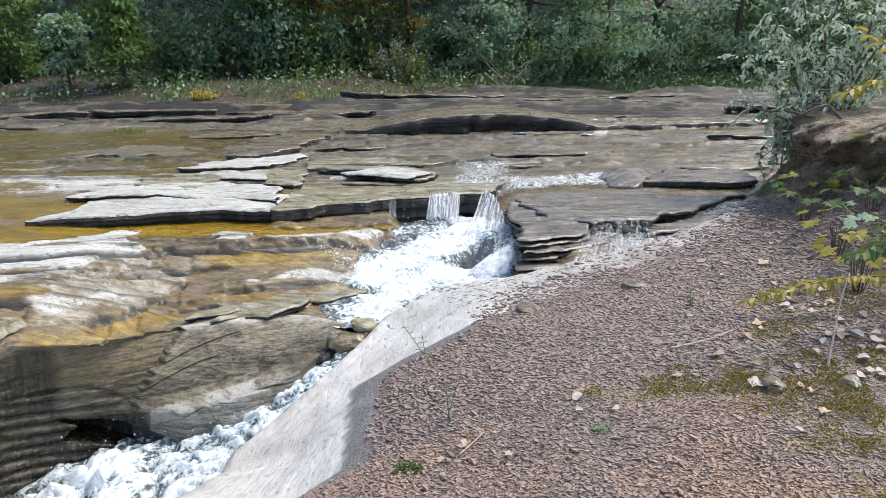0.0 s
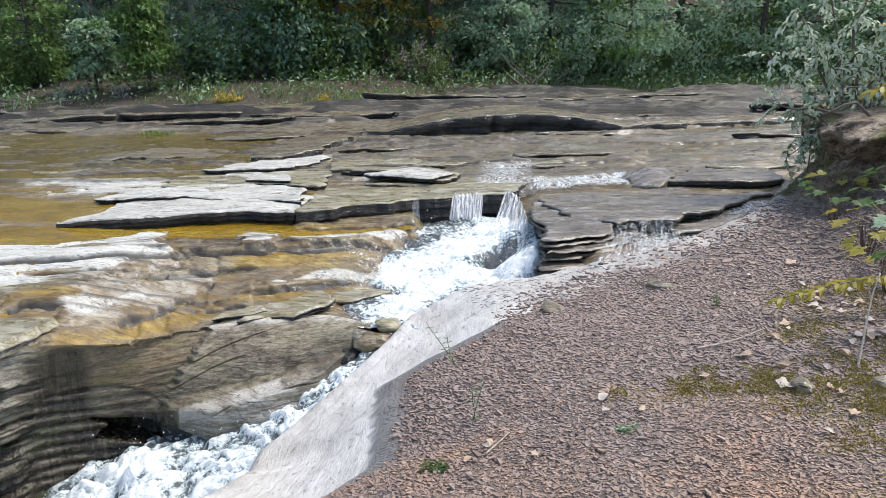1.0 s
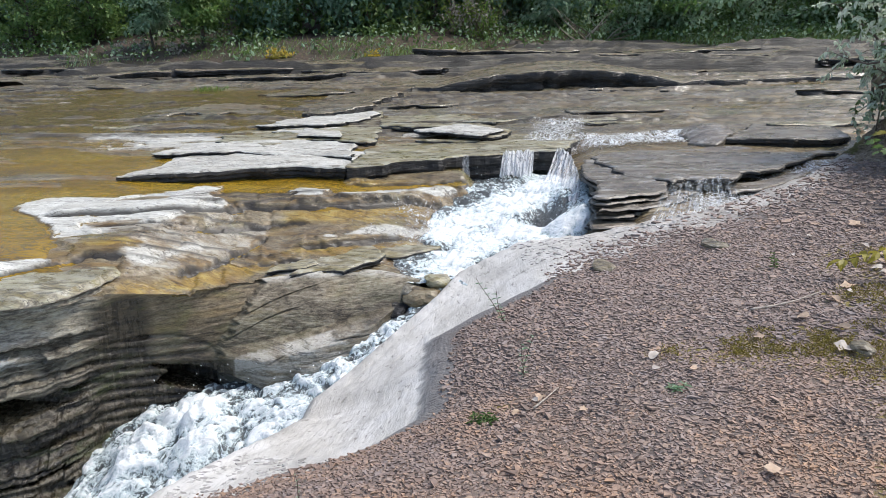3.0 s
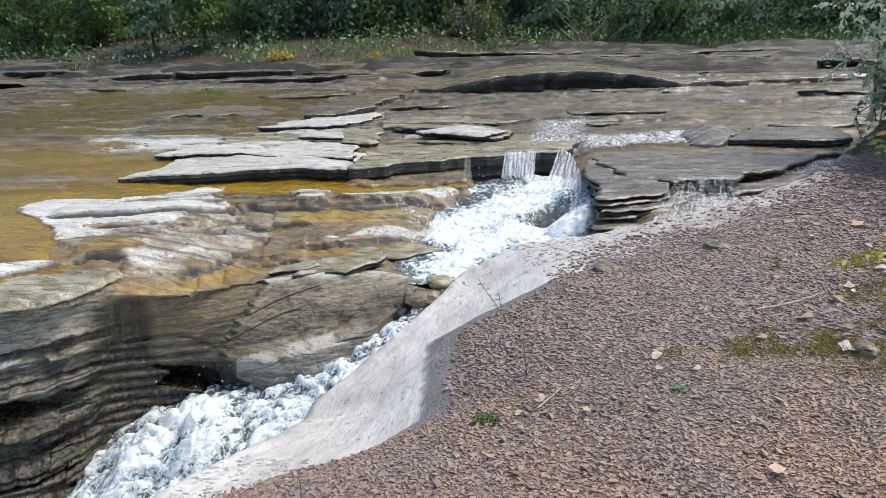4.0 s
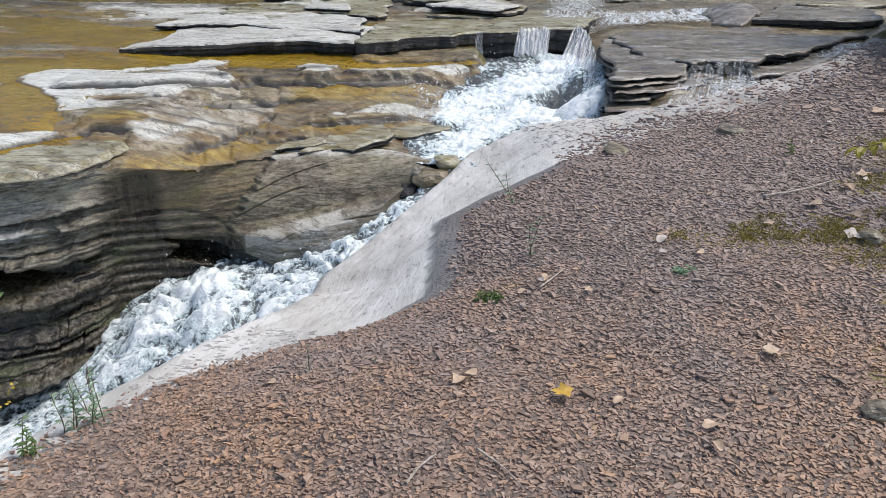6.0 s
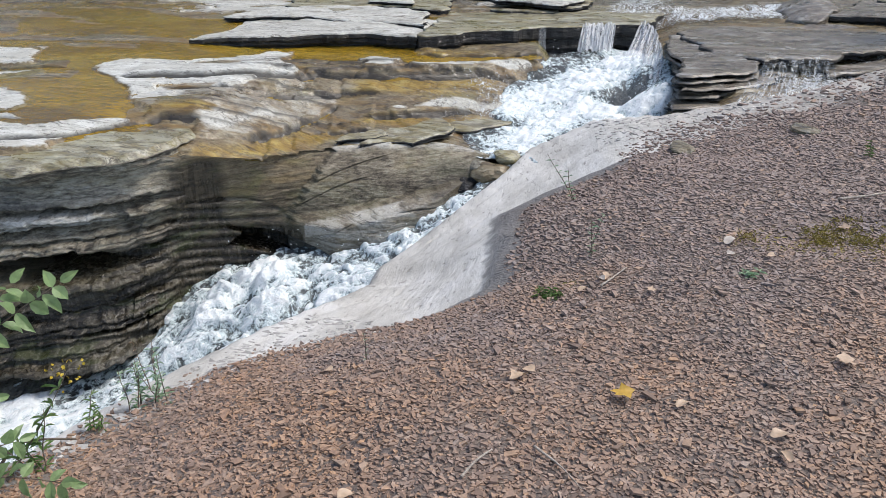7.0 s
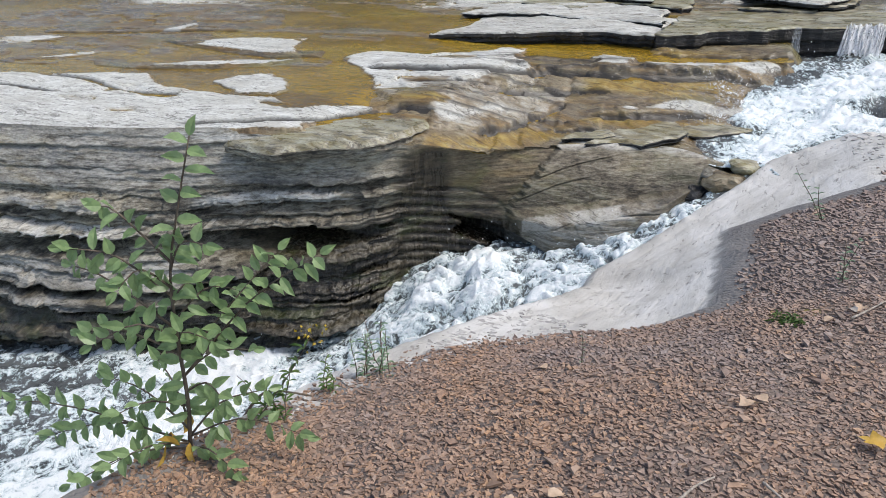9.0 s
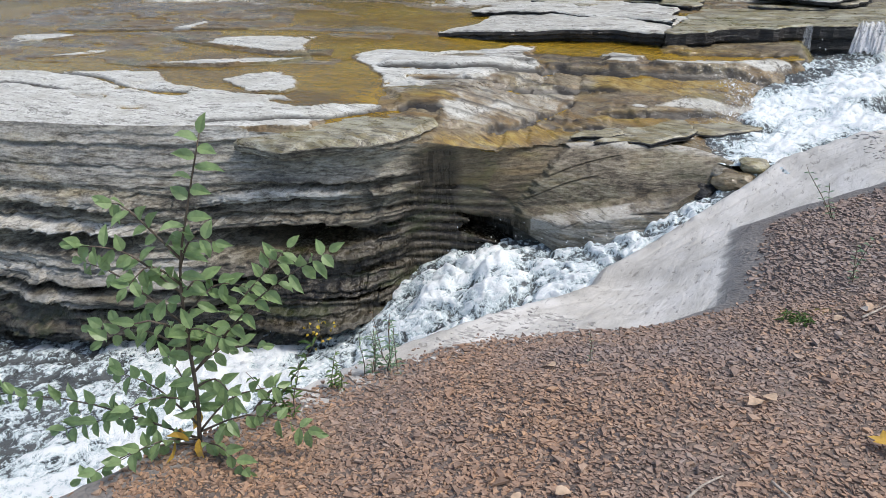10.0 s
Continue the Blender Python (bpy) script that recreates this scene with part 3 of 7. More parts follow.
def rim_height(x, y):
    """The rim's height near a place, blended along the rim."""
    k = np.linspace(2, len(RIM) - 1, 70)
    r = np.stack([np.interp(k, np.arange(len(RIM)), [p[i] for p in RIM]) for i in range(3)])
    total, weight = 0, 0
    for px, py, pz in r.T:
        w = 1 / ((x - px) ** 2 + (y - py) ** 2 + 0.004) ** 2
        total, weight = total + w * pz, weight + w
    return total / weight


def bank_height(x, y):
    x, y = np.asarray(x, float), np.asarray(y, float)
    d = -side(x, y, RIM)[0]
    rim = rim_height(x, y)
    foot = 0.42 * sstep(1.7, 0.2, np.hypot(x - 4.0, (y - 6.1) / 1.3))
    plain = foot + 0.07 * sstep(0.8, 2.6, x) + 0.05 * sstep(4, 8, y) - 0.1 * sstep(1.0, -0.6, x) * sstep(1.8, 3.2, y)
    z = rim + (plain - rim) * sstep(0, 1.5, d)
    z = z + 0.022 * fbm(x * 1.3, y * 1.3, 3) + 0.008 * fbm(x * 6, y * 6, 5)
    step = side(x, y, SHALE_EDGE)[0]
    z = z + 0.03 * sstep(0.05, -0.03, step + 0.05 * fbm(x * 4, y * 4, 9)) * (d > 0)
    drop = np.clip(-d, 0, 9)
    return np.where(d < 0, np.maximum(rim - 0.5 * drop - 9 * drop ** 2, -2.0), z), d


def shelf_smooth(x, y):
    base = np.interp(y, [2.0, 4.0, 5.5, 6.6, 7.2, 9.0, 12.0, 13.2, 15.0, 20.0, 24.0, 27.0], [-0.02, 0.0, 0.09, 0.12, 0.16, 0.22, 0.28, 0.36, 0.42, 0.5, 0.55, 0.7])
    sag = 0.36 * sstep(-3.0, -1.9, x) * sstep(6.7, 5.2, y) * sstep(1.2, 0.2, x)
    lens = 0.1 * sstep(-3.9, -3.0, x) * sstep(5.0, 4.2, y) * sstep(-1.5, -2.3, x)
    right = 0.1 * sstep(0.6, 1.4, x) * sstep(8.0, 6.0, y)
    side_slope = 0.2 * sstep(-1.9, -0.6, x) * sstep(7.3, 6.2, y) * sstep(5.0, 5.8, y) * sstep(1.2, 0.5, x)
    front = np.interp(x, [-3.9, -2.7, -1.68, -1.2, -0.5, 0.2, 0.6], [6.62, 6.86, 6.92, 7.07, 7.36, 7.66, 7.7])
    trough = 0.09 * sstep(front - 0.75, front - 0.25, y) * sstep(front + 0.6, front + 0.25, y) * sstep(-4.1, -2.4, x) * sstep(0.9, 0.5, x)
    return base - sag - lens - right - side_slope - trough


# dry pale rock of the shelf: outline, how far it stands up, how dry it lies
HUMPS = [
    ([(-9.6, 2.9), (-6.09, 3.2), (-4.97, 3.4), (-4.16, 3.78), (-3.6, 4.12), (-3.24, 4.62), (-3.56, 4.5), (-3.9, 4.33), (-4.2, 4.57), (-4.86, 4.56), (-5.57, 4.56), (-6.03, 4.85), (-7.25, 4.6), (-9.6, 4.3)], 0.035, 1.0),
    ([(-5.05, 4.76), (-5.02, 5.03), (-4.69, 5.1), (-4.32, 4.84), (-4.22, 4.59), (-4.61, 4.5)], 0.045, 1.0),
    ([(-6.45, 5.78), (-6.18, 6.2), (-5.28, 6.38), (-5.18, 6.07), (-4.97, 5.74), (-5.23, 5.62), (-5.76, 5.7)], 0.03, 0.95),
    ([(-6.34, 4.97), (-5.61, 5.35), (-4.75, 5.53), (-4.9, 5.4), (-5.6, 5.12)], 0.028, 0.9),
    ([(-7.93, 5.04), (-7.59, 5.42), (-7.34, 5.37), (-7.66, 5.09)], 0.025, 0.9),
    ([(-7.47, 6.22), (-7.38, 6.88), (-7.15, 6.74), (-7.2, 6.31)], 0.025, 0.9),
    ([(-9.84, 5.61), (-8.8, 5.94), (-8.54, 5.83), (-9.19, 5.43)], 0.025, 0.9),
    ([(-4.38, 5.76), (-4.18, 6.04), (-3.63, 5.98), (-3.28, 6.23), (-3.07, 6.55), (-2.85, 6.71), (-2.72, 6.13), (-2.5, 5.95), (-2.62, 5.7), (-2.65, 5.55), (-2.95, 5.16), (-3.47, 5.03), (-4.0, 5.49)], 0.03, 1.0),
    ([(-2.1, 6.4), (-2.1, 6.65), (-1.76, 6.5), (-1.72, 6.2), (-2.0, 6.16)], 0.035, 1.0),
    ([(-1.64, 6.27), (-1.26, 6.62), (-0.6, 6.8), (-0.84, 6.62), (-1.41, 6.31)], 0.035, 0.75),
    ([(-3.42, 4.93), (-2.92, 5.08), (-2.58, 5.43), (-2.23, 5.8), (-1.96, 5.88), (-2.12, 5.58), (-2.26, 5.2), (-2.47, 4.79), (-2.76, 4.6), (-2.85, 4.72), (-3.2, 4.7)], 0.012, 0.4),
    ([(-3.05, 4.9), (-2.7, 5.0), (-2.45, 5.25), (-2.5, 4.9), (-2.72, 4.68)], 0.016, 0.6),
    ([(-1.75, 5.72), (-1.12, 6.02), (-0.52, 6.2), (-0.78, 6.05), (-1.61, 5.66)], 0.03, 0.6),
    ([(-2.0, 5.06), (-1.6, 5.14), (-1.2, 5.4), (-0.95, 5.62), (-1.3, 5.5), (-1.8, 5.24)], 0.03, 0.55),
]
# damp grey hollows in the dry rock
HOLLOWS = [([(-3.6, 5.88), (-3.3, 6.1), (-3.05, 6.12), (-3.05, 5.9), (-3.4, 5.82)], 0.3), ([(-3.5, 5.3), (-3.2, 5.4), (-2.95, 5.42), (-3.0, 5.26), (-3.3, 5.2)], 0.35),
           ([(-2.75, 5.66), (-2.4, 6.0), (-2.4, 5.6), (-2.7, 5.2), (-3.1, 5.08), (-3.2, 5.2), (-2.9, 5.35)], 0.38), ([(-5.6, 3.95), (-5.3, 4.05), (-5.1, 3.98), (-5.4, 3.9)], 0.5), ([(-6.4, 4.1), (-6.0, 4.2), (-5.8, 4.1), (-6.1, 4.0)], 0.5)]
# ochre films of algae where water trickles
STAINS = [[(-2.78, 4.02), (-2.7, 4.45), (-2.45, 4.78), (-2.22, 5.2), (-1.98, 5.34), (-1.9, 5.26), (-2.2, 4.92), (-2.38, 4.56), (-2.5, 4.25)], [(-2.0, 5.8), (-1.4, 6.0), (-0.8, 6.3), (-0.85, 6.5), (-1.4, 6.24), (-2.1, 6.05)],
          [(-1.9, 5.45), (-1.3, 5.6), (-0.9, 5.85), (-1.2, 5.8), (-1.8, 5.62)], [(-1.75, 6.62), (-0.9, 6.75), (-0.5, 6.95), (-0.9, 6.92), (-1.7, 6.85)], [(-3.4, 4.72), (-2.9, 4.8), (-2.75, 5.0), (-3.2, 4.92)]]
# open joints and layer edges: line, width, depth, how far the far side stands up
JOINTS = [
    ([(-7.4, 4.57), (-6.48, 4.54), (-5.98, 4.39), (-5.42, 4.34), (-5.09, 4.4)], 0.028, 0.03, 0.012),
    ([(-8.6, 4.83), (-7.91, 4.79), (-7.21, 4.9), (-6.3, 4.94), (-5.43, 5.1), (-4.72, 5.36), (-4.25, 5.37)], 0.035, 0.035, 0.02),
    ([(-7.04, 5.94), (-6.52, 5.77), (-5.72, 5.6), (-5.07, 5.55), (-4.5, 5.7)], 0.04, 0.04, 0.025),
    ([(-3.9, 5.42), (-3.49, 5.5), (-3.15, 5.5), (-2.72, 5.72), (-2.37, 6.02), (-2.08, 6.07), (-1.85, 6.12), (-1.41, 6.25), (-1.0, 6.48), (-0.55, 6.6)], 0.034, 0.035, 0.035),
    ([(-1.74, 6.72), (-1.29, 6.78), (-0.84, 6.9), (-0.37, 7.0)], 0.05, 0.04, 0.05),
    ([(-4.3, 4.44), (-4.0, 4.42), (-3.8, 4.45)], 0.06, 0.04, 0.01),
    ([(-2.7, 5.36), (-2.4, 5.62), (-2.1, 5.84), (-1.76, 5.9)], 0.03, 0.03, 0.02),
    ([(-4.6, 3.82), (-4.0, 4.02), (-3.6, 4.24), (-3.3, 4.5), (-3.1, 4.72), (-2.8, 4.76)], 0.022, 0.03, 0.015),
    ([(-2.05, 5.27), (-1.95, 5.3), (-1.8, 5.38), (-1.7, 5.4)], 0.035, 0.03, 0.02),
    ([(-9.5, 5.9), (-8.0, 6.2), (-6.6, 6.5), (-5.0, 6.62), (-3.6, 6.6)], 0.03, 0.03, 0.02),
    ([(-10.0, 3.9), (-8.5, 4.05), (-7.3, 4.2), (-6.4, 4.15)], 0.022, 0.02, 0.008),
    ([(-3.3, 5.22), (-3.0, 5.3), (-2.7, 5.5)], 0.018, 0.02, 0.008),
    ([(-2.48, 4.76), (-2.37, 4.96), (-2.24, 5.34), (-2.06, 5.7)], 0.03, 0.04, 0.0),
    ([(-1.9, 5.55), (-1.4, 5.72), (-0.9, 5.95)], 0.03, 0.03, 0.02),
    ([(-3.0, 7.3), (-2.3, 7.2), (-1.7, 7.35)], 0.03, 0.03, 0.02),
]


def basin(x, y):
    """How far inside the upper pool a place lies, in metres."""
    d = np.abs(side(x, y, UPPER_POOL + UPPER_POOL[:1])[0])
    return np.where(inside(x, y, UPPER_POOL), d, -d)


def outline_depth(x, y, line):
    """Signed depth inside a closed outline."""
    d = np.abs(side(x, y, line + line[:1])[0])
    return np.where(inside(x, y, line), d, -d)


def around(x, y, line, margin):
    """Which places lie near a line's bounding box."""
    p = np.array(line)
    (x0, y0), (x1, y1) = p.min(0) - margin, p.max(0) + margin
    return (x > x0) & (x < x1) & (y > y0) & (y < y1)


def shelf_relief(x, y):
    """The shelf's height, how dry it lies, where its joints gape and where algae stain it (0 to 1)."""
    x, y = np.asarray(x, float), np.asarray(y, float)
    z = shelf_smooth(x, y)
    wx, wy = x + 0.25 * fbm(x * 0.8, y * 0.8, 7), y + 0.16 * fbm(x * 1.2, y * 1.2, 8)
    wide = 0.06 * fbm(wx * 0.42 + 0.1 * wy, wy * 1.25, 11, 5) + (0.028 + 0.03 * sstep(8.0, 9.5, y)) * fbm(wx * 0.9, wy * 3.6, 17, 4)
    thin = (0.022 - 0.012 * sstep(-3.2, -2.4, x)) * fbm(wx * 0.5, wy * 1.7, 12, 5) + 0.014 * fbm(wx * 1.1, wy * 4.2, 18, 4) - 0.016
    thin = thin + 0.028 * sstep(-2.5, -1.9, x) * sstep(6.6, 6.0, y) + 0.02 * sstep(-5.5, -7.5, x) * sstep(4.6, 5.4, y)
    n = thin + (wide - thin) * sstep(7.0, 8.2, y)
    dry = sstep(0.0, 0.03, n) * (0.22 + 0.45 * sstep(6.8, 7.8, y)) * (1 - 0.75 * sstep(8.2, 9.2, y))
    ragged = 0.1 * fbm(x * 1.6, y * 5, 37, 5) + 0.035 * fbm(x * 7, y * 19, 38, 3)
    for line, up, bare in HUMPS:
        m = around(x, y, line, 0.3)
        d = outline_depth(x[m], y[m], line) + ragged[m]
        k = sstep(-0.035, 0.025, d)
        n[m] += (np.maximum(n[m] * 0.4, 0.0) + 0.5 * up - n[m]) * k
        k = sstep(-0.01, 0.05, d)
        dry[m] = dry[m] * (1 - k) + bare * k
    for line, bare in HOLLOWS:
        m = around(x, y, line, 0.3)
        k = sstep(-0.03, 0.05, outline_depth(x[m], y[m], line) + 0.6 * ragged[m])
        dry[m] = dry[m] * (1 - k) + bare * k
        n[m] -= 0.008 * k
    stain = 0.0 * z
    for line in STAINS:
        m = around(x, y, line, 0.3)
        stain[m] = np.maximum(stain[m], sstep(-0.06, 0.06, outline_depth(x[m], y[m], line) + 0.8 * ragged[m]))
    dry = dry * (1 - stain)
    step = 0.014 + 0.008 * sstep(7.0, 8.0, y)
    q = n / step + 0.35 * vnoise(x * 0.9 + 0.2 * y, y * 6, 23) + 0.1 * vnoise(x * 5, y * 14, 24) + 0.04 * vnoise(x * 22, y * 40, 25)
    u = q - np.floor(q)
    notch = sstep(0.75, 0.9, u) * sstep(0.97, 0.92, u)
    z = z + (np.floor(q) + sstep(0.93, 1.0, u) - 0.5 * notch) * step
    z = z + 0.003 * fbm(x * 5, y * 16, 29, 4) + 0.003 * fbm(x * 17, y * 30, 30, 3)
    gape = 0.0 * z
    zone = sstep(-3.3, -2.6, x) * sstep(-0.5, -0.9, x) * sstep(4.4, 4.7, y) * sstep(6.7, 6.3, y)
    q = (y - 0.3 * x + 0.16 * fbm(x * 1.1, y * 1.6, 46, 4)) / 0.15
    k = np.floor(q)
    u = q - k
    parted = sstep(-0.3, 0.2, vnoise(x * 1.4 + k * 5.1, k * 3.7, 47))
    z = z + zone * parted * 0.022 * (1 - u) * sstep(0.0, 0.06, u)
    gape = zone * parted * sstep(0.26, 0.14, u) * sstep(0.0, 0.05, u) * 0.9
    zone = sstep(8.0, 8.8, y)
    q = (y - 0.04 * x + 0.55 * fbm(x * 0.45, y * 0.8, 48, 5)) / 0.42
    k = np.floor(q)
    u = q - k
    parted = sstep(-0.15, 0.15, vnoise(x * 0.55 + k * 5.1, k * 3.7, 49))
    z = z + zone * parted * 0.055 * (1 - u) * sstep(0.0, 0.05, u)
    gape = np.maximum(gape, zone * parted * sstep(0.1, 0.05, u) * sstep(0.0, 0.02, u))
    for line, wide, deep, up in JOINTS:
        m = around(x, y, line, 0.6)
        u, v = x[m], y[m]
        d, along = side(u, v, line)
        d = d + 0.03 * fbm(u * 3.1, v * 3.1, 41, 4) + 0.012 * vnoise(u * 14, v * 14, 43)
        fade = sstep(0.0, 0.35, along) * sstep(len(line) - 1.0, len(line) - 1.35, along)
        w = 1.6 * wide * fade * (0.5 + 0.8 * np.abs(vnoise(u * 2.3, v * 2.3, 45)))
        k = sstep(w, 0.5 * w - 1e-4, np.abs(d))
        z[m] += up * fade * sstep(-0.008, 0.012, d) * sstep(0.5, 0.1, d) - deep * k
        gape[m] = np.maximum(gape[m], k * (fade > 0.02))
    d = basin(x, y) + 0.08 * fbm(x * 3, y * 3, 39)
    floor = -0.46 + 0.22 * sstep(6.2, 7.4, y)
    z = z + (np.minimum(floor, z) - z) * sstep(-0.05 - 0.45 * sstep(0.0, -0.5, x) * sstep(7.0, 6.6, y), 0.3, d)
    beyond, rim = side(x, y, RIM)[0], rim_height(x, y)
    z = np.where(y > 5.0, np.minimum(z, rim - 0.07 + 0.9 * np.maximum(beyond, 0)), z)
    return z, dry, gape, stain


def shelf_height(x, y):
    return shelf_relief(x, y)[0]


# ---- near bank ----
def bank():
    step = 0.03
    xs, ys = np.arange(-4.5, 5.5, step), np.arange(-2.0, 9.0, step)
    x, y = np.meshgrid(xs, ys)
    z, d = bank_height(x, y)
    keep = d > -0.55
    shale = np.clip(0.5 - side(x, y, SHALE_EDGE)[0] / 0.8, 0, 1)
    moss = np.zeros(x.shape)
    for cx, cy, a, b in [(0.96, 3.3, 0.35, 0.14), (1.37, 3.44, 0.35, 0.16), (1.75, 3.42, 0.4, 0.22), (1.95, 3.05, 0.35, 0.25), (1.62, 2.78, 0.28, 0.12),
                         (1.9, 3.9, 0.3, 0.2), (2.3, 4.4, 0.5, 0.4), (2.2, 2.6, 0.4, 0.3), (-0.15, 2.9, 0.12, 0.06), (1.2, 3.3, 0.5, 0.2), (1.75, 3.2, 0.5, 0.35), (2.1, 3.3, 0.5, 0.4), (1.45, 2.2, 0.3, 0.3), (1.7, 2.4, 0.3, 0.25)]:
        moss = np.maximum(moss, 1.1 - 0.6 * np.hypot((x - cx) / a, (y - cy) / b))
    v, f, s, m, e = compact(np.stack([x, y, z], -1).reshape(-1, 3), grid_faces(len(xs), len(ys), keep), shale.ravel(), np.clip(moss, 0, 1).ravel(), d.ravel())
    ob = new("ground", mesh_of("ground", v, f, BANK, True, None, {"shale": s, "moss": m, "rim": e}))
    return tagged(ob, "near stream bank of brown flaky shale with a smooth pale rock apron", "stream bank", kind="structure")


bank()


# ---- rock shelf across the stream ----
SHELF_LINE = CLIFF_EDGE + [(-0.5, 5.0), (-0.2, 5.25), (0.3, 5.3), (0.6, 5.2), (1.6, 5.5), (2.7, 6.3), (3.4, 7.2), (5.0, 9.2)]


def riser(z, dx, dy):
    """How steep each place is, softened: small wet step faces that get shade coloured in."""
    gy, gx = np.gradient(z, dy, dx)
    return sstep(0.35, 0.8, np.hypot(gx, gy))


def spaced(*runs):
    """Coordinates with a step that differs from run to run."""
    return np.concatenate([np.arange(a, b - 1e-9, d) for a, b, d in runs])


def on_line(x, y, line):
    """The nearest place on a polyline."""
    best, bx, by = np.full(x.shape, 1e9), x.copy(), y.copy()
    for (ax, ay, *_), (cx, cy, *_) in zip(line, line[1:]):
        q = np.clip(((x - ax) * (cx - ax) + (y - ay) * (cy - ay)) / ((cx - ax) ** 2 + (cy - ay) ** 2), 0, 1)
        px, py = ax + q * (cx - ax), ay + q * (cy - ay)
        d = np.hypot(x - px, y - py)
        bx, by, best = np.where(d < best, px, bx), np.where(d < best, py, by), np.minimum(d, best)
    return bx, by


def shelf():
    for name, xs, ys, near, label in (
            ("rock_shelf", spaced((-11, -5.2, 0.028), (-5.2, 0.9, 0.0145), (0.9, 5.4, 0.04)), spaced((2.5, 6.9, 0.0115), (6.9, 8.6, 0.02)), 0.05, "stepped shelf of layered grey and ochre bedrock, partly wet"),
            ("upper_shelf", spaced((-16, 7.4, 0.05)), spaced((8.58, 14.4, 0.03)), 0.12, "bare bedrock shelf with shallow pools and thin ledges")):
        x, y = np.meshgrid(xs, ys)
        dl = side(x, y, SHELF_LINE)[0]
        ex, ey = on_line(x, y, SHELF_LINE)
        x, y = np.where(dl < 0, ex, x), np.where(dl < 0, ey, y)
        z, dry, gape, stain = shelf_relief(x, y)
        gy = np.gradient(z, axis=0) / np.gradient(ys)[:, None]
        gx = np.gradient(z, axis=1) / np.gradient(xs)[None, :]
        # steep faces carry painted shade, gaping joints their own dark
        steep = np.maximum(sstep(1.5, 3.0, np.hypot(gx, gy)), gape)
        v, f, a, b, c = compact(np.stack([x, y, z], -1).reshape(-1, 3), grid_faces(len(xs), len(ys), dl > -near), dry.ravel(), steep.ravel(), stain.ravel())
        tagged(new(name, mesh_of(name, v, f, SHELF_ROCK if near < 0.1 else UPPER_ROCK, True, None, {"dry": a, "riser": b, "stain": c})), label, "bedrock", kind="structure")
    xs, ys = np.arange(-30.0, 30.1, 0.25), np.arange(14.3, 28.0, 0.07)
    x, y = np.meshgrid(xs, ys)
    u, v = x * 0.35, y * 0.7 + 3.0
    z, dry, *_ = shelf_relief(u, v)
    z = shelf_smooth(x, y) + 3.6 * (z - shelf_smooth(u, v)) - 0.05
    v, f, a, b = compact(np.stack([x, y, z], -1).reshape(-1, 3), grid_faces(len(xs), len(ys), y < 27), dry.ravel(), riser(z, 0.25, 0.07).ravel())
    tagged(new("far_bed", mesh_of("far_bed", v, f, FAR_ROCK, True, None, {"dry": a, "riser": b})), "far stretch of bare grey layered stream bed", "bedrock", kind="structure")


shelf()


# profile of the layered cliff: height, how far the layer stands out
STRATA = [(0.1, 0.0), (0.0, 0.0), (-0.1, 0.02), (-0.112, -0.035), (-0.128, -0.03), (-0.14, 0.0), (-0.25, 0.015), (-0.257, -0.012), (-0.27, 0.0), (-0.4, 0.035), (-0.415, -0.06), (-0.455, -0.07), (-0.468, 0.045), (-0.53, 0.06),
          (-0.545, -0.05), (-0.6, -0.03), (-0.607, 0.0), (-0.63, 0.0), (-0.637, -0.05), (-0.655, -0.06), (-0.665, 0.06), (-0.7, 0.07), (-0.715, -0.13), (-0.85, -0.14), (-0.87, 0.0), (-0.95, 0.04), (-0.957, 0.015), (-1.05, 0.06), (-1.065, -0.07),
          (-1.1, -0.06), (-1.115, 0.05), (-1.22, 0.07), (-1.235, -0.04), (-1.255, 0.05), (-1.4, 0.11), (-1.44, 0.03), (-1.46, -0.16), (-2.2, -0.22)]


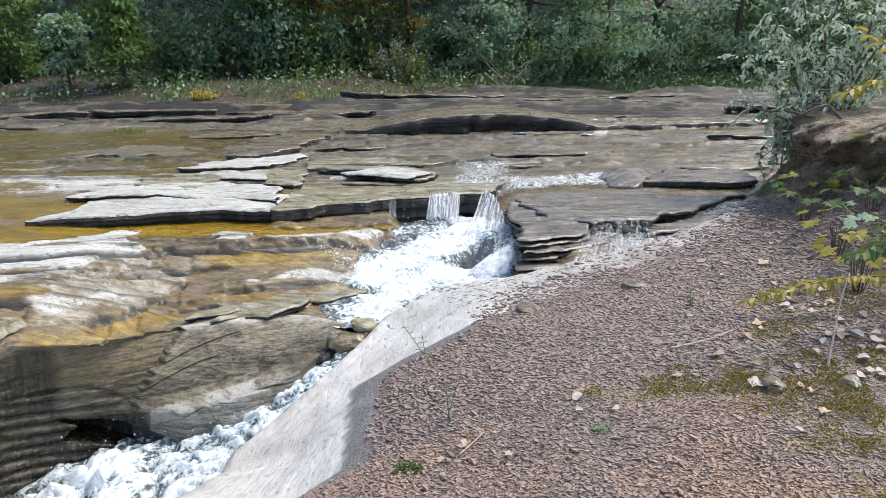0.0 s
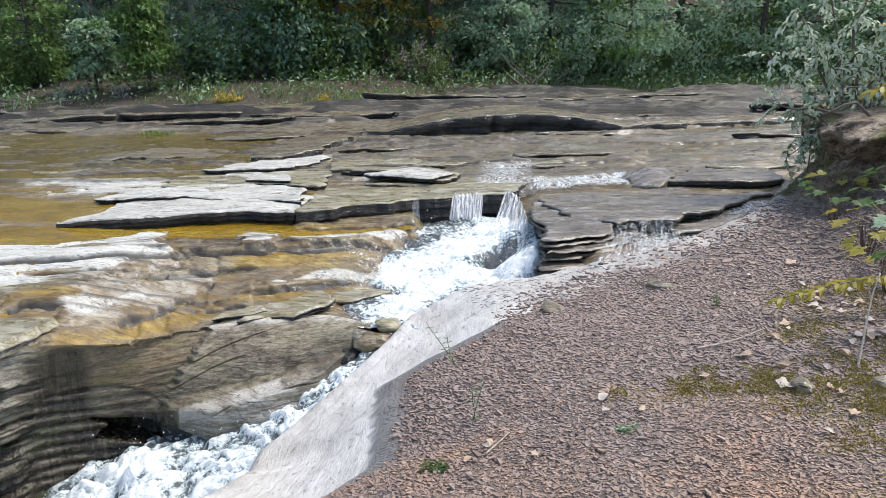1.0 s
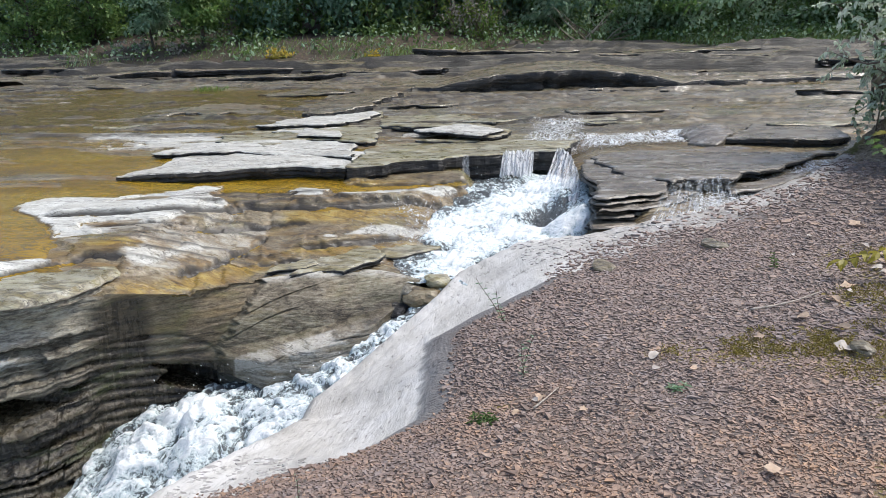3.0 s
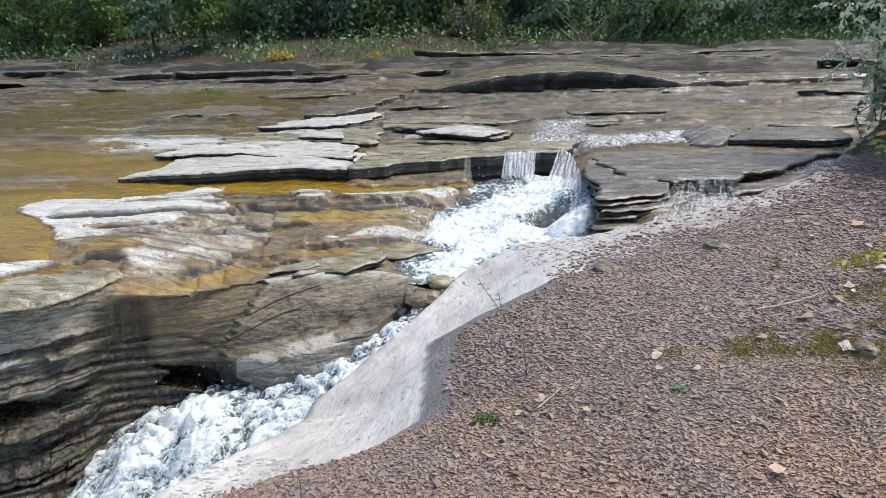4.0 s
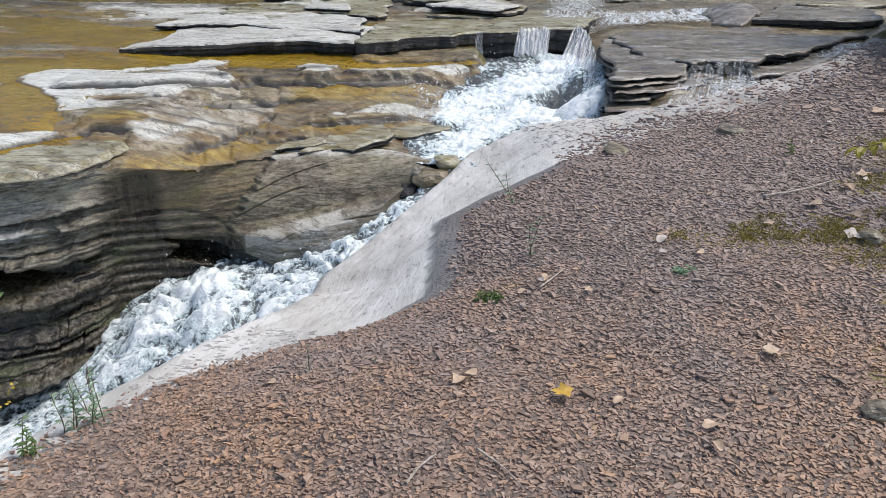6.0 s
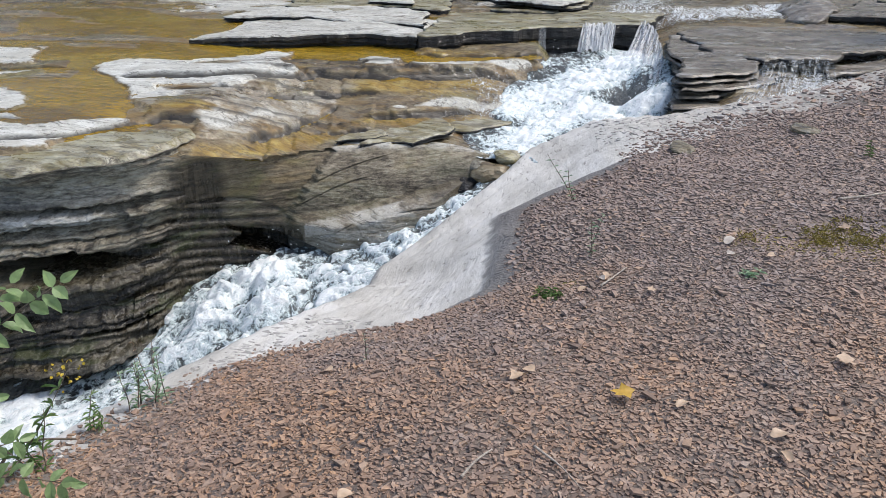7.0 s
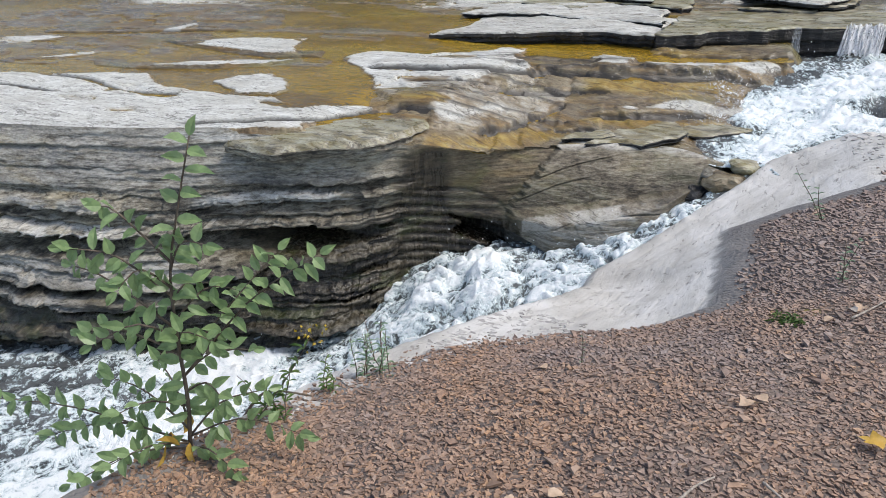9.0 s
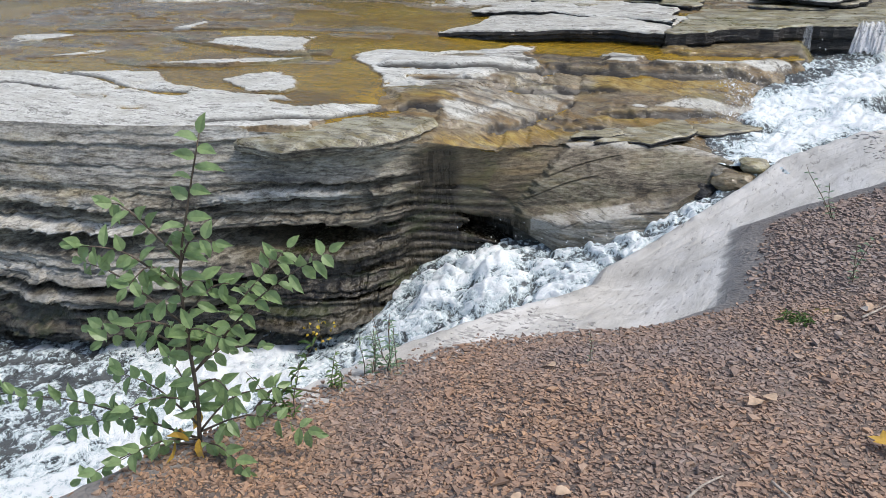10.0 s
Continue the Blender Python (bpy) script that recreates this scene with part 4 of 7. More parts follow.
def cliff():
    nu, nv = 780, 210
    line = np.array(CLIFF_EDGE)
    k = np.linspace(0, len(line) - 1, nu)
    top = np.stack([np.interp(k, np.arange(len(line)), line[:, i]) for i in range(3)], -1)
    foot = smooth_line(CLIFF_FOOT, nu)
    top[:, 2] = shelf_height(top[:, 0], top[:, 1]) + 0.004
    even = np.convolve(np.pad(top[:, 2], 40, mode="edge"), np.ones(81) / 81, "valid")
    s = np.concatenate([[0], np.cumsum(np.hypot(*np.diff(top[:, :2], axis=0).T))])
    out = foot[:, :2] - top[:, :2]
    tang = np.gradient(smooth_line(CLIFF_TOP, nu)[:, :2], axis=0)
    nrm = np.stack([tang[:, 1], -tang[:, 0]], -1)
    soft = np.ones(61) / 61
    nrm = np.stack([np.convolve(np.pad(nrm[:, i], 30, mode="edge"), soft, "valid") for i in range(2)], -1)
    nrm /= np.linalg.norm(nrm, axis=1)[:, None]
    v = np.linspace(0, 1.12, nv)
    S, V = np.meshgrid(s, v)
    xx = top[:, 0][None, :] + 0 * V
    right = sstep(-3.0, -2.6, xx)
    # the right part rolls over smoothly, the left stands as a wall
    Vc = np.clip(V, 0, 1)
    fall = Vc + right * (1 - np.cos(Vc * math.pi / 2) - Vc) * 0.75 + (V - Vc)
    reach = Vc + right * (np.sin(Vc * math.pi / 2) - Vc) * 0.9 + (V - Vc)
    z = even + (foot[:, 2] - even) * fall + (top[:, 2] - even) * sstep(0.12, 0.0, V)
    bx = top[:, 0] + out[:, 0] * reach
    dip = z + 0.035 * vnoise(S * 0.7, 0 * S, 51) + 0.016 * vnoise(S * 2.3, 0 * S, 52) + 0.01 * vnoise(S * 7, z * 4, 53) + 0.007 * np.round(1.5 * vnoise(S * 16, z * 6, 54))

    def layered(size, seed, wave):
        q = dip / size + 0.35 * vnoise(S * wave, dip * 0.8, seed)
        k = np.floor(q)
        u = q - k
        a, b = vnoise(S * wave * 0.8 + k * 9.7, k * 3.1, seed + 1), vnoise(S * wave * 0.8 + (k + 1) * 9.7, (k + 1) * 3.1, seed + 1)
        return a + (b - a) * sstep(0.8, 1.0, u), u

    l2, u2 = layered(0.075, 70, 1.1)
    l3, u3 = layered(0.03, 80, 2.0)
    zs, offs = np.array(STRATA[::-1]).T
    table = np.interp(dip, zs, offs)
    wall = 1 - right
    vary = np.clip(0.7 + 0.9 * vnoise(S * 1.3, np.floor(dip / 0.13) * 3.3, 61) + 0.5 * vnoise(S * 4.1, np.floor(dip / 0.05) * 2.7, 62), 0.0, 1.7) * (0.5 + 0.5 * sstep(-0.36, -0.44, dip))
    below = sstep(-0.38, -0.5, z)
    off = wall * (1.35 * table * vary + (0.012 + 0.035 * below) * l2 + (0.006 + 0.01 * below) * l3)
    off += 0.3 * right * (0.02 * l2 + 0.012 * l3) * (0.4 + 0.6 * sstep(-0.5, -0.8, z))
    off += 0.008 * fbm(S * 6, z * 14, 91) + 0.004 * fbm(S * 22, z * 60, 92, 3)
    block = np.floor(S * 2.2 + 7.3 * np.floor(dip / 0.11) + 0.4 * vnoise(S * 3, dip * 6, 64))
    off += wall * below * 0.085 * (lattice(block, np.floor(dip / 0.11), 5) - 0.5)
    off -= wall * below * 0.02 * sstep(0.12, 0.0, np.minimum(u2, 1 - u2))
    # caves and a standing block under the overhang
    off -= 0.4 * sstep(0.62, 0.15, np.abs(xx + 3.8)) * sstep(0.11, 0.04, np.abs(z + 0.77))
    off += 0.2 * sstep(0.25, 0.2, np.abs(xx + 4.0)) * sstep(0.05, 0.035, np.abs(z + 0.89))
    off -= 0.35 * sstep(0.3, 0.2, np.abs(bx + 2.26) + 0.1 * vnoise(z * 12, 0 * z, 75)) * sstep(0.09, 0.05, np.abs(z + 0.94 + 0.3 * (bx + 2.26)) + 0.04 * vnoise(S * 7, z * 7, 76))
    # the oblique joint: the broken ends of the dome's layers stand proud of the brown face
    jag = 0.009 * np.round(2.6 * vnoise(z * 60, 0 * z, 66)) + 0.02 * vnoise(z * 9, 0 * z, 67)
    q = bx + 1.92 - 0.58 * (z + 0.3) + jag
    dome = sstep(-0.02, 0.02, q)
    scoop = -0.07 * np.where(q < 0, np.exp(np.minimum(q, 0) / 0.3), sstep(0.015, 0.0, q)) * sstep(0.0, 0.1, V) * sstep(0.95, 0.7, V) * sstep(-2.95, -2.6, xx)
    # the curved joint at the foot of the brown face
    arc = z + 0.53 + 0.1 * (bx + 2.6) + 0.9 * np.maximum(bx + 2.55, 0) ** 2
    groove = sstep(0.03, 0.002, np.abs(arc + 0.01 * vnoise(S * 9, z, 73))) * (0.6 + 0.4 * vnoise(S * 5, z * 5, 74)) * sstep(0.5, 0.4, np.abs(bx + 2.5)) * (q < 0)
    lobes = sstep(0.03, 0.0, np.abs(((z + 0.2 * (xx + 2.6)) / 0.075 + 0.3 * vnoise(S * 2, z, 68)) % 1.0 - 0.5) * 0.075) * right * (arc < 0) * (q < 0)
    # arching layer joints of the dome
    bend = z + 0.3 * (bx + 1.6) ** 2 - 0.22 * (bx + 1.6) + 0.01 * vnoise(S * 2, z * 2, 69)
    seam = sstep(0.008, 0.001, np.abs((bend / 0.1 + 0.12 * vnoise(S * 1.5, 0 * S, 71)) % 1.0 - 0.5) * 0.1) * dome * sstep(-0.2, 0.3, vnoise(S * 0.9, bend * 9, 72))
    toe = 0.24 * sstep(0.68, 0.74, V) * sstep(-2.2, -2.0, xx) * sstep(-0.8, -1.05, xx)
    off = (off + scoop - 0.02 * groove - 0.02 * lobes - 0.016 * seam) * sstep(0, 0.03, V) + toe
    x = top[:, 0] + out[:, 0] * reach + nrm[:, 0] * off
    y = top[:, 1] + out[:, 1] * reach + nrm[:, 1] * off
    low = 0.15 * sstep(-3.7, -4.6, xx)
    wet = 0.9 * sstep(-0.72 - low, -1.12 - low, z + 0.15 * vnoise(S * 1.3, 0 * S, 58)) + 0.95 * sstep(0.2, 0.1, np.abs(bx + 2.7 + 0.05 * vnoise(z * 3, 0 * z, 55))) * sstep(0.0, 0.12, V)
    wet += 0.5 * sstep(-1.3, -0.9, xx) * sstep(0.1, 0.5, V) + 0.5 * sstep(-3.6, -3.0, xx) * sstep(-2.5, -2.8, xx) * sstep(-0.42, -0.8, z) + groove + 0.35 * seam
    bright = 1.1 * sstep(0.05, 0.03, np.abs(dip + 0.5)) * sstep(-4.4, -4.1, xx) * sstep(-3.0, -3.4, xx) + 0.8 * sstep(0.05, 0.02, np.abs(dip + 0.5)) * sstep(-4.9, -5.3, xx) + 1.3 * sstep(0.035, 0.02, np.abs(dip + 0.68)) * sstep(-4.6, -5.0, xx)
    # the last term colours the sunlit front of the top layer pale
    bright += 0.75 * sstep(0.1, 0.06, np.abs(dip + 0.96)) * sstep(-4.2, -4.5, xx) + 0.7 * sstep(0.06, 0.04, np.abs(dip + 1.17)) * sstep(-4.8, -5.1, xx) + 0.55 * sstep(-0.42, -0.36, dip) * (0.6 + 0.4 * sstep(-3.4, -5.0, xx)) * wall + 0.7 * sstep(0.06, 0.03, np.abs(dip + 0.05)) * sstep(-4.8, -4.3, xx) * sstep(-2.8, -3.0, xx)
    # dome crest: pale layers with sky brightness put into the colour
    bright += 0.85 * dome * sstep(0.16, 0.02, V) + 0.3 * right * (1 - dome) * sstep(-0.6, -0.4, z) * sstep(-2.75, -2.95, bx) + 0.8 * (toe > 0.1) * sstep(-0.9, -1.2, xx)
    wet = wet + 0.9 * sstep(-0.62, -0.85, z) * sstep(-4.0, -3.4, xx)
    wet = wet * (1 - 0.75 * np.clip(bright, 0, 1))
    brown = right * (1 - 0.45 * dome) * (1 - 0.35 * (arc < 0) * (q < 0)) + 0.25 * wall * sstep(-4.2, -3.2, xx) * sstep(-0.15, -0.5, z)
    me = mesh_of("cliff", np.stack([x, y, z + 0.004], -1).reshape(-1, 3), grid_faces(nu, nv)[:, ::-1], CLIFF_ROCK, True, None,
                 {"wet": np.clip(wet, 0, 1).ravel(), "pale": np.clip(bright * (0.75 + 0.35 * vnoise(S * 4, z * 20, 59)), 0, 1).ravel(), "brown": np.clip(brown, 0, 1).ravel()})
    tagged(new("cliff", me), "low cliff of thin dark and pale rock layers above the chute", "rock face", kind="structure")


cliff()


# ---- loose and standing slabs ----
from mathutils.geometry import delaunay_2d_cdt


def slab(name, outline, z, thick, top_mat, side_mat, label, tilt=(0.0, 0.0), rough=0.055, grain=0.05, under=0.06, category="rock slab", group="shelf slabs", crown=0.0, arch=None, worn=0.018):
    """A bedrock slab: an uneven outline, a worn edge, layered sides set in underneath."""
    o = np.array(outline, float)
    if np.sum(o[:, 0] * np.roll(o[:, 1], -1) - np.roll(o[:, 0], -1) * o[:, 1]) < 0:
        o = o[::-1]
    seed = int(abs(o[0, 0] * 17 + o[0, 1] * 31)) + len(name)
    ring = []
    for a, b in zip(o, np.roll(o, -1, 0)):
        n = max(2, int(np.linalg.norm(b - a) / grain))
        for k in range(n):
            ring.append(a + (b - a) * k / n)
    ring = np.array(ring)
    c = o.mean(0)
    tang = np.roll(ring, -1, 0) - np.roll(ring, 1, 0)
    nrm = np.stack([tang[:, 1], -tang[:, 0]], -1) / (np.linalg.norm(tang, axis=1)[:, None] + 1e-9)
    wob = rough * (fbm(ring[:, 0] * 2.2, ring[:, 1] * 3, seed) * 1.6 + np.round(2.5 * vnoise(ring[:, 0] * 6, ring[:, 1] * 9, seed + 5)) * 0.3 + 0.25 * vnoise(ring[:, 0] * 21, ring[:, 1] * 21, seed + 6))
    ring = ring + nrm * wob[:, None]
    size = np.ptp(o, 0)

    def height(p):
        q = (p - c) / (size * 0.5 + 1e-6)
        return (z + tilt[0] * (p[:, 0] - c[0]) + tilt[1] * (p[:, 1] - c[1]) + 0.25 * rough * fbm(p[:, 0] * 1.5, p[:, 1] * 3.5, seed + 9)
                + 0.009 * np.floor(3.2 * fbm(p[:, 0] * 0.9, p[:, 1] * 2.6, seed + 13)) - crown * np.clip((q ** 2).sum(1), 0, 1.5) - (arch[2] * np.clip(((p[:, 0] - arch[0]) / arch[1]) ** 2, 0, 1) if arch else 0.0))

    n = len(ring)
    inner = ring - nrm * worn
    gx, gy = np.meshgrid(np.arange(o[:, 0].min(), o[:, 0].max(), grain * 0.8), np.arange(o[:, 1].min(), o[:, 1].max(), grain * 0.8))
    pts = np.stack([gx.ravel(), gy.ravel()], -1) + rng.uniform(-0.02, 0.02, (gx.size, 2))
    poly = [tuple(p) for p in inner]
    keep = inside(pts[:, 0], pts[:, 1], poly)
    ds = np.min(np.linalg.norm(pts[keep][:, None] - inner[None], axis=2), 1) if keep.any() else np.zeros(0)
    pts = pts[keep][ds > grain * 0.4]
    flat = [Vector(p) for p in np.vstack([inner, pts])]
    vv, _, ff, *_ = delaunay_2d_cdt(flat, [(k, (k + 1) % n) for k in range(n)], [], 1, 1e-5)
    P = np.array([tuple(p) for p in vv])
    verts = [np.column_stack([P, height(P)])]
    faces = [tuple(f) for f in ff]
    index = [0] * len(faces)
    # sides, in four courses
    hi = height(inner)
    base = len(P)
    cuts = [(worn, 0.0), (0.0, worn * 0.7), (-0.004, 0.35), (0.3, 0.45), (0.1, 0.7), (0.5, 0.8), (0.8, 1.0)]
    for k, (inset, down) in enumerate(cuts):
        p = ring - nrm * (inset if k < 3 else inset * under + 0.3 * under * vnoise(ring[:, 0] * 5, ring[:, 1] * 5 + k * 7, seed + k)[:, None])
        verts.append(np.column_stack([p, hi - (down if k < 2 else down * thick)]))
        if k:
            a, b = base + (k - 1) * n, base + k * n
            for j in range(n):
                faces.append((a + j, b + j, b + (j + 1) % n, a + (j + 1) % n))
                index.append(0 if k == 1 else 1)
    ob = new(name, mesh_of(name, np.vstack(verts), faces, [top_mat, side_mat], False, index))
    me = ob.data
    me.polygons.foreach_set("use_smooth", np.array([i == 0 or grain > 0.08 for i in index]))
    return tagged(ob, label, category, group)


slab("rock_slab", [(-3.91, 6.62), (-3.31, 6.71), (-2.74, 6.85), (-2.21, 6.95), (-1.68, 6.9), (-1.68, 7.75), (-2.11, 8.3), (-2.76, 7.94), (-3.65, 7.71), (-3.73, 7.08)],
     0.2, 0.13, PALE_ROCK, DARK_ROCK, "long pale flat rock slab with a wet front edge, shade coloured in", crown=0.02)
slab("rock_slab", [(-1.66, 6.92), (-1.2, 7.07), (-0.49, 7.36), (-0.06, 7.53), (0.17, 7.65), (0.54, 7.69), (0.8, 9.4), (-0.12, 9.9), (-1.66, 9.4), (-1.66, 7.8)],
     0.2, 0.3, OLIVE_ROCK, DARK_ROCK, "wide grey and ochre rock ledge with a wet riser, shade coloured in")
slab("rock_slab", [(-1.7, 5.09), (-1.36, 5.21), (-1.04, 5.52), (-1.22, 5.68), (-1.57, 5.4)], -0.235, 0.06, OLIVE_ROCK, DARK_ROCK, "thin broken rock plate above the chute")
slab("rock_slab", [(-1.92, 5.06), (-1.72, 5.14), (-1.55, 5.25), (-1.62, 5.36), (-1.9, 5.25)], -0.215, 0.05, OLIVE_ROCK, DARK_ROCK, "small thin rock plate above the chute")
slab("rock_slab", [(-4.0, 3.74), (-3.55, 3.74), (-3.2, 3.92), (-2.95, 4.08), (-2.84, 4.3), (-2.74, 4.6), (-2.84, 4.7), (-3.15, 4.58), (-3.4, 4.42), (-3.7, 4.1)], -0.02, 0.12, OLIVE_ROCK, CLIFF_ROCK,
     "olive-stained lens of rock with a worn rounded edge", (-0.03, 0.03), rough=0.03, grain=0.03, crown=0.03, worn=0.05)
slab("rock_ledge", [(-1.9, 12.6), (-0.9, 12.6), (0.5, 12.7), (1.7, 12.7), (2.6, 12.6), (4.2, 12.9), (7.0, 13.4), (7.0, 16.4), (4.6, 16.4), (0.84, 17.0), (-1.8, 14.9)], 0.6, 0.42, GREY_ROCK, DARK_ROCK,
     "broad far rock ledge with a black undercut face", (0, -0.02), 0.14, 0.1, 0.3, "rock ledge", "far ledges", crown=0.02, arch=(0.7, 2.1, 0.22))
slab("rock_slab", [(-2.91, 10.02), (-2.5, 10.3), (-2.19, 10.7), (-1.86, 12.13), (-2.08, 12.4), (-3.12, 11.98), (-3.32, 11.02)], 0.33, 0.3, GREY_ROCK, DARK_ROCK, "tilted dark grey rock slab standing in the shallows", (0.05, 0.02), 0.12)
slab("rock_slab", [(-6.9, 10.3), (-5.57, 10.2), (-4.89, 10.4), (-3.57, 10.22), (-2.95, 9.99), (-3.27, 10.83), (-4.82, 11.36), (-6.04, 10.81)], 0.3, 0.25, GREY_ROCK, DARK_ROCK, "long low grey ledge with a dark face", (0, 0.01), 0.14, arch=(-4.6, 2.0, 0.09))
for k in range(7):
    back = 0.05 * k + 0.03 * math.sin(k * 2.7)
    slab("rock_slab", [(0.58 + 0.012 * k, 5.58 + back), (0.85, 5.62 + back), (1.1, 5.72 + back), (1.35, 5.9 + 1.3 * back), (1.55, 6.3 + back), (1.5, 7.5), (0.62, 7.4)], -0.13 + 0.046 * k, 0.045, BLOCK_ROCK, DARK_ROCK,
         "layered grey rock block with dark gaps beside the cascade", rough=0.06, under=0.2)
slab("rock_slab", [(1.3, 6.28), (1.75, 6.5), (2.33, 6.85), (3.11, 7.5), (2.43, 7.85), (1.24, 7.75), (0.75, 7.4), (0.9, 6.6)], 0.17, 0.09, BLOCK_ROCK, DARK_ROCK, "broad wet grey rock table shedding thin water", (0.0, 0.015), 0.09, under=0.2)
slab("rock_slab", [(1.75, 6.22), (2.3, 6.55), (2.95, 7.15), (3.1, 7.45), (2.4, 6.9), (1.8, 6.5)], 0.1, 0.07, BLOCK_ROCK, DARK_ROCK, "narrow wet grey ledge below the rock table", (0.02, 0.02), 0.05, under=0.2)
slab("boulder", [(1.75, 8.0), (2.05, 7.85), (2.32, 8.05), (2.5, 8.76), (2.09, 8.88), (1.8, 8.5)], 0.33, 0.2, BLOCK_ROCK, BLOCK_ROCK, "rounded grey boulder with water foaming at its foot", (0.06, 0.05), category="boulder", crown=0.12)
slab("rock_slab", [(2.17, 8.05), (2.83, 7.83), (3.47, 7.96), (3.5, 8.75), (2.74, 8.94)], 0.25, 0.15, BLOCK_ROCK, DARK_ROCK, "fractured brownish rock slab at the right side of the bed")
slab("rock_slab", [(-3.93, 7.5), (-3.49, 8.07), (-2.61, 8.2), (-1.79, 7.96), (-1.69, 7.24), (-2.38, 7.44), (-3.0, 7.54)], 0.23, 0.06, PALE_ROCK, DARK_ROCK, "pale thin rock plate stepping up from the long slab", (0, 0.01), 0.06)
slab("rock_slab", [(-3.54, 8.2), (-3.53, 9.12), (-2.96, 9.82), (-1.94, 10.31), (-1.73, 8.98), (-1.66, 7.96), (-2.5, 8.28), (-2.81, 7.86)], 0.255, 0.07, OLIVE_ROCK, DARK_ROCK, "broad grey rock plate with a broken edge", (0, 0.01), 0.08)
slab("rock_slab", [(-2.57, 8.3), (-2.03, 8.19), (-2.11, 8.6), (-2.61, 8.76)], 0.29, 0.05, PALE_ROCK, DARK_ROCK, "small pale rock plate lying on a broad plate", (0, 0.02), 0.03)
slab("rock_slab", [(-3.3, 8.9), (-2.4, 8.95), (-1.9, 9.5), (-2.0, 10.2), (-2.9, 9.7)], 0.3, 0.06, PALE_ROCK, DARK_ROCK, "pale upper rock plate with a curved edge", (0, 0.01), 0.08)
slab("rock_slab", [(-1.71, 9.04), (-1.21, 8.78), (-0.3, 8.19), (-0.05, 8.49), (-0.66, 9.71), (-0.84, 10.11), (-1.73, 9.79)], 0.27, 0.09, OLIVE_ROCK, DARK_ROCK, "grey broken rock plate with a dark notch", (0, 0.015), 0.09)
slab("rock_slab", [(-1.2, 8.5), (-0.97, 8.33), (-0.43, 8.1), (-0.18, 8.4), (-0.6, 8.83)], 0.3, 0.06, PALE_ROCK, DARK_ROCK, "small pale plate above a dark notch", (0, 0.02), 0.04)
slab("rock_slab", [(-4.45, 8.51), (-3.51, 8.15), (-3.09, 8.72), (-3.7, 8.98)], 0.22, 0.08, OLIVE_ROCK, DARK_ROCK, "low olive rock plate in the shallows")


def plate(cx, cy, w, d, thick, mat, label, turn):
    """A thin irregular bedrock plate lying on the shelf."""
    n = int(rng.integers(6, 9))
    a = np.sort(rng.uniform(0, 6.28 / n * 0.7, n) + np.arange(n) * 6.28 / n)
    r = rng.uniform(0.75, 1.1, n)
    px, py = np.cos(a) * r * w / 2, np.sin(a) * r * d / 2
    c, q = math.cos(turn), math.sin(turn)
    line = [(cx + px[k] * c - py[k] * q, cy + px[k] * q + py[k] * c) for k in range(n)]
    thick *= 0.55
    z = float(shelf_smooth(cx, cy)) + thick
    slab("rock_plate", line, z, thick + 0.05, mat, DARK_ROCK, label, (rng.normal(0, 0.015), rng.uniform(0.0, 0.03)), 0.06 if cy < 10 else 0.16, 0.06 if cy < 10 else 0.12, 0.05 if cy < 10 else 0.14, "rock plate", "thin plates")


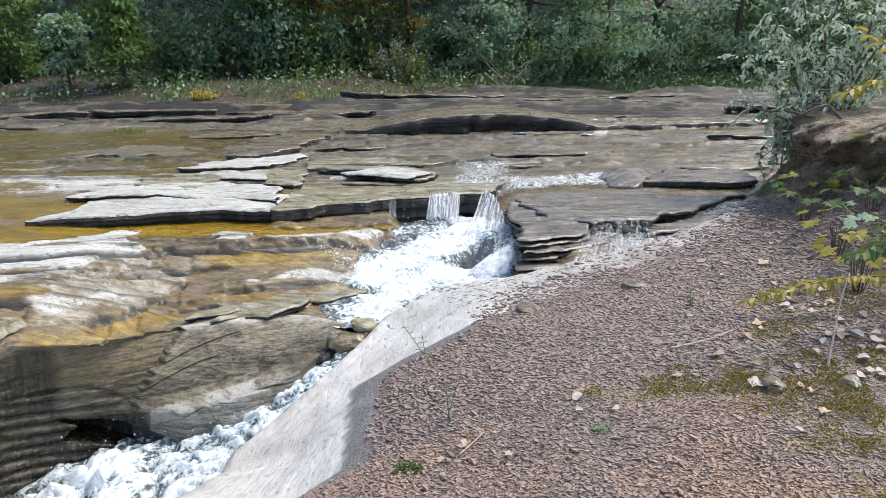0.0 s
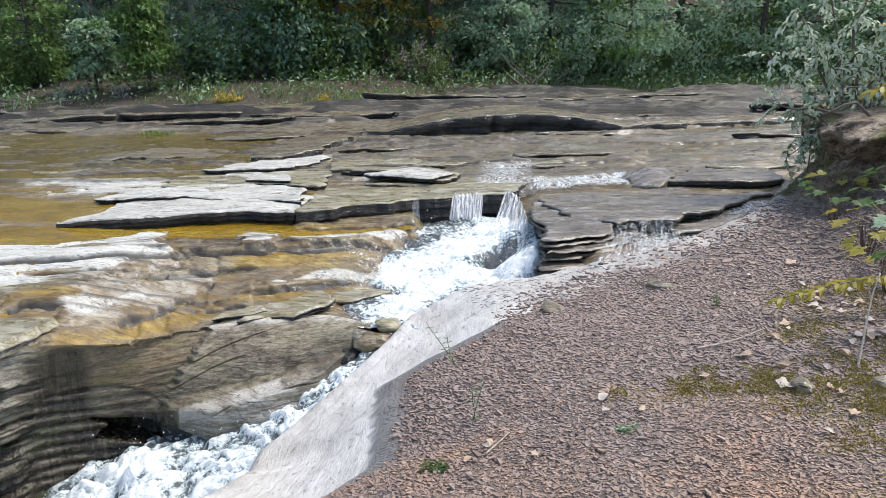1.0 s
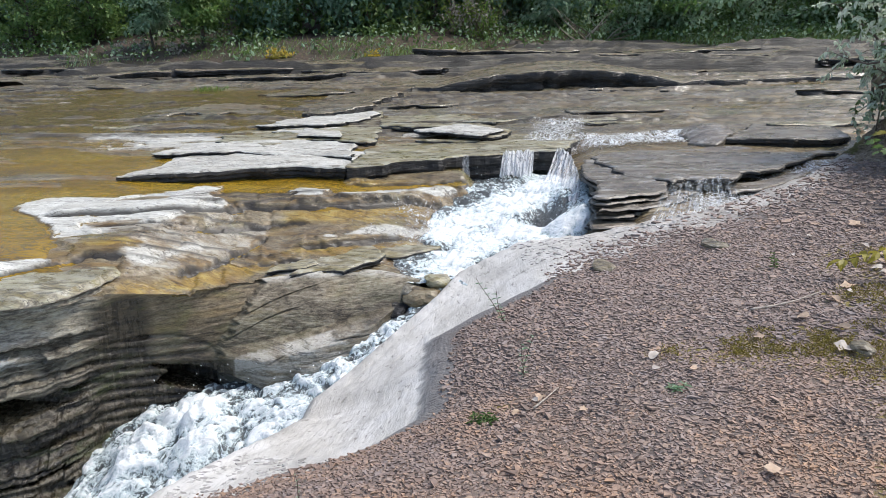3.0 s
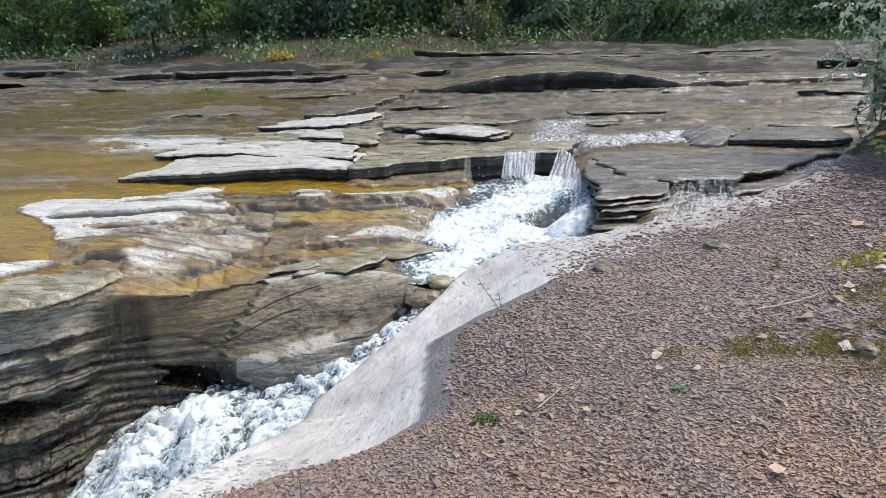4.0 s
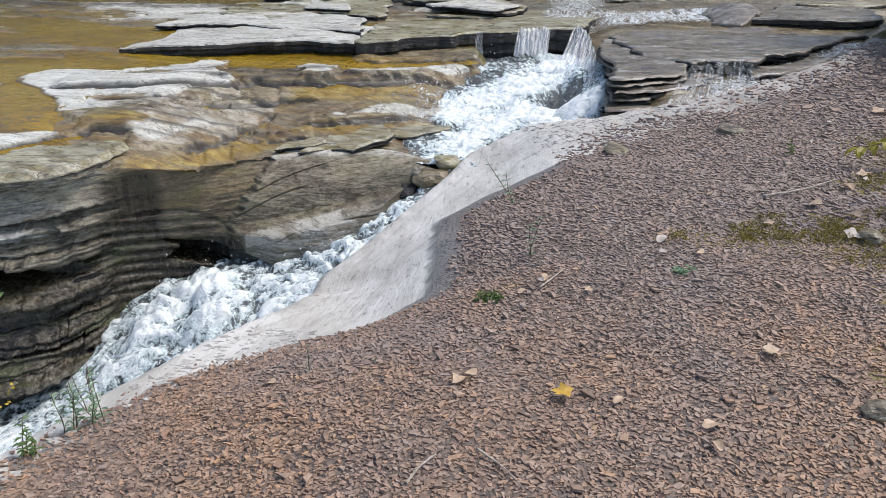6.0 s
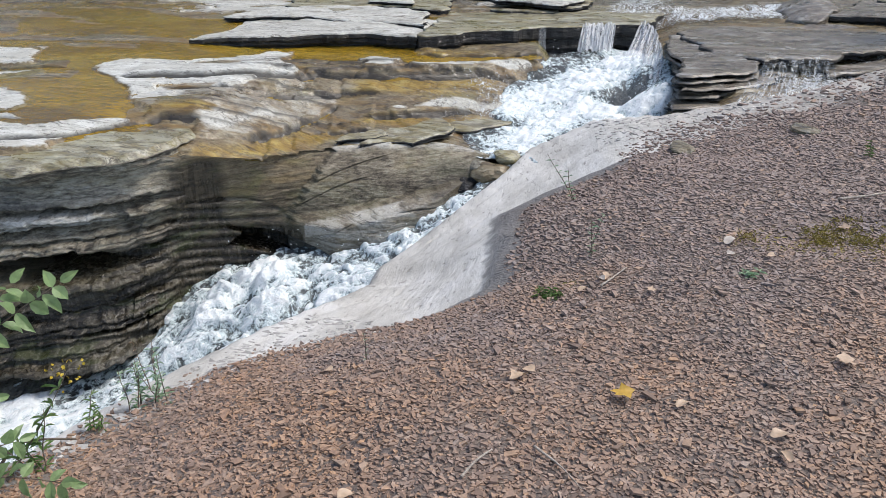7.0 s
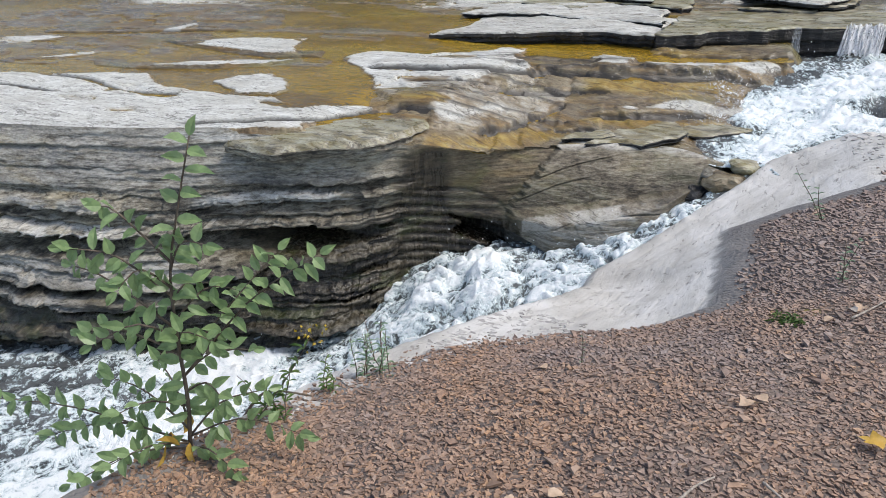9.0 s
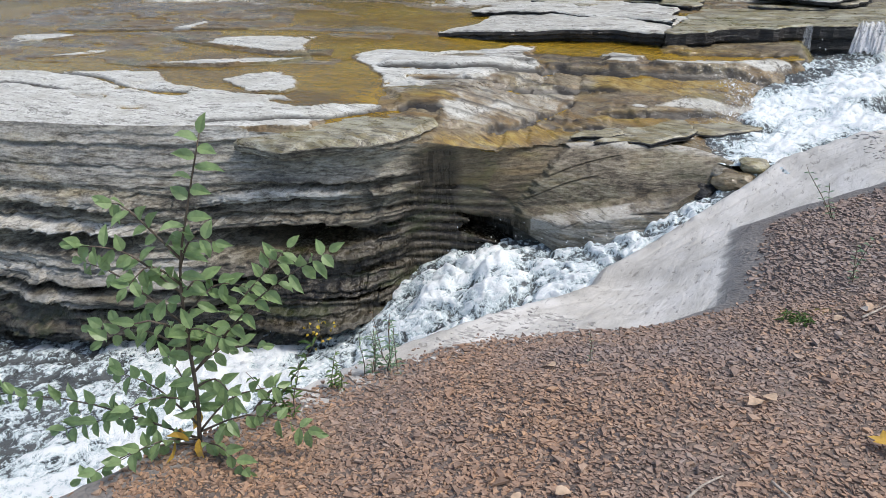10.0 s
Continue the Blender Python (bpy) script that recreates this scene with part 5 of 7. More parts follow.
for cx, cy, w, d, th, m, tn in [(-2.6, 8.9, 1.0, 0.5, 0.07, 0, 0.1), (-1.3, 9.2, 1.1, 0.5, 0.06, 1, -0.1), (-3.3, 8.15, 0.7, 0.3, 0.05, 0, 0.0), (-2.2, 9.9, 1.4, 0.5, 0.06, 1, 0.1),
                                (-0.9, 10.0, 1.3, 0.5, 0.07, 0, -0.05), (-4.6, 7.8, 1.2, 0.35, 0.035, 1, 0.06), (-5.6, 8.6, 1.4, 0.4, 0.04, 1, 0.0), (-1.0, 5.75, 0.8, 0.22, 0.03, 1, 0.3), (-1.45, 5.5, 0.7, 0.2, 0.03, 0, 0.25),
                                (-1.9, 8.0, 0.5, 0.25, 0.1, 0, -0.2), (1.6, 10.3, 1.8, 0.5, 0.05, 1, 0.05),
                                (-3.6, 12.4, 1.8, 0.6, 0.07, 1, 0.05), (-6.5, 12.2, 2.2, 0.6, 0.06, 1, 0.0), (3.3, 10.9, 1.8, 0.6, 0.06, 1, 0.1), (-0.6, 11.6, 1.6, 0.4, 0.05, 1, 0.0),
                                (-1.9, 7.55, 0.7, 0.3, 0.06, 0, 0.1), (-0.75, 8.2, 0.9, 0.3, 0.07, 1, 0.05), (-1.1, 8.65, 0.8, 0.35, 0.09, 0, -0.1), (-0.2, 8.75, 0.8, 0.35, 0.06, 1, 0.0), (-1.75, 9.55, 0.9, 0.35, 0.08, 0, 0.1),
                                (-0.45, 9.35, 0.9, 0.3, 0.07, 1, 0.05), (-2.7, 9.45, 0.8, 0.35, 0.07, 1, -0.05), (-2.9, 7.6, 0.9, 0.3, 0.05, 0, 0.05), (1.2, 8.0, 0.8, 0.25, 0.06, 1, 0.1), (2.0, 8.15, 0.8, 0.3, 0.07, 1, 0.15),
                                (1.1, 9.3, 1.3, 0.4, 0.06, 1, 0.0), (2.9, 9.6, 1.4, 0.4, 0.07, 1, 0.08), (0.5, 10.6, 1.6, 0.4, 0.06, 1, 0.0), (-1.6, 10.9, 1.5, 0.4, 0.07, 1, 0.05), (3.4, 8.9, 1.2, 0.35, 0.07, 1, 0.2),
                                (1.9, 11.3, 2.0, 0.4, 0.06, 1, 0.0), (-4.9, 9.3, 1.8, 0.4, 0.05, 1, 0.05), (-7.0, 9.2, 1.8, 0.4, 0.05, 1, 0.0), (4.4, 10.2, 1.8, 0.5, 0.07, 1, 0.1)]:
    if int(cx * 10 + cy * 10) % 5 < 3 and cy > 7.7:
        continue
    plate(cx, cy, w, d, th, (PALE_ROCK, OLIVE_ROCK)[m] if cy < 9.5 else GREY_ROCK, ("pale thin rock plate lying on the shelf", "olive-grey thin rock plate lying on the shelf")[m] if cy < 9.5 else "grey thin rock plate on the upper shelf", tn)


for cx, cy, w, d, th, tn in [(-5.5, 14.6, 4.2, 1.0, 0.12, 0.03), (-9.5, 15.6, 5.0, 1.2, 0.14, 0.0), (-3.0, 15.6, 3.2, 0.9, 0.12, -0.04), (-6.6, 16.4, 4.0, 0.9, 0.16, 0.05), (-4.4, 17.4, 3.6, 0.8, 0.16, 0.0), (-2.6, 18.6, 3.4, 0.9, 0.14, 0.03),
                             (-10.5, 17.6, 5.2, 1.0, 0.14, -0.02), (5.6, 17.6, 4.6, 0.9, 0.12, 0.02), (2.0, 18.4, 5.0, 0.9, 0.12, -0.02), (7.4, 15.6, 3.2, 0.9, 0.14, 0.05), (4.5, 19.4, 5.0, 0.9, 0.1, 0.0), (-0.4, 20.4, 4.2, 0.8, 0.12, 0.0), (-13.5, 14.2, 5.0, 0.9, 0.12, 0.02),
                             (-8.6, 13.6, 3.4, 0.6, 0.1, 0.04), (-2.2, 19.9, 1.2, 0.5, 0.3, 0.0), (2.4, 12.2, 3.4, 0.4, 0.09, 0.02), (5.2, 11.6, 2.6, 0.5, 0.08, 0.0)]:
    plate(cx, cy, w, d, th, GREY_ROCK, "long grey broken rock plate on the far stream bed", tn)


# ---- water ----
def shallow_water():
    xs, ys = spaced((-16, -4.8, 0.12), (-4.8, 5.4, 0.05)), spaced((2.9, 7.2, 0.04), (7.2, 13.4, 0.1))
    x, y = np.meshgrid(xs, ys)
    dl = side(x, y, CLIFF_EDGE)[0]
    z = shelf_smooth(x, y) - 0.002 - 0.06 * sstep(0.3, 0.08, dl) - 0.08 * sstep(-1.7, -1.2, x) * sstep(6.85, 6.5, y) - 0.06 * sstep(0.75, 0.3, np.hypot(x + 2.85, (y - 4.95) * 1.3))
    z = z - 0.03 * sstep(-3.2, -2.6, x) * sstep(6.4, 6.0, y)
    z = z - 0.03 * sstep(7.6, 9.0, y) * sstep(-3.5, -1.5, x) - 0.012 * sstep(8.5, 10.0, y) + 0.035 * sstep(-2.2, -3.6, x) * sstep(8.0, 9.0, y)
    keep = (dl > 0.06) & ~inside(x, y, UPPER_POOL) & ((basin(x, y) < -0.4) | (x > -0.3) | (y > 6.8)) & ((x < 0.5) | (y > 8.4)) & (side(x, y, RIM)[0] > 0.1)
    v, f = compact(np.stack([x, y, z], -1).reshape(-1, 3), grid_faces(len(xs), len(ys), keep))
    tagged(new("shallow_water", mesh_of("shallow_water", v, f, SHALLOW, True)), "thin sheet of clear ochre water over the bedrock", "water", kind="structure")


shallow_water()

# stations down the chute: far edge, near edge, height, whiteness
CHUTE = [(-0.6, 5.42, -0.36, 5.1, -0.36, 0.9), (-0.85, 5.15, -0.6, 4.8, -0.52, 0.6), (-1.25, 4.85, -0.75, 4.3, -0.7, 0.95), (-1.75, 4.7, -0.95, 3.7, -0.88, 1.0), (-2.6, 4.65, -1.0, 3.15, -1.05, 1.0),
         (-3.15, 4.25, -1.35, 2.7, -1.3, 0.9), (-3.35, 3.7, -1.6, 2.1, -1.5, 0.95), (-4.1, 3.35, -1.75, 1.3, -1.56, 1.0), (-4.7, 3.0, -1.9, 0.9, -1.57, 0.9), (-5.3, 2.8, -2.0, 0.3, -1.57, 0.72), (-8.0, 1.9, -4.2, -2.5, -1.6, 0.5), (-11.0, 1.0, -7.0, -4.0, -1.62, 0.4)]


def billow(x, y, seed, octaves=4):
    """Rounded lumps with sharp creases between, 0 to 1."""
    total, size = 0, 1.0
    for k in range(octaves):
        total = total + np.abs(vnoise(x / size + 3.7 * k, y / size - 1.9 * k, seed + k)) * size
        size *= 0.52
    return total / 1.9


def chute():
    nu, nv = 540, 160
    c = smooth_line(CHUTE, nu)
    w = np.linspace(0, 1, nv)[None, :]
    x = c[:, 0:1] * (1 - w) + c[:, 2:3] * w
    y = c[:, 1:2] * (1 - w) + c[:, 3:4] * w
    rush = np.clip(c[:, 5:6], 0, 1) * np.ones_like(w)
    pool = sstep(-2.9, -4.0, x)
    ux, uy = x + 0.12 * fbm(x * 3, y * 3, 99), y + 0.12 * fbm(x * 3 + 9, y * 3, 98)
    along, across = 0.85 * ux + 0.53 * uy, 0.85 * uy - 0.53 * ux
    lump = billow(along * 2.4, across * 3.4, 101) - 0.42
    tear = billow(along * 9, across * 12, 105, 3) - 0.4
    hump = 0.09 * np.sin(w * math.pi) * sstep(0.3, 0.8, rush)
    splash = sstep(0.9, 0.2, np.hypot((x + 2.35) / 0.9, (y - 3.95) / 0.8))
    start = sstep(0.04, 0.16, np.arange(nu) / nu)[:, None]
    amp = (0.25 + 0.75 * start) * (0.3 + 0.7 * rush) * (1 - 0.5 * pool)
    z = c[:, 4:5] + amp * (0.14 * lump + 0.075 * tear + hump) + 0.1 * splash * (0.6 + lump)
    z = z - 0.1 * pool * sstep(0.75, 0.25, np.hypot((x + 3.1) / 0.35, (y - 3.55) / 0.4))
    foam = 0.3 + 0.36 * rush + 0.95 * lump + 1.1 * tear + 0.15 * splash
    foam = foam - 0.35 * sstep(0.2, 0.0, w) * (1 - pool) + pool * (0.05 + 0.4 * fbm(x * 1.2, y * 1.6, 119, 3) + 0.55 * sstep(-4.5, -3.5, x) - 0.3 * sstep(-4.1, -4.8, x)) - 0.35 * sstep(-5.0, -6.5, x) - 0.25 * (1 - start)
    me = mesh_of("chute_water", np.stack([x, y, z], -1).reshape(-1, 3), grid_faces(nv, nu), FOAM, True, None, {"foam": foam.ravel()})
    tagged(new("chute_water", me), "white foaming water rushing down a narrow rock chute into a pool", "water", kind="structure")


chute()


def upper_cascade():
    step = 0.013
    xs, ys = np.arange(-1.15, 0.85, step), np.arange(4.9, 7.75, step)
    x, y = np.meshgrid(xs, ys)
    fall = np.interp(y, [4.9, 5.2, 5.7, 6.1, 6.5, 7.0, 7.5, 7.6], [-0.4, -0.36, -0.29, -0.24, -0.14, -0.06, -0.04, -0.04])
    flow = y + 0.5 * x + 0.15 * fbm(x * 2, y * 2, 116)
    across = x - 0.5 * (y - 6) + 0.1 * fbm(x * 2.5, y * 2.5, 118)
    calm = 0.35 + 0.65 * sstep(5.1, 5.6, y)
    lump = billow(across * 4.2, flow * 2.6, 111) - 0.42
    rag = calm * (0.11 * lump + 0.035 * (billow(across * 14, flow * 9, 114, 3) - 0.4)) - 0.01
    bank = sstep(0.15, 0.6, x) * sstep(7.45, 6.9, y) * sstep(5.8, 6.3, y)
    core = sstep(0.42, 0.05, np.abs(side(x, y, [(0.45, 7.6), (0.3, 7.3), (0.0, 6.75), (-0.4, 6.4), (-0.62, 6.15)])[0]))
    lobe = sstep(0.38, 0.05, np.abs(side(x, y, [(0.3, 6.15), (0.0, 6.2), (-0.25, 6.05), (-0.55, 5.72), (-0.62, 5.2), (-0.6, 4.9)])[0]))
    hollow = sstep(1.0, 0.3, np.hypot((x - 0.27) / 0.36, (y - 6.5) / 0.3))
    z = fall + rag + 0.13 * bank - 0.07 * hollow
    edge = side(x, y, UPPER_POOL + UPPER_POOL[:1])[0]
    keep = (inside(x, y, UPPER_POOL) | (np.abs(edge) < np.where((x < 0) & (y < 7.0), 0.4, 0.12))) & (y < 7.62) & (y > 5.22)
    left = sstep(-0.75, -0.2, x + 0.12 * fbm(x * 3, y * 3, 115))
    foam = 0.12 + 0.18 * left + 0.68 * np.maximum(core, lobe) + 4.5 * rag + 0.2 * bank - 0.45 * hollow
    v, f, a = compact(np.stack([x, y, z], -1).reshape(-1, 3), grid_faces(len(xs), len(ys), keep), foam.ravel())
    tagged(new("cascade_water", mesh_of("cascade_water", v, f, FOAM, True, None, {"foam": a})), "white water tumbling over a ledge into the upper pool", "water", kind="structure")


upper_cascade()


def spray():
    """Drops thrown up along the chute and the cascade."""
    vs, fs, n = [], [], 0
    c = smooth_line(CHUTE, 300)
    ball = np.array([(1, 0, 0), (-1, 0, 0), (0, 1, 0), (0, -1, 0), (0, 0, 1), (0, 0, -1)], float)
    tri = [(0, 2, 4), (2, 1, 4), (1, 3, 4), (3, 0, 4), (2, 0, 5), (1, 2, 5), (3, 1, 5), (0, 3, 5)]
    for k in range(520):
        if k % 4:
            i = int(rng.integers(60, 190))
            w = rng.uniform(0.05, 0.95)
            p = np.array((c[i, 0] * (1 - w) + c[i, 2] * w, c[i, 1] * (1 - w) + c[i, 3] * w, c[i, 4] + 0.08 + rng.exponential(0.05)))
        else:
            p = np.array((rng.uniform(-0.5, 0.5), rng.uniform(5.4, 7.2), 0))
            p[2] = -0.3 + 0.15 * (p[1] - 5.4) + 0.05 + rng.exponential(0.05)
        vs.append(ball * rng.uniform(0.002, 0.0055) * (1, 1, rng.uniform(0.8, 2.2)) + p)
        fs += [tuple(a + n for a in f) for f in tri]
        n += 6
    tagged(new("spray_drops", mesh_of("spray_drops", np.vstack(vs), fs, DROPS, True)), "white drops of spray above the rushing water", "water spray", kind="stuff")


spray()


def running_film(name, x0, x1, y0, y1, foam_of, label, lift=0.01):
    step = 0.03
    xs, ys = np.arange(x0, x1, step), np.arange(y0, y1, step)
    x, y = np.meshgrid(xs, ys)
    foam = foam_of(x, y)
    z = shelf_height(x, y) + lift + 0.004 * fbm(x * 5, y * 5, 131, 3)
    v, f, a = compact(np.stack([x, y, z], -1).reshape(-1, 3), grid_faces(len(xs), len(ys), foam > 0.02), foam.ravel())
    tagged(new(name, mesh_of(name, v, f, FILM, True, None, {"foam": a})), label, "water", kind="structure")


running_film("water_film", -1.7, -0.3, 5.1, 6.9, lambda x, y: sstep(-1.55, -0.7, x + 0.35 * fbm(x * 2, y * 3, 133)) * sstep(6.9, 6.3, y) * sstep(5.1, 5.4, y) * 0.33, "thin white-threaded water sliding over rock into the cascade")
running_film("water_film", 1.3, 3.3, 5.75, 7.3, lambda x, y: 0.42 * sstep(0.5, 0.12, np.abs(side(x, y, [(1.2, 5.85), (1.8, 6.2), (2.5, 6.75), (3.2, 7.4)])[0])) * sstep(1.2, 1.5, x), "white-threaded water running between the rock table and the bank", 0.025)
running_film("water_film", 0.5, 2.6, 7.6, 9.4, lambda x, y: 0.5 * sstep(0.5, 0.1, np.abs(y - 8.3 - 0.12 * (x - 1.5))) * sstep(0.5, 0.8, x) * sstep(2.6, 2.2, x), "shallow riffle with white threads beside the boulder", 0.03)
running_film("water_film", -0.4, 0.9, 7.7, 10.0, lambda x, y: 0.44 * sstep(0.6, 0.1, np.abs(x - 0.35 - 0.15 * (y - 8))) * sstep(10.0, 9.0, y), "shallow riffle running to the ledge", 0.06)


def curtain(top, foot, foam, label, wave=0.02):
    """A sheet of falling water between two edges."""
    nu, nv = 60, 30
    t, b = smooth_line(top, nu), smooth_line(foot, nu)
    w = np.linspace(0, 1, nv)[:, None, None]
    p = t[None] * (1 - w) + b[None] * w
    u = np.arange(nu)[None, :] * 0.25 + 0 * w[:, :, 0]
    p = p + np.stack([0 * u, -np.sin(w[:, :, 0] * 2.2) * 0.04 - wave * np.abs(vnoise(u * 2, w[:, :, 0] * 2, 141)), 0.02 * vnoise(u * 2, w[:, :, 0] * 3, 143)], -1)
    a = foam + 0.12 * vnoise(u * 3, 0 * u, 145) + 0.2 * w[:, :, 0]
    tagged(new("falling_water", mesh_of("falling_water", p.reshape(-1, 3), grid_faces(nu, nv), FALL, True, None, {"foam": a.ravel(), "off": (u * 0.2).ravel(), "run": (w[:, :, 0] + 0 * u).ravel()})), label, "water", kind="structure")


curtain([(-0.16, 7.49, 0.215), (0.0, 7.54, 0.21), (0.16, 7.62, 0.21)], [(-0.2, 7.36, -0.02), (-0.02, 7.4, -0.02), (0.14, 7.46, -0.02)], 0.6, "short white fall over the black ledge")
curtain([(0.4, 7.7, 0.22), (0.5, 7.5, 0.2), (0.55, 7.15, 0.14), (0.57, 6.7, 0.06)], [(0.26, 7.34, -0.04), (0.36, 7.05, -0.06), (0.44, 6.75, -0.08), (0.48, 6.4, -0.12)], 0.55, "white water tumbling down beside the rock block", 0.06)
curtain([(-0.56, 7.3, 0.21), (-0.53, 7.31, 0.21), (-0.5, 7.32, 0.21)], [(-0.57, 7.24, 0.02), (-0.53, 7.25, 0.02), (-0.49, 7.26, 0.02)], 0.4, "thin trickle over the black ledge")
curtain([(1.2, 6.1, 0.175), (1.4, 6.22, 0.175), (1.65, 6.38, 0.175), (1.85, 6.5, 0.175)], [(0.95, 5.6, -0.06), (1.2, 5.68, -0.05), (1.5, 5.84, -0.03), (1.78, 5.98, -0.01)], 0.3, "thin broken fall over the layered rock block", 0.05)


# ---- wooded bank and distance ----
EDGE_X, EDGE_Y = [-30, -20, -12, -7, -4, -1, 3, 8, 20, 34], [23, 22, 19.5, 17.8, 18.6, 22, 22.6, 21.2, 20, 20]


def wood_edge(x):
    return np.interp(x, EDGE_X, EDGE_Y) + 0.5 * vnoise(np.asarray(x) * 0.5, 0 * np.asarray(x), 121)


def wood_height(x, y):
    into = y - wood_edge(x)
    return 0.42 + 0.45 * sstep(-0.6, 2.6, into) + 0.1 * np.clip(into - 2, 0, 5) + 0.4 * np.clip(into - 8, 0, 60)


def forest_floor():
    xs = np.concatenate([np.linspace(-400, -42, 18), np.linspace(-40, 40, 161), np.linspace(42, 400, 18)])
    ys = np.concatenate([np.linspace(-300, -12, 14), np.linspace(-10, 20, 31), np.linspace(20.5, 60, 80), np.linspace(64, 420, 20)])
    x, y = np.meshgrid(xs, ys)
    edge = wood_edge(x)
    z = np.where(y > edge - 1.2, wood_height(x, y) + 0.06 * fbm(x * 0.7, y * 0.7, 123) - 0.5 * sstep(edge, edge - 1.2, y), -2.6)
    z = np.where((x > 5.6) & (y < edge - 1.2) & (y < 15), 0.4 + 0.1 * (x - 5.6).clip(0, 30), z)
    z = np.where((y < -2.2) & (x > -2), 0.05, z)
    tagged(new("forest_ground", mesh_of("forest_ground", np.stack([x, y, z], -1).reshape(-1, 3), grid_faces(len(xs), len(ys)), FLOOR, True)),
           "dark wooded bank rising beyond the stream, strewn with leaves", "ground", kind="structure")


forest_floor()


# ---- plants ----
class Leaves:
    """Gathers many folded leaves into one mesh."""

    def __init__(self):
        self.v, self.f, self.m = [], [], []

    def add(self, at, way, up, length, width, mat=0, droop=0.25):
        way = np.array(way, float)
        way /= np.linalg.norm(way) + 1e-9
        across = np.cross(way, up)
        across /= np.linalg.norm(across) + 1e-9
        n = np.cross(across, way)
        b = len(self.v)
        at = np.array(at, float)
        for u, w, h in ((0, 0, 0), (0.16, 0.33, 0.05), (0.42, 0.5, 0.07), (0.74, 0.34, 0.02), (1, 0, -droop), (0.74, -0.34, 0.02), (0.42, -0.5, 0.07), (0.16, -0.33, 0.05), (0.45, 0, -0.05)):
            self.v.append(at + way * u * length + across * w * width + n * (h * length - droop * 0.3 * length * u * u))
        for f in ((0, 1, 8), (1, 2, 8), (2, 3, 8), (3, 4, 8), (4, 5, 8), (5, 6, 8), (6, 7, 8), (7, 0, 8)):
            self.f.append(tuple(b + k for k in f))
            self.m.append(mat)

    def blade(self, at, way, length, width, mat=0, bend=0.5):
        at, way = np.array(at, float), np.array(way, float)
        way /= np.linalg.norm(way)
        across = np.cross(way, (0.3, 0.2, 1.0))
        across /= np.linalg.norm(across) + 1e-9
        flat = np.array((way[0], way[1], 0))
        b = len(self.v)
        for u, w in ((0, 1), (0.5, 0.8), (1, 0)):
            p = at + way * u * length + flat * bend * length * u * u - np.array((0, 0, 0.25 * bend * length * u * u))
            self.v.append(p + across * w * width / 2)
            if w:
                self.v.append(p - across * w * width / 2)
        self.f += [(b, b + 1, b + 3, b + 2), (b + 2, b + 3, b + 4)]
        self.m += [mat, mat]

    def parts(self, name, mats, parent):
        """Each leaf as a part of its own."""
        for k in range(0, len(self.v), 9):
            v = np.array(self.v[k:k + 9])
            f = [tuple(i - k for i in q) for q in self.f[k // 9 * 8:k // 9 * 8 + 8]]
            ob = part(name, mesh_of(name, v - v[0], f, mats, False, self.m[k // 9 * 8:k // 9 * 8 + 8]), parent)
            ob.location = v[0]

    def mesh(self, name, mats):
        return mesh_of(name, np.array(self.v), self.f, mats, False, self.m)


def tube(points, radii, sides=6):
    """Vertices and faces of a tapered limb along points."""
    p = np.array(points, float)
    t = np.gradient(p, axis=0)
    t /= np.linalg.norm(t, axis=1)[:, None] + 1e-9
    a = np.cross(t, (0.31, 0.21, 0.93) if abs(t[0, 2]) < 0.9 else (1, 0.1, 0))
    a /= np.linalg.norm(a, axis=1)[:, None] + 1e-9
    b = np.cross(t, a)
    ang = np.arange(sides) * 2 * math.pi / sides
    v = (p[:, None] + np.array(radii)[:, None, None] * (np.cos(ang)[None, :, None] * a[:, None] + np.sin(ang)[None, :, None] * b[:, None])).reshape(-1, 3)
    f = [(i * sides + k, i * sides + (k + 1) % sides, (i + 1) * sides + (k + 1) % sides, (i + 1) * sides + k) for i in range(len(p) - 1) for k in range(sides)]
    f += [tuple(range(sides))[::-1], tuple((len(p) - 1) * sides + k for k in range(sides))]
    return v, f


def join_tubes(name, limbs, mat):
    vs, fs, n = [], [], 0
    for pts, radii, sides in limbs:
        v, f = tube(pts, radii, sides)
        vs.append(v)
        fs += [tuple(k + n for k in q) for q in f]
        n += len(v)
    return mesh_of(name, np.vstack(vs), fs, mat, True)


def wander(start, way, length, n, jitter, rise=0.0):
    pts, way = [np.array(start, float)], np.array(way, float)
    for _ in range(n):
        way = way + rng.normal(0, jitter, 3) + np.array((0, 0, rise))
        way /= np.linalg.norm(way)
        pts.append(pts[-1] + way * length / n)
    return np.array(pts)


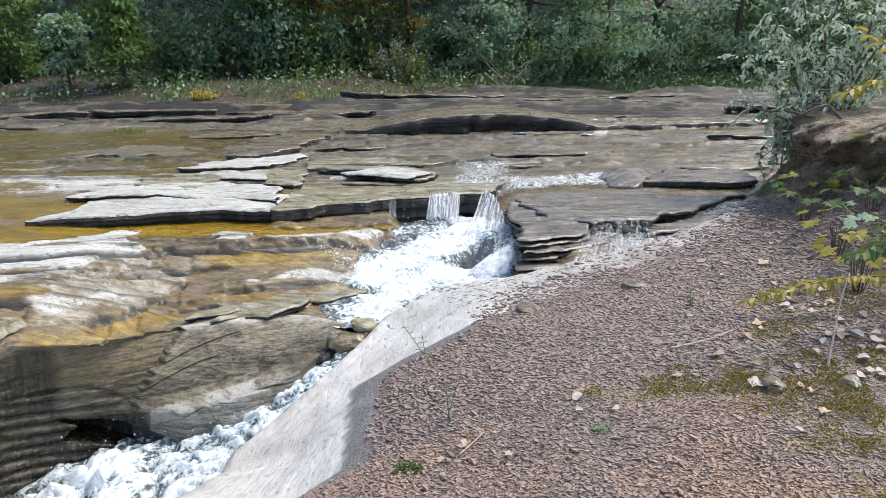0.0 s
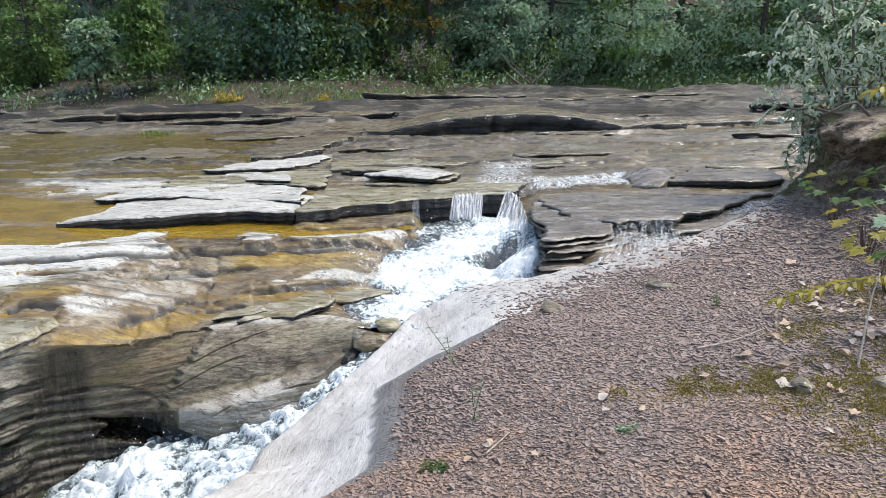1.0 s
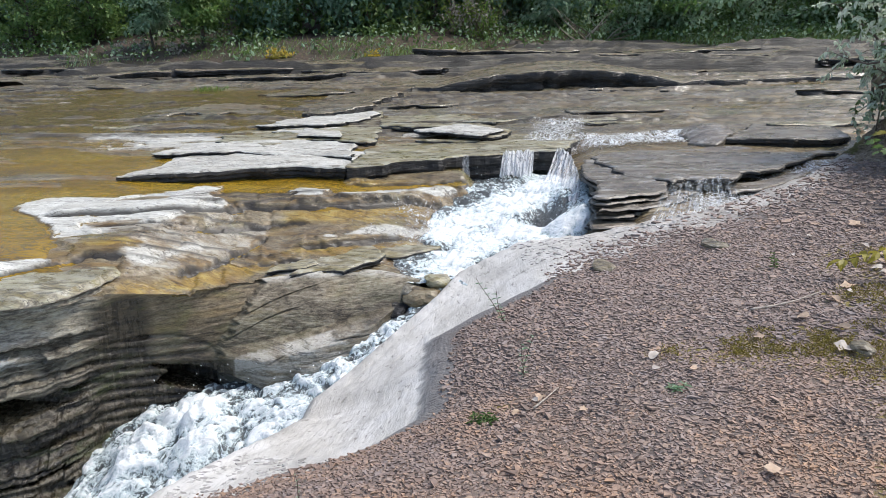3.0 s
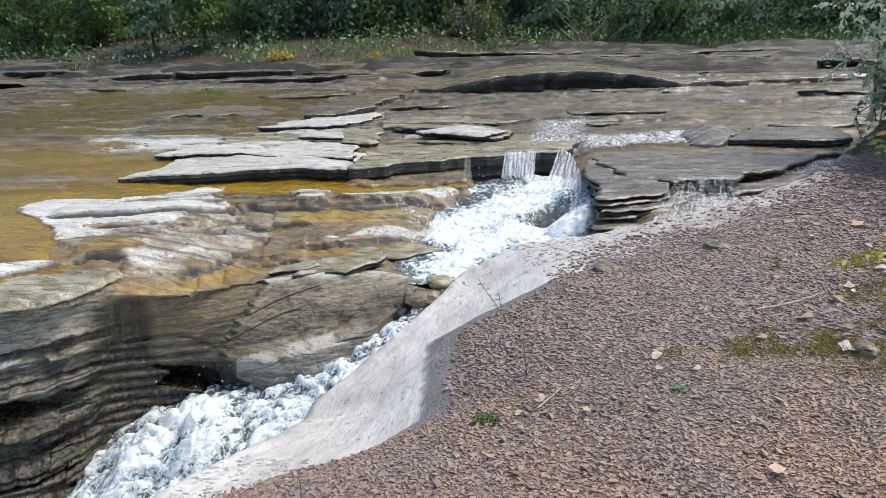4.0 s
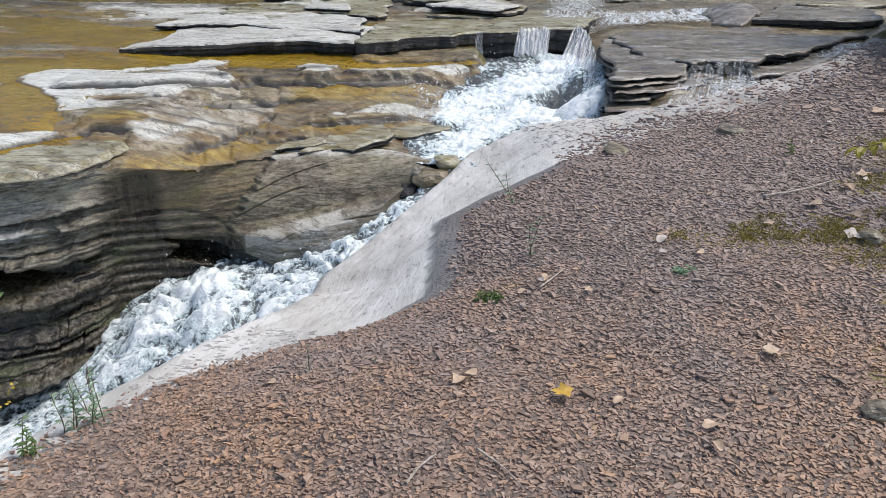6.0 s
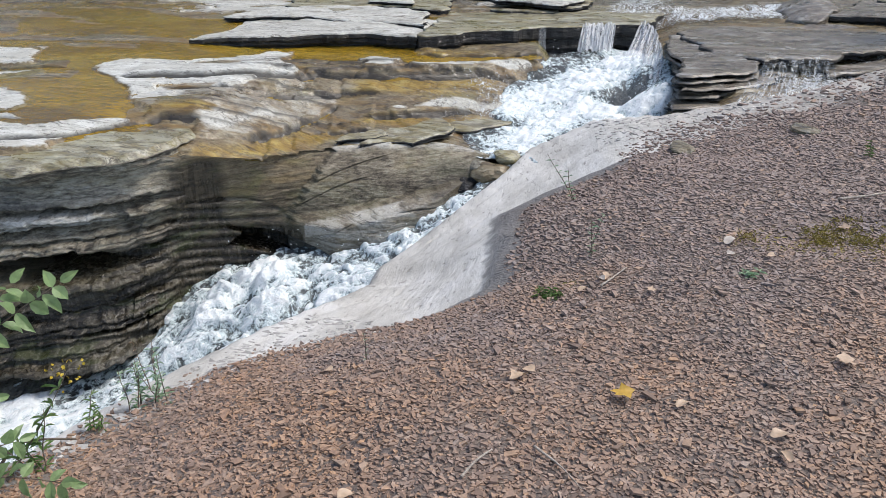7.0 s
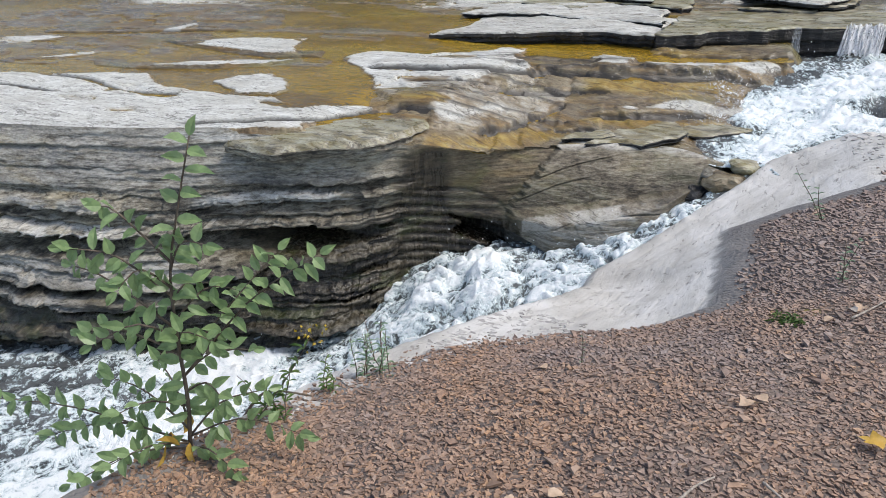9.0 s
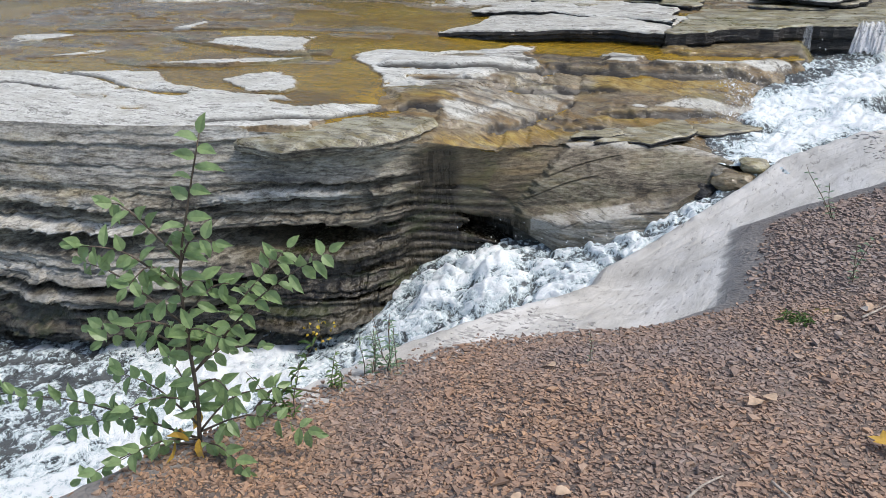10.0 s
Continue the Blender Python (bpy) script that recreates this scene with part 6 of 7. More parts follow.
def tree(place, height, spread, mats, label, bark, trunk_r, low=0.15, clumps=90, per=60, leaf=0.2, category="tree", name="tree", group="forest trees"):
    """A tapered trunk with limbs; sprays of small leaves along every limb, thickest on the low boughs."""
    ob = empty(name, place, label, category, group)
    trunk = wander((0, 0, -0.15), (0, 0, 1), height, 8, 0.05)
    limbs = [(trunk, np.linspace(trunk_r, trunk_r * 0.25, 9), 8)]
    at, way, up, size, kind = [], [], [], [], []
    for k in range(clumps):
        h = low + (0.98 - low) * ((k + rng.random()) / clumps) ** 1.5
        i = min(7, int(h * 8))
        root = trunk[i] + (trunk[i + 1] - trunk[i]) * (h * 8 - i)
        a = rng.uniform(0, 2 * math.pi)
        reach = spread * rng.uniform(0.45, 1.0) * (1.1 - 0.6 * abs(h - 0.4))
        bough = wander(root, (math.cos(a), math.sin(a), rng.uniform(-0.15, 0.4)), reach, 5, 0.16, -0.03)
        if k % 2 == 0:
            limbs.append((bough, np.linspace(trunk_r * 0.28, 0.006, 6), 4))
        s = rng.uniform(0.3, 1.0, per) ** 0.8 * 4.999
        j = s.astype(int)
        c = bough[j] + (bough[j + 1] - bough[j]) * (s - j)[:, None] + rng.normal(0, 0.1 + 0.05 * spread, (per, 3)) * (1, 1, 0.45)
        at.append(c)
        way.append(rng.normal(0, 1, (per, 3)) + np.array((math.cos(a), math.sin(a), -0.6)) * 0.8)
        up.append(rng.normal(0, 0.45, (per, 3)) + np.array((0, 0, 1)))
        size.append(leaf * rng.uniform(0.6, 1.25, per))
        kind.append(np.full(per, int(rng.random() < 0.25) if len(mats) > 1 else 0))
    part("trunk", join_tubes("trunk", limbs, bark), ob)
    tagged(part("crown", leaf_cloud("crown", *[np.concatenate(q) for q in (at, way, up, size, kind)], mats), ob), kind="stuff")
    return ob


def leaf_cloud(name, at, way, up, size, kind, mats):
    """Many small leaves, each two faces folded at the midrib."""
    way = way / np.linalg.norm(way, axis=1)[:, None]
    across = np.cross(way, up)
    across /= np.linalg.norm(across, axis=1)[:, None] + 1e-9
    nrm = np.cross(across, way)
    L = size[:, None]
    v = np.stack([at, at + 0.45 * L * way + 0.3 * L * across + 0.08 * L * nrm, at + L * way - 0.12 * L * nrm, at + 0.45 * L * way - 0.3 * L * across + 0.08 * L * nrm], 1).reshape(-1, 3)
    b = np.arange(len(at))[:, None] * 4
    f = np.concatenate([b + (0, 1, 2), b + (0, 2, 3)], 1).reshape(-1, 3)
    return mesh_of(name, v, f, mats, False, np.repeat(kind, 2))


def shrub(place, size, mats, label, leaf=0.09, stems=9, per=70, name="shrub", category="shrub", group="bank shrubs", bark=None, wide=0.12):
    ob = empty(name, place, label, category, group)
    limbs, at, way, kind = [], [], [], []
    for k in range(stems):
        a = k * 2.4 + rng.uniform(-0.4, 0.4)
        lean = rng.uniform(0.1, 0.9)
        st = wander((0, 0, -0.08), (math.cos(a) * lean, math.sin(a) * lean, 1), size * rng.uniform(0.7, 1.15), 6, 0.14)
        limbs.append((st, np.linspace(0.016 * size, 0.003, 7), 4))
        s = rng.uniform(0.12, 1.0, per) * 5.999
        j = s.astype(int)
        c = st[j] + (st[j + 1] - st[j]) * (s - j)[:, None] + rng.normal(0, wide * size, (per, 3))
        c[:, 2] = np.maximum(c[:, 2], 0.02)
        at.append(c)
        way.append(rng.normal(0, 1, (per, 3)) - np.array((0, 0, 0.4)))
        kind.append(np.full(per, int(rng.random() < 0.3) if len(mats) > 1 else 0))
    at, way, kind = np.concatenate(at), np.concatenate(way), np.concatenate(kind)
    part("stem", join_tubes("stem", limbs, bark or TWIG), ob)
    tagged(part("foliage", leaf_cloud("foliage", at, way, rng.normal(0, 0.5, at.shape) + np.array((0, 0, 1)), leaf * rng.uniform(0.6, 1.3, len(at)), kind, mats), ob), kind="stuff")
    return ob


def forest_z(x, y):
    return float(wood_height(x, y))


def turned(x, y, z, a, s=1.0):
    return Matrix.LocRotScale((x, y, z), Euler((0, 0, a)), None)


def back(x, y):
    """Depth into the woods, following the edge of the bank."""
    return y - 0.75 * (24.0 - float(np.interp(x, EDGE_X, EDGE_Y)))


def woods():
    kinds = [
        tree((-17, back(-17, 31), forest_z(-17, back(-17, 31))), 8, 3.0, [LEAF_DARK, LEAF_GREEN], "tall broadleaf forest tree with dark green crown", BARK, 0.2, 0.08),
        tree((-11.5, back(-11.5, 29.5), forest_z(-11.5, back(-11.5, 29.5))), 7, 2.6, [LEAF_DARK, LEAF_DARK], "dark green forest tree with low boughs", BARK_PALE, 0.17, 0.16),
        tree((-5.2, back(-5.2, 27.6), forest_z(-5.2, back(-5.2, 27.6))), 7, 2.2, [LEAF_GREEN, LEAF_DARK], "young green maple at the forest edge", BARK, 0.1, 0.1, 70, 60),
        tree((-2.8, back(-2.8, 28.2), forest_z(-2.8, back(-2.8, 28.2))), 7.5, 2.6, [LEAF_GOLD, LEAF_GREEN], "tree with golden autumn leaves over the bank", BARK, 0.11, 0.22, 70, 50),
        tree((3.0, back(3.0, 29.0), forest_z(3.0, back(3.0, 29.0))), 8, 3.2, [LEAF_OLIVE, LEAF_DARK], "grey-green broad tree behind the stream", BARK, 0.16, 0.03, 100, 60),
    ]
    spots = [(0, -22, 33), (1, -20, 28.8), (4, 8.0, 30), (4, 12.5, 29), (0, 6.0, 34), (1, 0.8, 31.5), (0, -8, 33), (1, -14.5, 33.5), (4, 17, 31), (0, 13, 35), (0, -3, 36), (4, 21, 30),
             (0, -12, 38), (0, 2, 40), (0, 9, 40), (1, -6, 31), (0, -18, 39), (0, 18, 38), (0, -27, 36), (0, 26, 36), (1, -1.0, 34), (4, 5.5, 31), (1, -25, 31), (0, 24, 32)]
    for k, x, y in spots:
        copy_thing(kinds[k], turned(x, back(x, y), forest_z(x, back(x, y)), rng.uniform(0, 6.3)))
    for x, y, h, spread, mats, label, start in ((-15.8, 23.2, 5.5, 2.0, [LEAF_MAPLE, LEAF_GREEN], "green maple with lit boughs at the wood's edge", 0.05), (-13.6, 23.0, 4.5, 1.5, [LEAF_MAPLE, LEAF_GREEN], "green maple with lit boughs at the wood's edge", 0.08),
                                              (-9.0, 20.9, 3.2, 0.8, [LEAF_MAPLE, LEAF_GREEN], "slim young maple in front of dark woods", 0.3), (-10.6, 21.0, 2.2, 0.6, [LEAF_OLIVE, LEAF_MAPLE], "thin sapling on the far bank", 0.4),
                                              (-5.7, 23.2, 6.0, 1.1, [LEAF_MAPLE, LEAF_GREEN], "green maple with hanging boughs at the wood's edge", 0.2), (-3.9, 23.8, 7.0, 1.5, [LEAF_GOLD, LEAF_YELLOW], "maple turning gold at the wood's edge", 0.34),
                                              (1.4, 25.2, 6.0, 1.7, [LEAF_OLIVE, LEAF_DARK], "grey-green broadleaf at the wood's edge", 0.1), (-1.0, 25.5, 7.0, 1.5, [LEAF_GOLD, LEAF_GREEN], "maple turning gold at the wood's edge", 0.4),
                                              (5.2, 24.0, 4.0, 2.0, [LEAF_OLIVE, LEAF_MAPLE], "broad olive shrub tree at the wood's edge", 0.05), (9.0, 23.5, 5.5, 2.1, [LEAF_OLIVE, LEAF_GREEN], "grey-green broadleaf at the wood's edge", 0.04), (12.5, 23.0, 5.5, 2.0, [LEAF_OLIVE, LEAF_GREEN], "grey-green broadleaf at the wood's edge", 0.04)):
        tree((x, y, forest_z(x, y)), h, spread, mats, label, BARK, 0.02 * h, start, 60, 60, 0.17)
    for x, y in ((-13.0, 26.0), (-9.8, 26.5)):
        tree((x, y, forest_z(x, y)), 10, 1.6, [LEAF_DARK], "tall forest tree with a bare pale trunk", BARK_PALE, 0.2, 0.5, 40, 40)
    low = [
        shrub((-16.5, back(-16.5, 27.5), forest_z(-16.5, back(-16.5, 27.5))), 1.7, [LEAF_GREEN, LEAF_DARK], "leafy green shrub on the wooded bank", 0.17, 14, 150),
        shrub((3.4, back(3.4, 25.2), forest_z(3.4, back(3.4, 25.2))), 1.6, [LEAF_OLIVE, LEAF_GREEN], "pale olive shrub at the edge of the stream bed", 0.14, 14, 160),
        shrub((-8.0, back(-8.0, 27.0), forest_z(-8.0, back(-8.0, 27.0))), 1.9, [LEAF_DARK, LEAF_GREEN], "dark undergrowth shrub beneath the trees", 0.18, 14, 140),
    ]
    for k, x, y in [(0, -14.5, 28), (0, -19.5, 29), (2, -13, 29), (2, -10.5, 28.3), (0, -7.0, 26.4), (2, -3.8, 27.4), (2, -1.5, 27.8), (1, 1.2, 26.6), (1, 5.0, 25.6), (1, 6.8, 26.2), (1, 8.8, 25.8), (1, 11, 26.4),
                    (2, 1.8, 28), (2, 4.2, 27.5), (2, 7.8, 27.6), (2, 10, 28), (1, 13.5, 26), (2, 14, 28), (2, -17.5, 30), (2, -6, 29.2), (2, -4.6, 27.0), (2, -3.0, 28.6), (2, -5.2, 26.6), (2, -21, 31), (1, 16.5, 26.5), (2, 0, 29), (0, -22.5, 29.5), (2, 18, 28.5)]:
        copy_thing(low[k], turned(x, back(x, y), forest_z(x, back(x, y)), rng.uniform(0, 6.3)))


woods()


def grass_patch(name, label, cx, cy, a, b, count, height, mats, z_of, group="bank grass"):
    lv = Leaves()
    for _ in range(count):
        r, q = math.sqrt(rng.random()), rng.uniform(0, 2 * math.pi)
        x, y = cx + a * r * math.cos(q), cy + b * r * math.sin(q)
        w = np.array((rng.normal(0, 0.35), rng.normal(0, 0.35), 1))
        lv.blade((x, y, z_of(x, y) - 0.02), w, height * rng.uniform(0.5, 1.2), 0.02, int(rng.random() < 0.3) if len(mats) > 1 else 0)
    ob = new(name, lv.mesh(name, mats))
    return tagged(ob, label, "grass", group, "stuff")


def bank_grass():
    """Grass, weeds and low leaves along the edge of the woods."""
    n = 38000
    x = rng.uniform(-22, 16, n)
    into = rng.normal(0.7, 0.8, n)
    thick = sstep(-0.25, 0.35, fbm(x * 0.35, into * 0.3, 151)) + 0.12 + 0.8 * sstep(1.0, 2.5, x)
    ok = (rng.random(n) < thick * (0.22 + 0.78 * sstep(-8.0, -6.5, x))) & (into > -0.9)
    x, into, thick = x[ok], into[ok], thick[ok]
    y = wood_edge(x) + into
    z = wood_height(x, y) - 0.35 * sstep(0.3, -1.2, into)
    lv = Leaves()
    for k in range(len(x)):
        w = np.array((rng.normal(0, 0.35), rng.normal(0, 0.35), 1))
        lv.blade((x[k], y[k], z[k] - 0.05), w, (0.09 + 0.17 * thick[k]) * rng.uniform(0.5, 1.3), 0.018, int(rng.random() < 0.35))
    tagged(new("bank_grass", lv.mesh("bank_grass", [GRASS, LEAF_OLIVE])), "bright green grass and weeds along the far bank", "grass", "", "stuff")
    n = 24000
    x = rng.uniform(-24, 18, n)
    into = np.abs(rng.normal(2.2, 1.5, n))
    ok = (fbm(x * 0.5, into * 0.5, 153) > -0.3) & (rng.random(n) < 0.35 + 0.65 * sstep(-2.0, 1.0, x))
    x, into = x[ok], into[ok]
    y = wood_edge(x) + into
    at = np.column_stack([x, y, wood_height(x, y) + rng.uniform(0.02, 0.4, len(x))])
    me = leaf_cloud("undergrowth", at, rng.normal(0, 1, at.shape), rng.normal(0, 0.5, at.shape) + np.array((0, 0, 1)), rng.uniform(0.08, 0.18, len(x)), (rng.random(len(x)) < 0.3).astype(int), [LEAF_GREEN, LEAF_OLIVE])
    tagged(new("undergrowth", me), "low leafy undergrowth on the wooded bank", "undergrowth", "", "stuff")


bank_grass()
grass_patch("grass", "small bright tuft of grass on the bedrock", -5.6, 13.0, 0.35, 0.2, 160, 0.14, [GRASS], lambda x, y: float(shelf_smooth(x, y)))
for tx, ty, ts in ((-1.4, 23.4, 1.5), (-1.0, 23.6, 1.3), (-1.8, 23.5, 1.2)):
    shrub((tx, ty, forest_z(tx, ty)), ts, [GRASS, FLOWER_PALE], "tall grassy weed with pale flower heads", 0.12, 10, 40, "flower_weed", "weed", "far weeds", wide=0.05)
for tx, ty in ((-6.2, 18.6), (-6.0, 18.8), (-3.8, 19.4)):
    shrub((tx, ty, forest_z(tx, ty)), 0.34, [FLOWER, LEAF_YELLOW], "small goldenrod in yellow bloom on the far bank", 0.08, 6, 26, "goldenrod", "weed", "far weeds")
for tx, ty in ((-11.5, 20.6), (-10.9, 20.8), (-9.6, 20.2)):
    shrub((tx, ty, forest_z(tx, ty)), 0.45, [FLOWER_PALE, LEAF_OLIVE], "low white-flowered weed on the far bank", 0.09, 6, 26, "white_aster", "weed", "far weeds")


def brush_pile():
    ob = empty("brush_pile", (2.3, 23.4, forest_z(2.3, 23.4)), "tangle of bare grey dead branches on the far bank", "brush pile")
    for k in range(14):
        a = rng.uniform(0.4, 2.8)
        p = wander((rng.normal(0, 0.3), rng.normal(0, 0.2), 0.0), (math.cos(a), rng.normal(0, 0.3), math.sin(a)), rng.uniform(0.8, 1.7), 6, 0.14, -0.06)
        v, f = tube(p, np.linspace(0.025, 0.006, 7), 5)
        part("branch", mesh_of("branch", v, f, STICK if k % 3 == 0 else TWIG, True), ob)


brush_pile()


# ---- shale chips on the near bank ----
def chip_shape(n_sides, seed):
    r = np.random.default_rng(seed)
    a = np.sort(r.uniform(0, 2 * math.pi, n_sides) * 0.35 + np.arange(n_sides) * 2 * math.pi / n_sides * 0.9)
    rad = r.uniform(0.58, 1.2, n_sides)
    top = np.stack([np.cos(a) * rad * 0.68, np.sin(a) * rad * 0.38, np.full(n_sides, 0.09)], -1)
    low = top * (1.08, 1.08, 0) + (0, 0, -0.09)
    n = n_sides
    faces = [tuple(range(n))] + [(k, n + k, n + (k + 1) % n, (k + 1) % n) for k in range(n)]
    return np.vstack([top, low]), faces


SHAPES = [chip_shape(4 + (k % 4 == 1), 200 + k) for k in range(14)]


def chip_places(count, x0, x1, y0, y1, seed, margin=0.0):
    r = np.random.default_rng(seed)
    x, y = r.uniform(x0, x1, count), r.uniform(y0, y1, count)
    edge = -side(x, y, SHALE_EDGE)[0]
    ok = edge > margin + 0.1 * fbm(x * 2.5, y * 2.5, 31) + 0.12 * r.random(count) + 0.1 - 0.28 * sstep(3.0, 2.7, y) * r.random(count)
    ok |= (edge > -0.5 * r.random(count) ** 1.5) & (x > 0.15 + 0.3 * r.random(count))
    ok &= (x < 0.74 * y + 0.3) | (y < 1.0)
    x, y = x[ok], y[ok]
    z, d = bank_height(x, y)
    ok = d > 0.02
    return x[ok], y[ok], z[ok], r


def shale_chips():
    vs, fs, n = [], [], 0
    for count, box, size, seed in ((104000, (-2.0, 2.6, 1.0, 3.3), 0.0168, 301), (46000, (-0.9, 3.2, 3.3, 5.4), 0.0235, 302), (10000, (0.6, 4.2, 5.2, 8.2), 0.04, 303), (14000, (-3.2, 4.5, -1.9, 1.0), 0.04, 304)):
        x, y, z, r = chip_places(count, *box, seed)
        kind = r.integers(0, 14, len(x))
        for j, (sv, sf) in enumerate(SHAPES):
            m = kind == j
            k = int(m.sum())
            s = size * r.uniform(0.4, 1.3, k) * np.where(r.random(k) < 0.05, 1.6, 1.0)
            turn = r.normal(0.15, 0.7, k)
            c, q = np.cos(turn)[:, None], np.sin(turn)[:, None]
            p = sv[None] * s[:, None, None]
            px, py = p[:, :, 0] * c - p[:, :, 1] * q, p[:, :, 0] * q + p[:, :, 1] * c
            pz = p[:, :, 2] * 1.7 + px * r.normal(0, 0.15, k)[:, None] + py * r.normal(0.1, 0.16, k)[:, None] + r.uniform(-0.002, 0.005, k)[:, None]
            vs.append(np.stack([px + x[m][:, None], py + y[m][:, None], pz + z[m][:, None]], -1).reshape(-1, 3))
            for i in range(k):
                o = n + i * len(sv)
                fs += [tuple(a + o for a in f) for f in sf]
            n += k * len(sv)
    tagged(new("shale_flakes", mesh_of("shale_flakes", np.vstack(vs), fs, CHIP)), "brown and grey shale flakes covering the near bank", "shale", kind="stuff")


shale_chips()


def apron_flakes():
    """Small pale flakes and broken laminae over the smooth apron."""
    r = np.random.default_rng(320)
    x, y = r.uniform(-2.0, 2.6, 16000), r.uniform(1.2, 6.4, 16000)
    e = -side(x, y, SHALE_EDGE)[0]
    ok = (e < 0.1 - 0.2 * sstep(2.7, 3.0, y) * sstep(0.8, 0.2, x)) & (fbm(x * 1.7, y * 1.7, 33) + 0.35 * sstep(3.0, 2.6, y) + 0.12 * sstep(0.2, 0.9, x) - 0.5 * sstep(2.9, 3.2, y) * sstep(0.2, -0.2, x) > 0.12)
    x, y = x[ok], y[ok]
    z, d = bank_height(x, y)
    ok = d > 0.03
    x, y, z = x[ok], y[ok], z[ok]
    vs, fs, n = [], [], 0
    for k in range(len(x)):
        sv, sf = SHAPES[r.integers(14)]
        s = r.uniform(0.014, 0.036)
        a = r.normal(0.35, 0.5)
        p = sv * s
        p = np.column_stack([1.4 * (p[:, 0] * math.cos(a) - p[:, 1] * math.sin(a)), p[:, 0] * math.sin(a) + p[:, 1] * math.cos(a), p[:, 2]])
        p[:, 2] += p[:, 1] * r.normal(0.12, 0.12) + p[:, 0] * r.normal(0, 0.1) - 0.001
        vs.append(p + (x[k], y[k], z[k]))
        fs += [tuple(i + n for i in f) for f in sf]
        n += len(sv)
    tagged(new("apron_flakes", mesh_of("apron_flakes", np.vstack(vs), fs, APRON_CHIP)), "thin pale grey rock flakes over the smooth apron", "rock flakes", kind="stuff")


apron_flakes()
ground_ob = bpy.data.objects["ground"]


def loose_flakes():
    """The nearest flakes that lie loose on top, each its own piece."""
    shapes = [mesh_of("shale_flake", sv * 0.034, sf, CHIP) for sv, sf in SHAPES]
    x, y, z, r = chip_places(460, -1.5, 1.3, 1.2, 3.0, 310)
    for k in range(min(280, len(x))):
        ob = new("shale_flake", shapes[r.integers(14)])
        ob.parent = ground_ob
        ob.matrix_basis = Matrix.LocRotScale((x[k], y[k], z[k] + 0.012), Euler((r.normal(0, 0.14), r.normal(0, 0.14), r.uniform(0, 6.28))), Vector((1, 1, 1)) * r.uniform(0.5, 1.25))


loose_flakes()


def on_bank(x, y, up=0.0):
    return (x, y, float(bank_height(np.array([x]), np.array([y]))[0][0]) + up)


# ---- fallen leaves ----
def fallen_leaf(x, y, size, mat, label, turn, lobed=False, up=0.02):
    size = 0.8 * size
    bm = bmesh.new()
    n = 14
    rim = []
    for k in range(n):
        a = 2 * math.pi * k / n
        r = size * (0.5 + (0.16 * math.cos(5 * a) if lobed else 0.0)) * (1 + rng.uniform(-0.12, 0.12))
        u, w = math.cos(a) * r, math.sin(a) * r * (0.9 if lobed else 0.6)
        rim.append(bm.verts.new((u, w, 0.3 * abs(w) + 0.12 * size * math.sin(a * 2 + turn) + 0.002)))
    mid = bm.verts.new((0, 0, 0))
    for k in range(n):
        bm.faces.new((rim[k], rim[(k + 1) % n], mid))
    me = bpy.data.meshes.new("blade")
    bm.to_mesh(me)
    bm.free()
    me.materials.append(mat)
    me.polygons.foreach_set("use_smooth", np.ones(len(me.polygons), bool))
    ob = empty("fallen_leaf", on_bank(x, y, up), label, "leaf", "fallen leaves")
    ob.rotation_euler = (rng.normal(0, 0.12), rng.normal(0, 0.12), turn)
    part("blade", me, ob)
    v, f = tube([(-size * 0.45, 0, 0.004), (-size * 0.7, 0.01, 0.01), (-size * 0.95, 0.02, 0.004)], [0.0016, 0.0014, 0.001], 4)
    part("stalk", mesh_of("stalk", v, f, TWIG), ob)


for k, (x, y, s) in enumerate([(-0.22, 2.1, 0.075), (-0.19, 2.15, 0.06), (0.3, 2.04, 0.055), (0.86, 2.35, 0.075), (0.57, 1.94, 0.07), (0.57, 1.85, 0.06), (0.08, 2.9, 0.06), (-0.02, 2.79, 0.055),
                               (0.76, 3.09, 0.055), (1.14, 3.42, 0.06), (-0.64, 1.52, 0.06), (-0.76, 1.46, 0.05), (0.25, 2.77, 0.045), (1.42, 3.64, 0.09), (1.56, 3.51, 0.08), (2.31, 5.14, 0.12),
                               (1.7, 3.2, 0.07), (2.0, 2.9, 0.08), (1.85, 2.7, 0.07), (-0.95, 2.23, 0.05), (1.9, 3.6, 0.09), (1.65, 3.0, 0.06)]):
    fallen_leaf(x, y, s, LITTER, "curled russet-brown fallen leaf on the shale", rng.uniform(0, 6.3), k % 3 == 0)
fallen_leaf(0.12, 2.06, 0.08, LITTER_GOLD, "curled golden-yellow fallen leaf on the shale", 0.4, True, 0.03)
for x, y, s in [(0.05, 2.88, 0.06), (0.62, 3.23, 0.09), (0.6, 3.1, 0.05), (1.7, 4.59, 0.06), (1.94, 4.96, 0.08), (2.06, 4.28, 0.09), (2.21, 3.8, 0.13), (2.3, 3.7, 0.12), (1.47, 2.87, 0.06), (2.1, 3.5, 0.12), (1.98, 3.3, 0.1), (2.25, 4.0, 0.1),
                (2.35, 3.45, 0.11), (2.5, 3.9, 0.12)]:
    fallen_leaf(x, y, s, LITTER_PALE, "bleached pale fallen leaf on the shale", rng.uniform(0, 6.3))


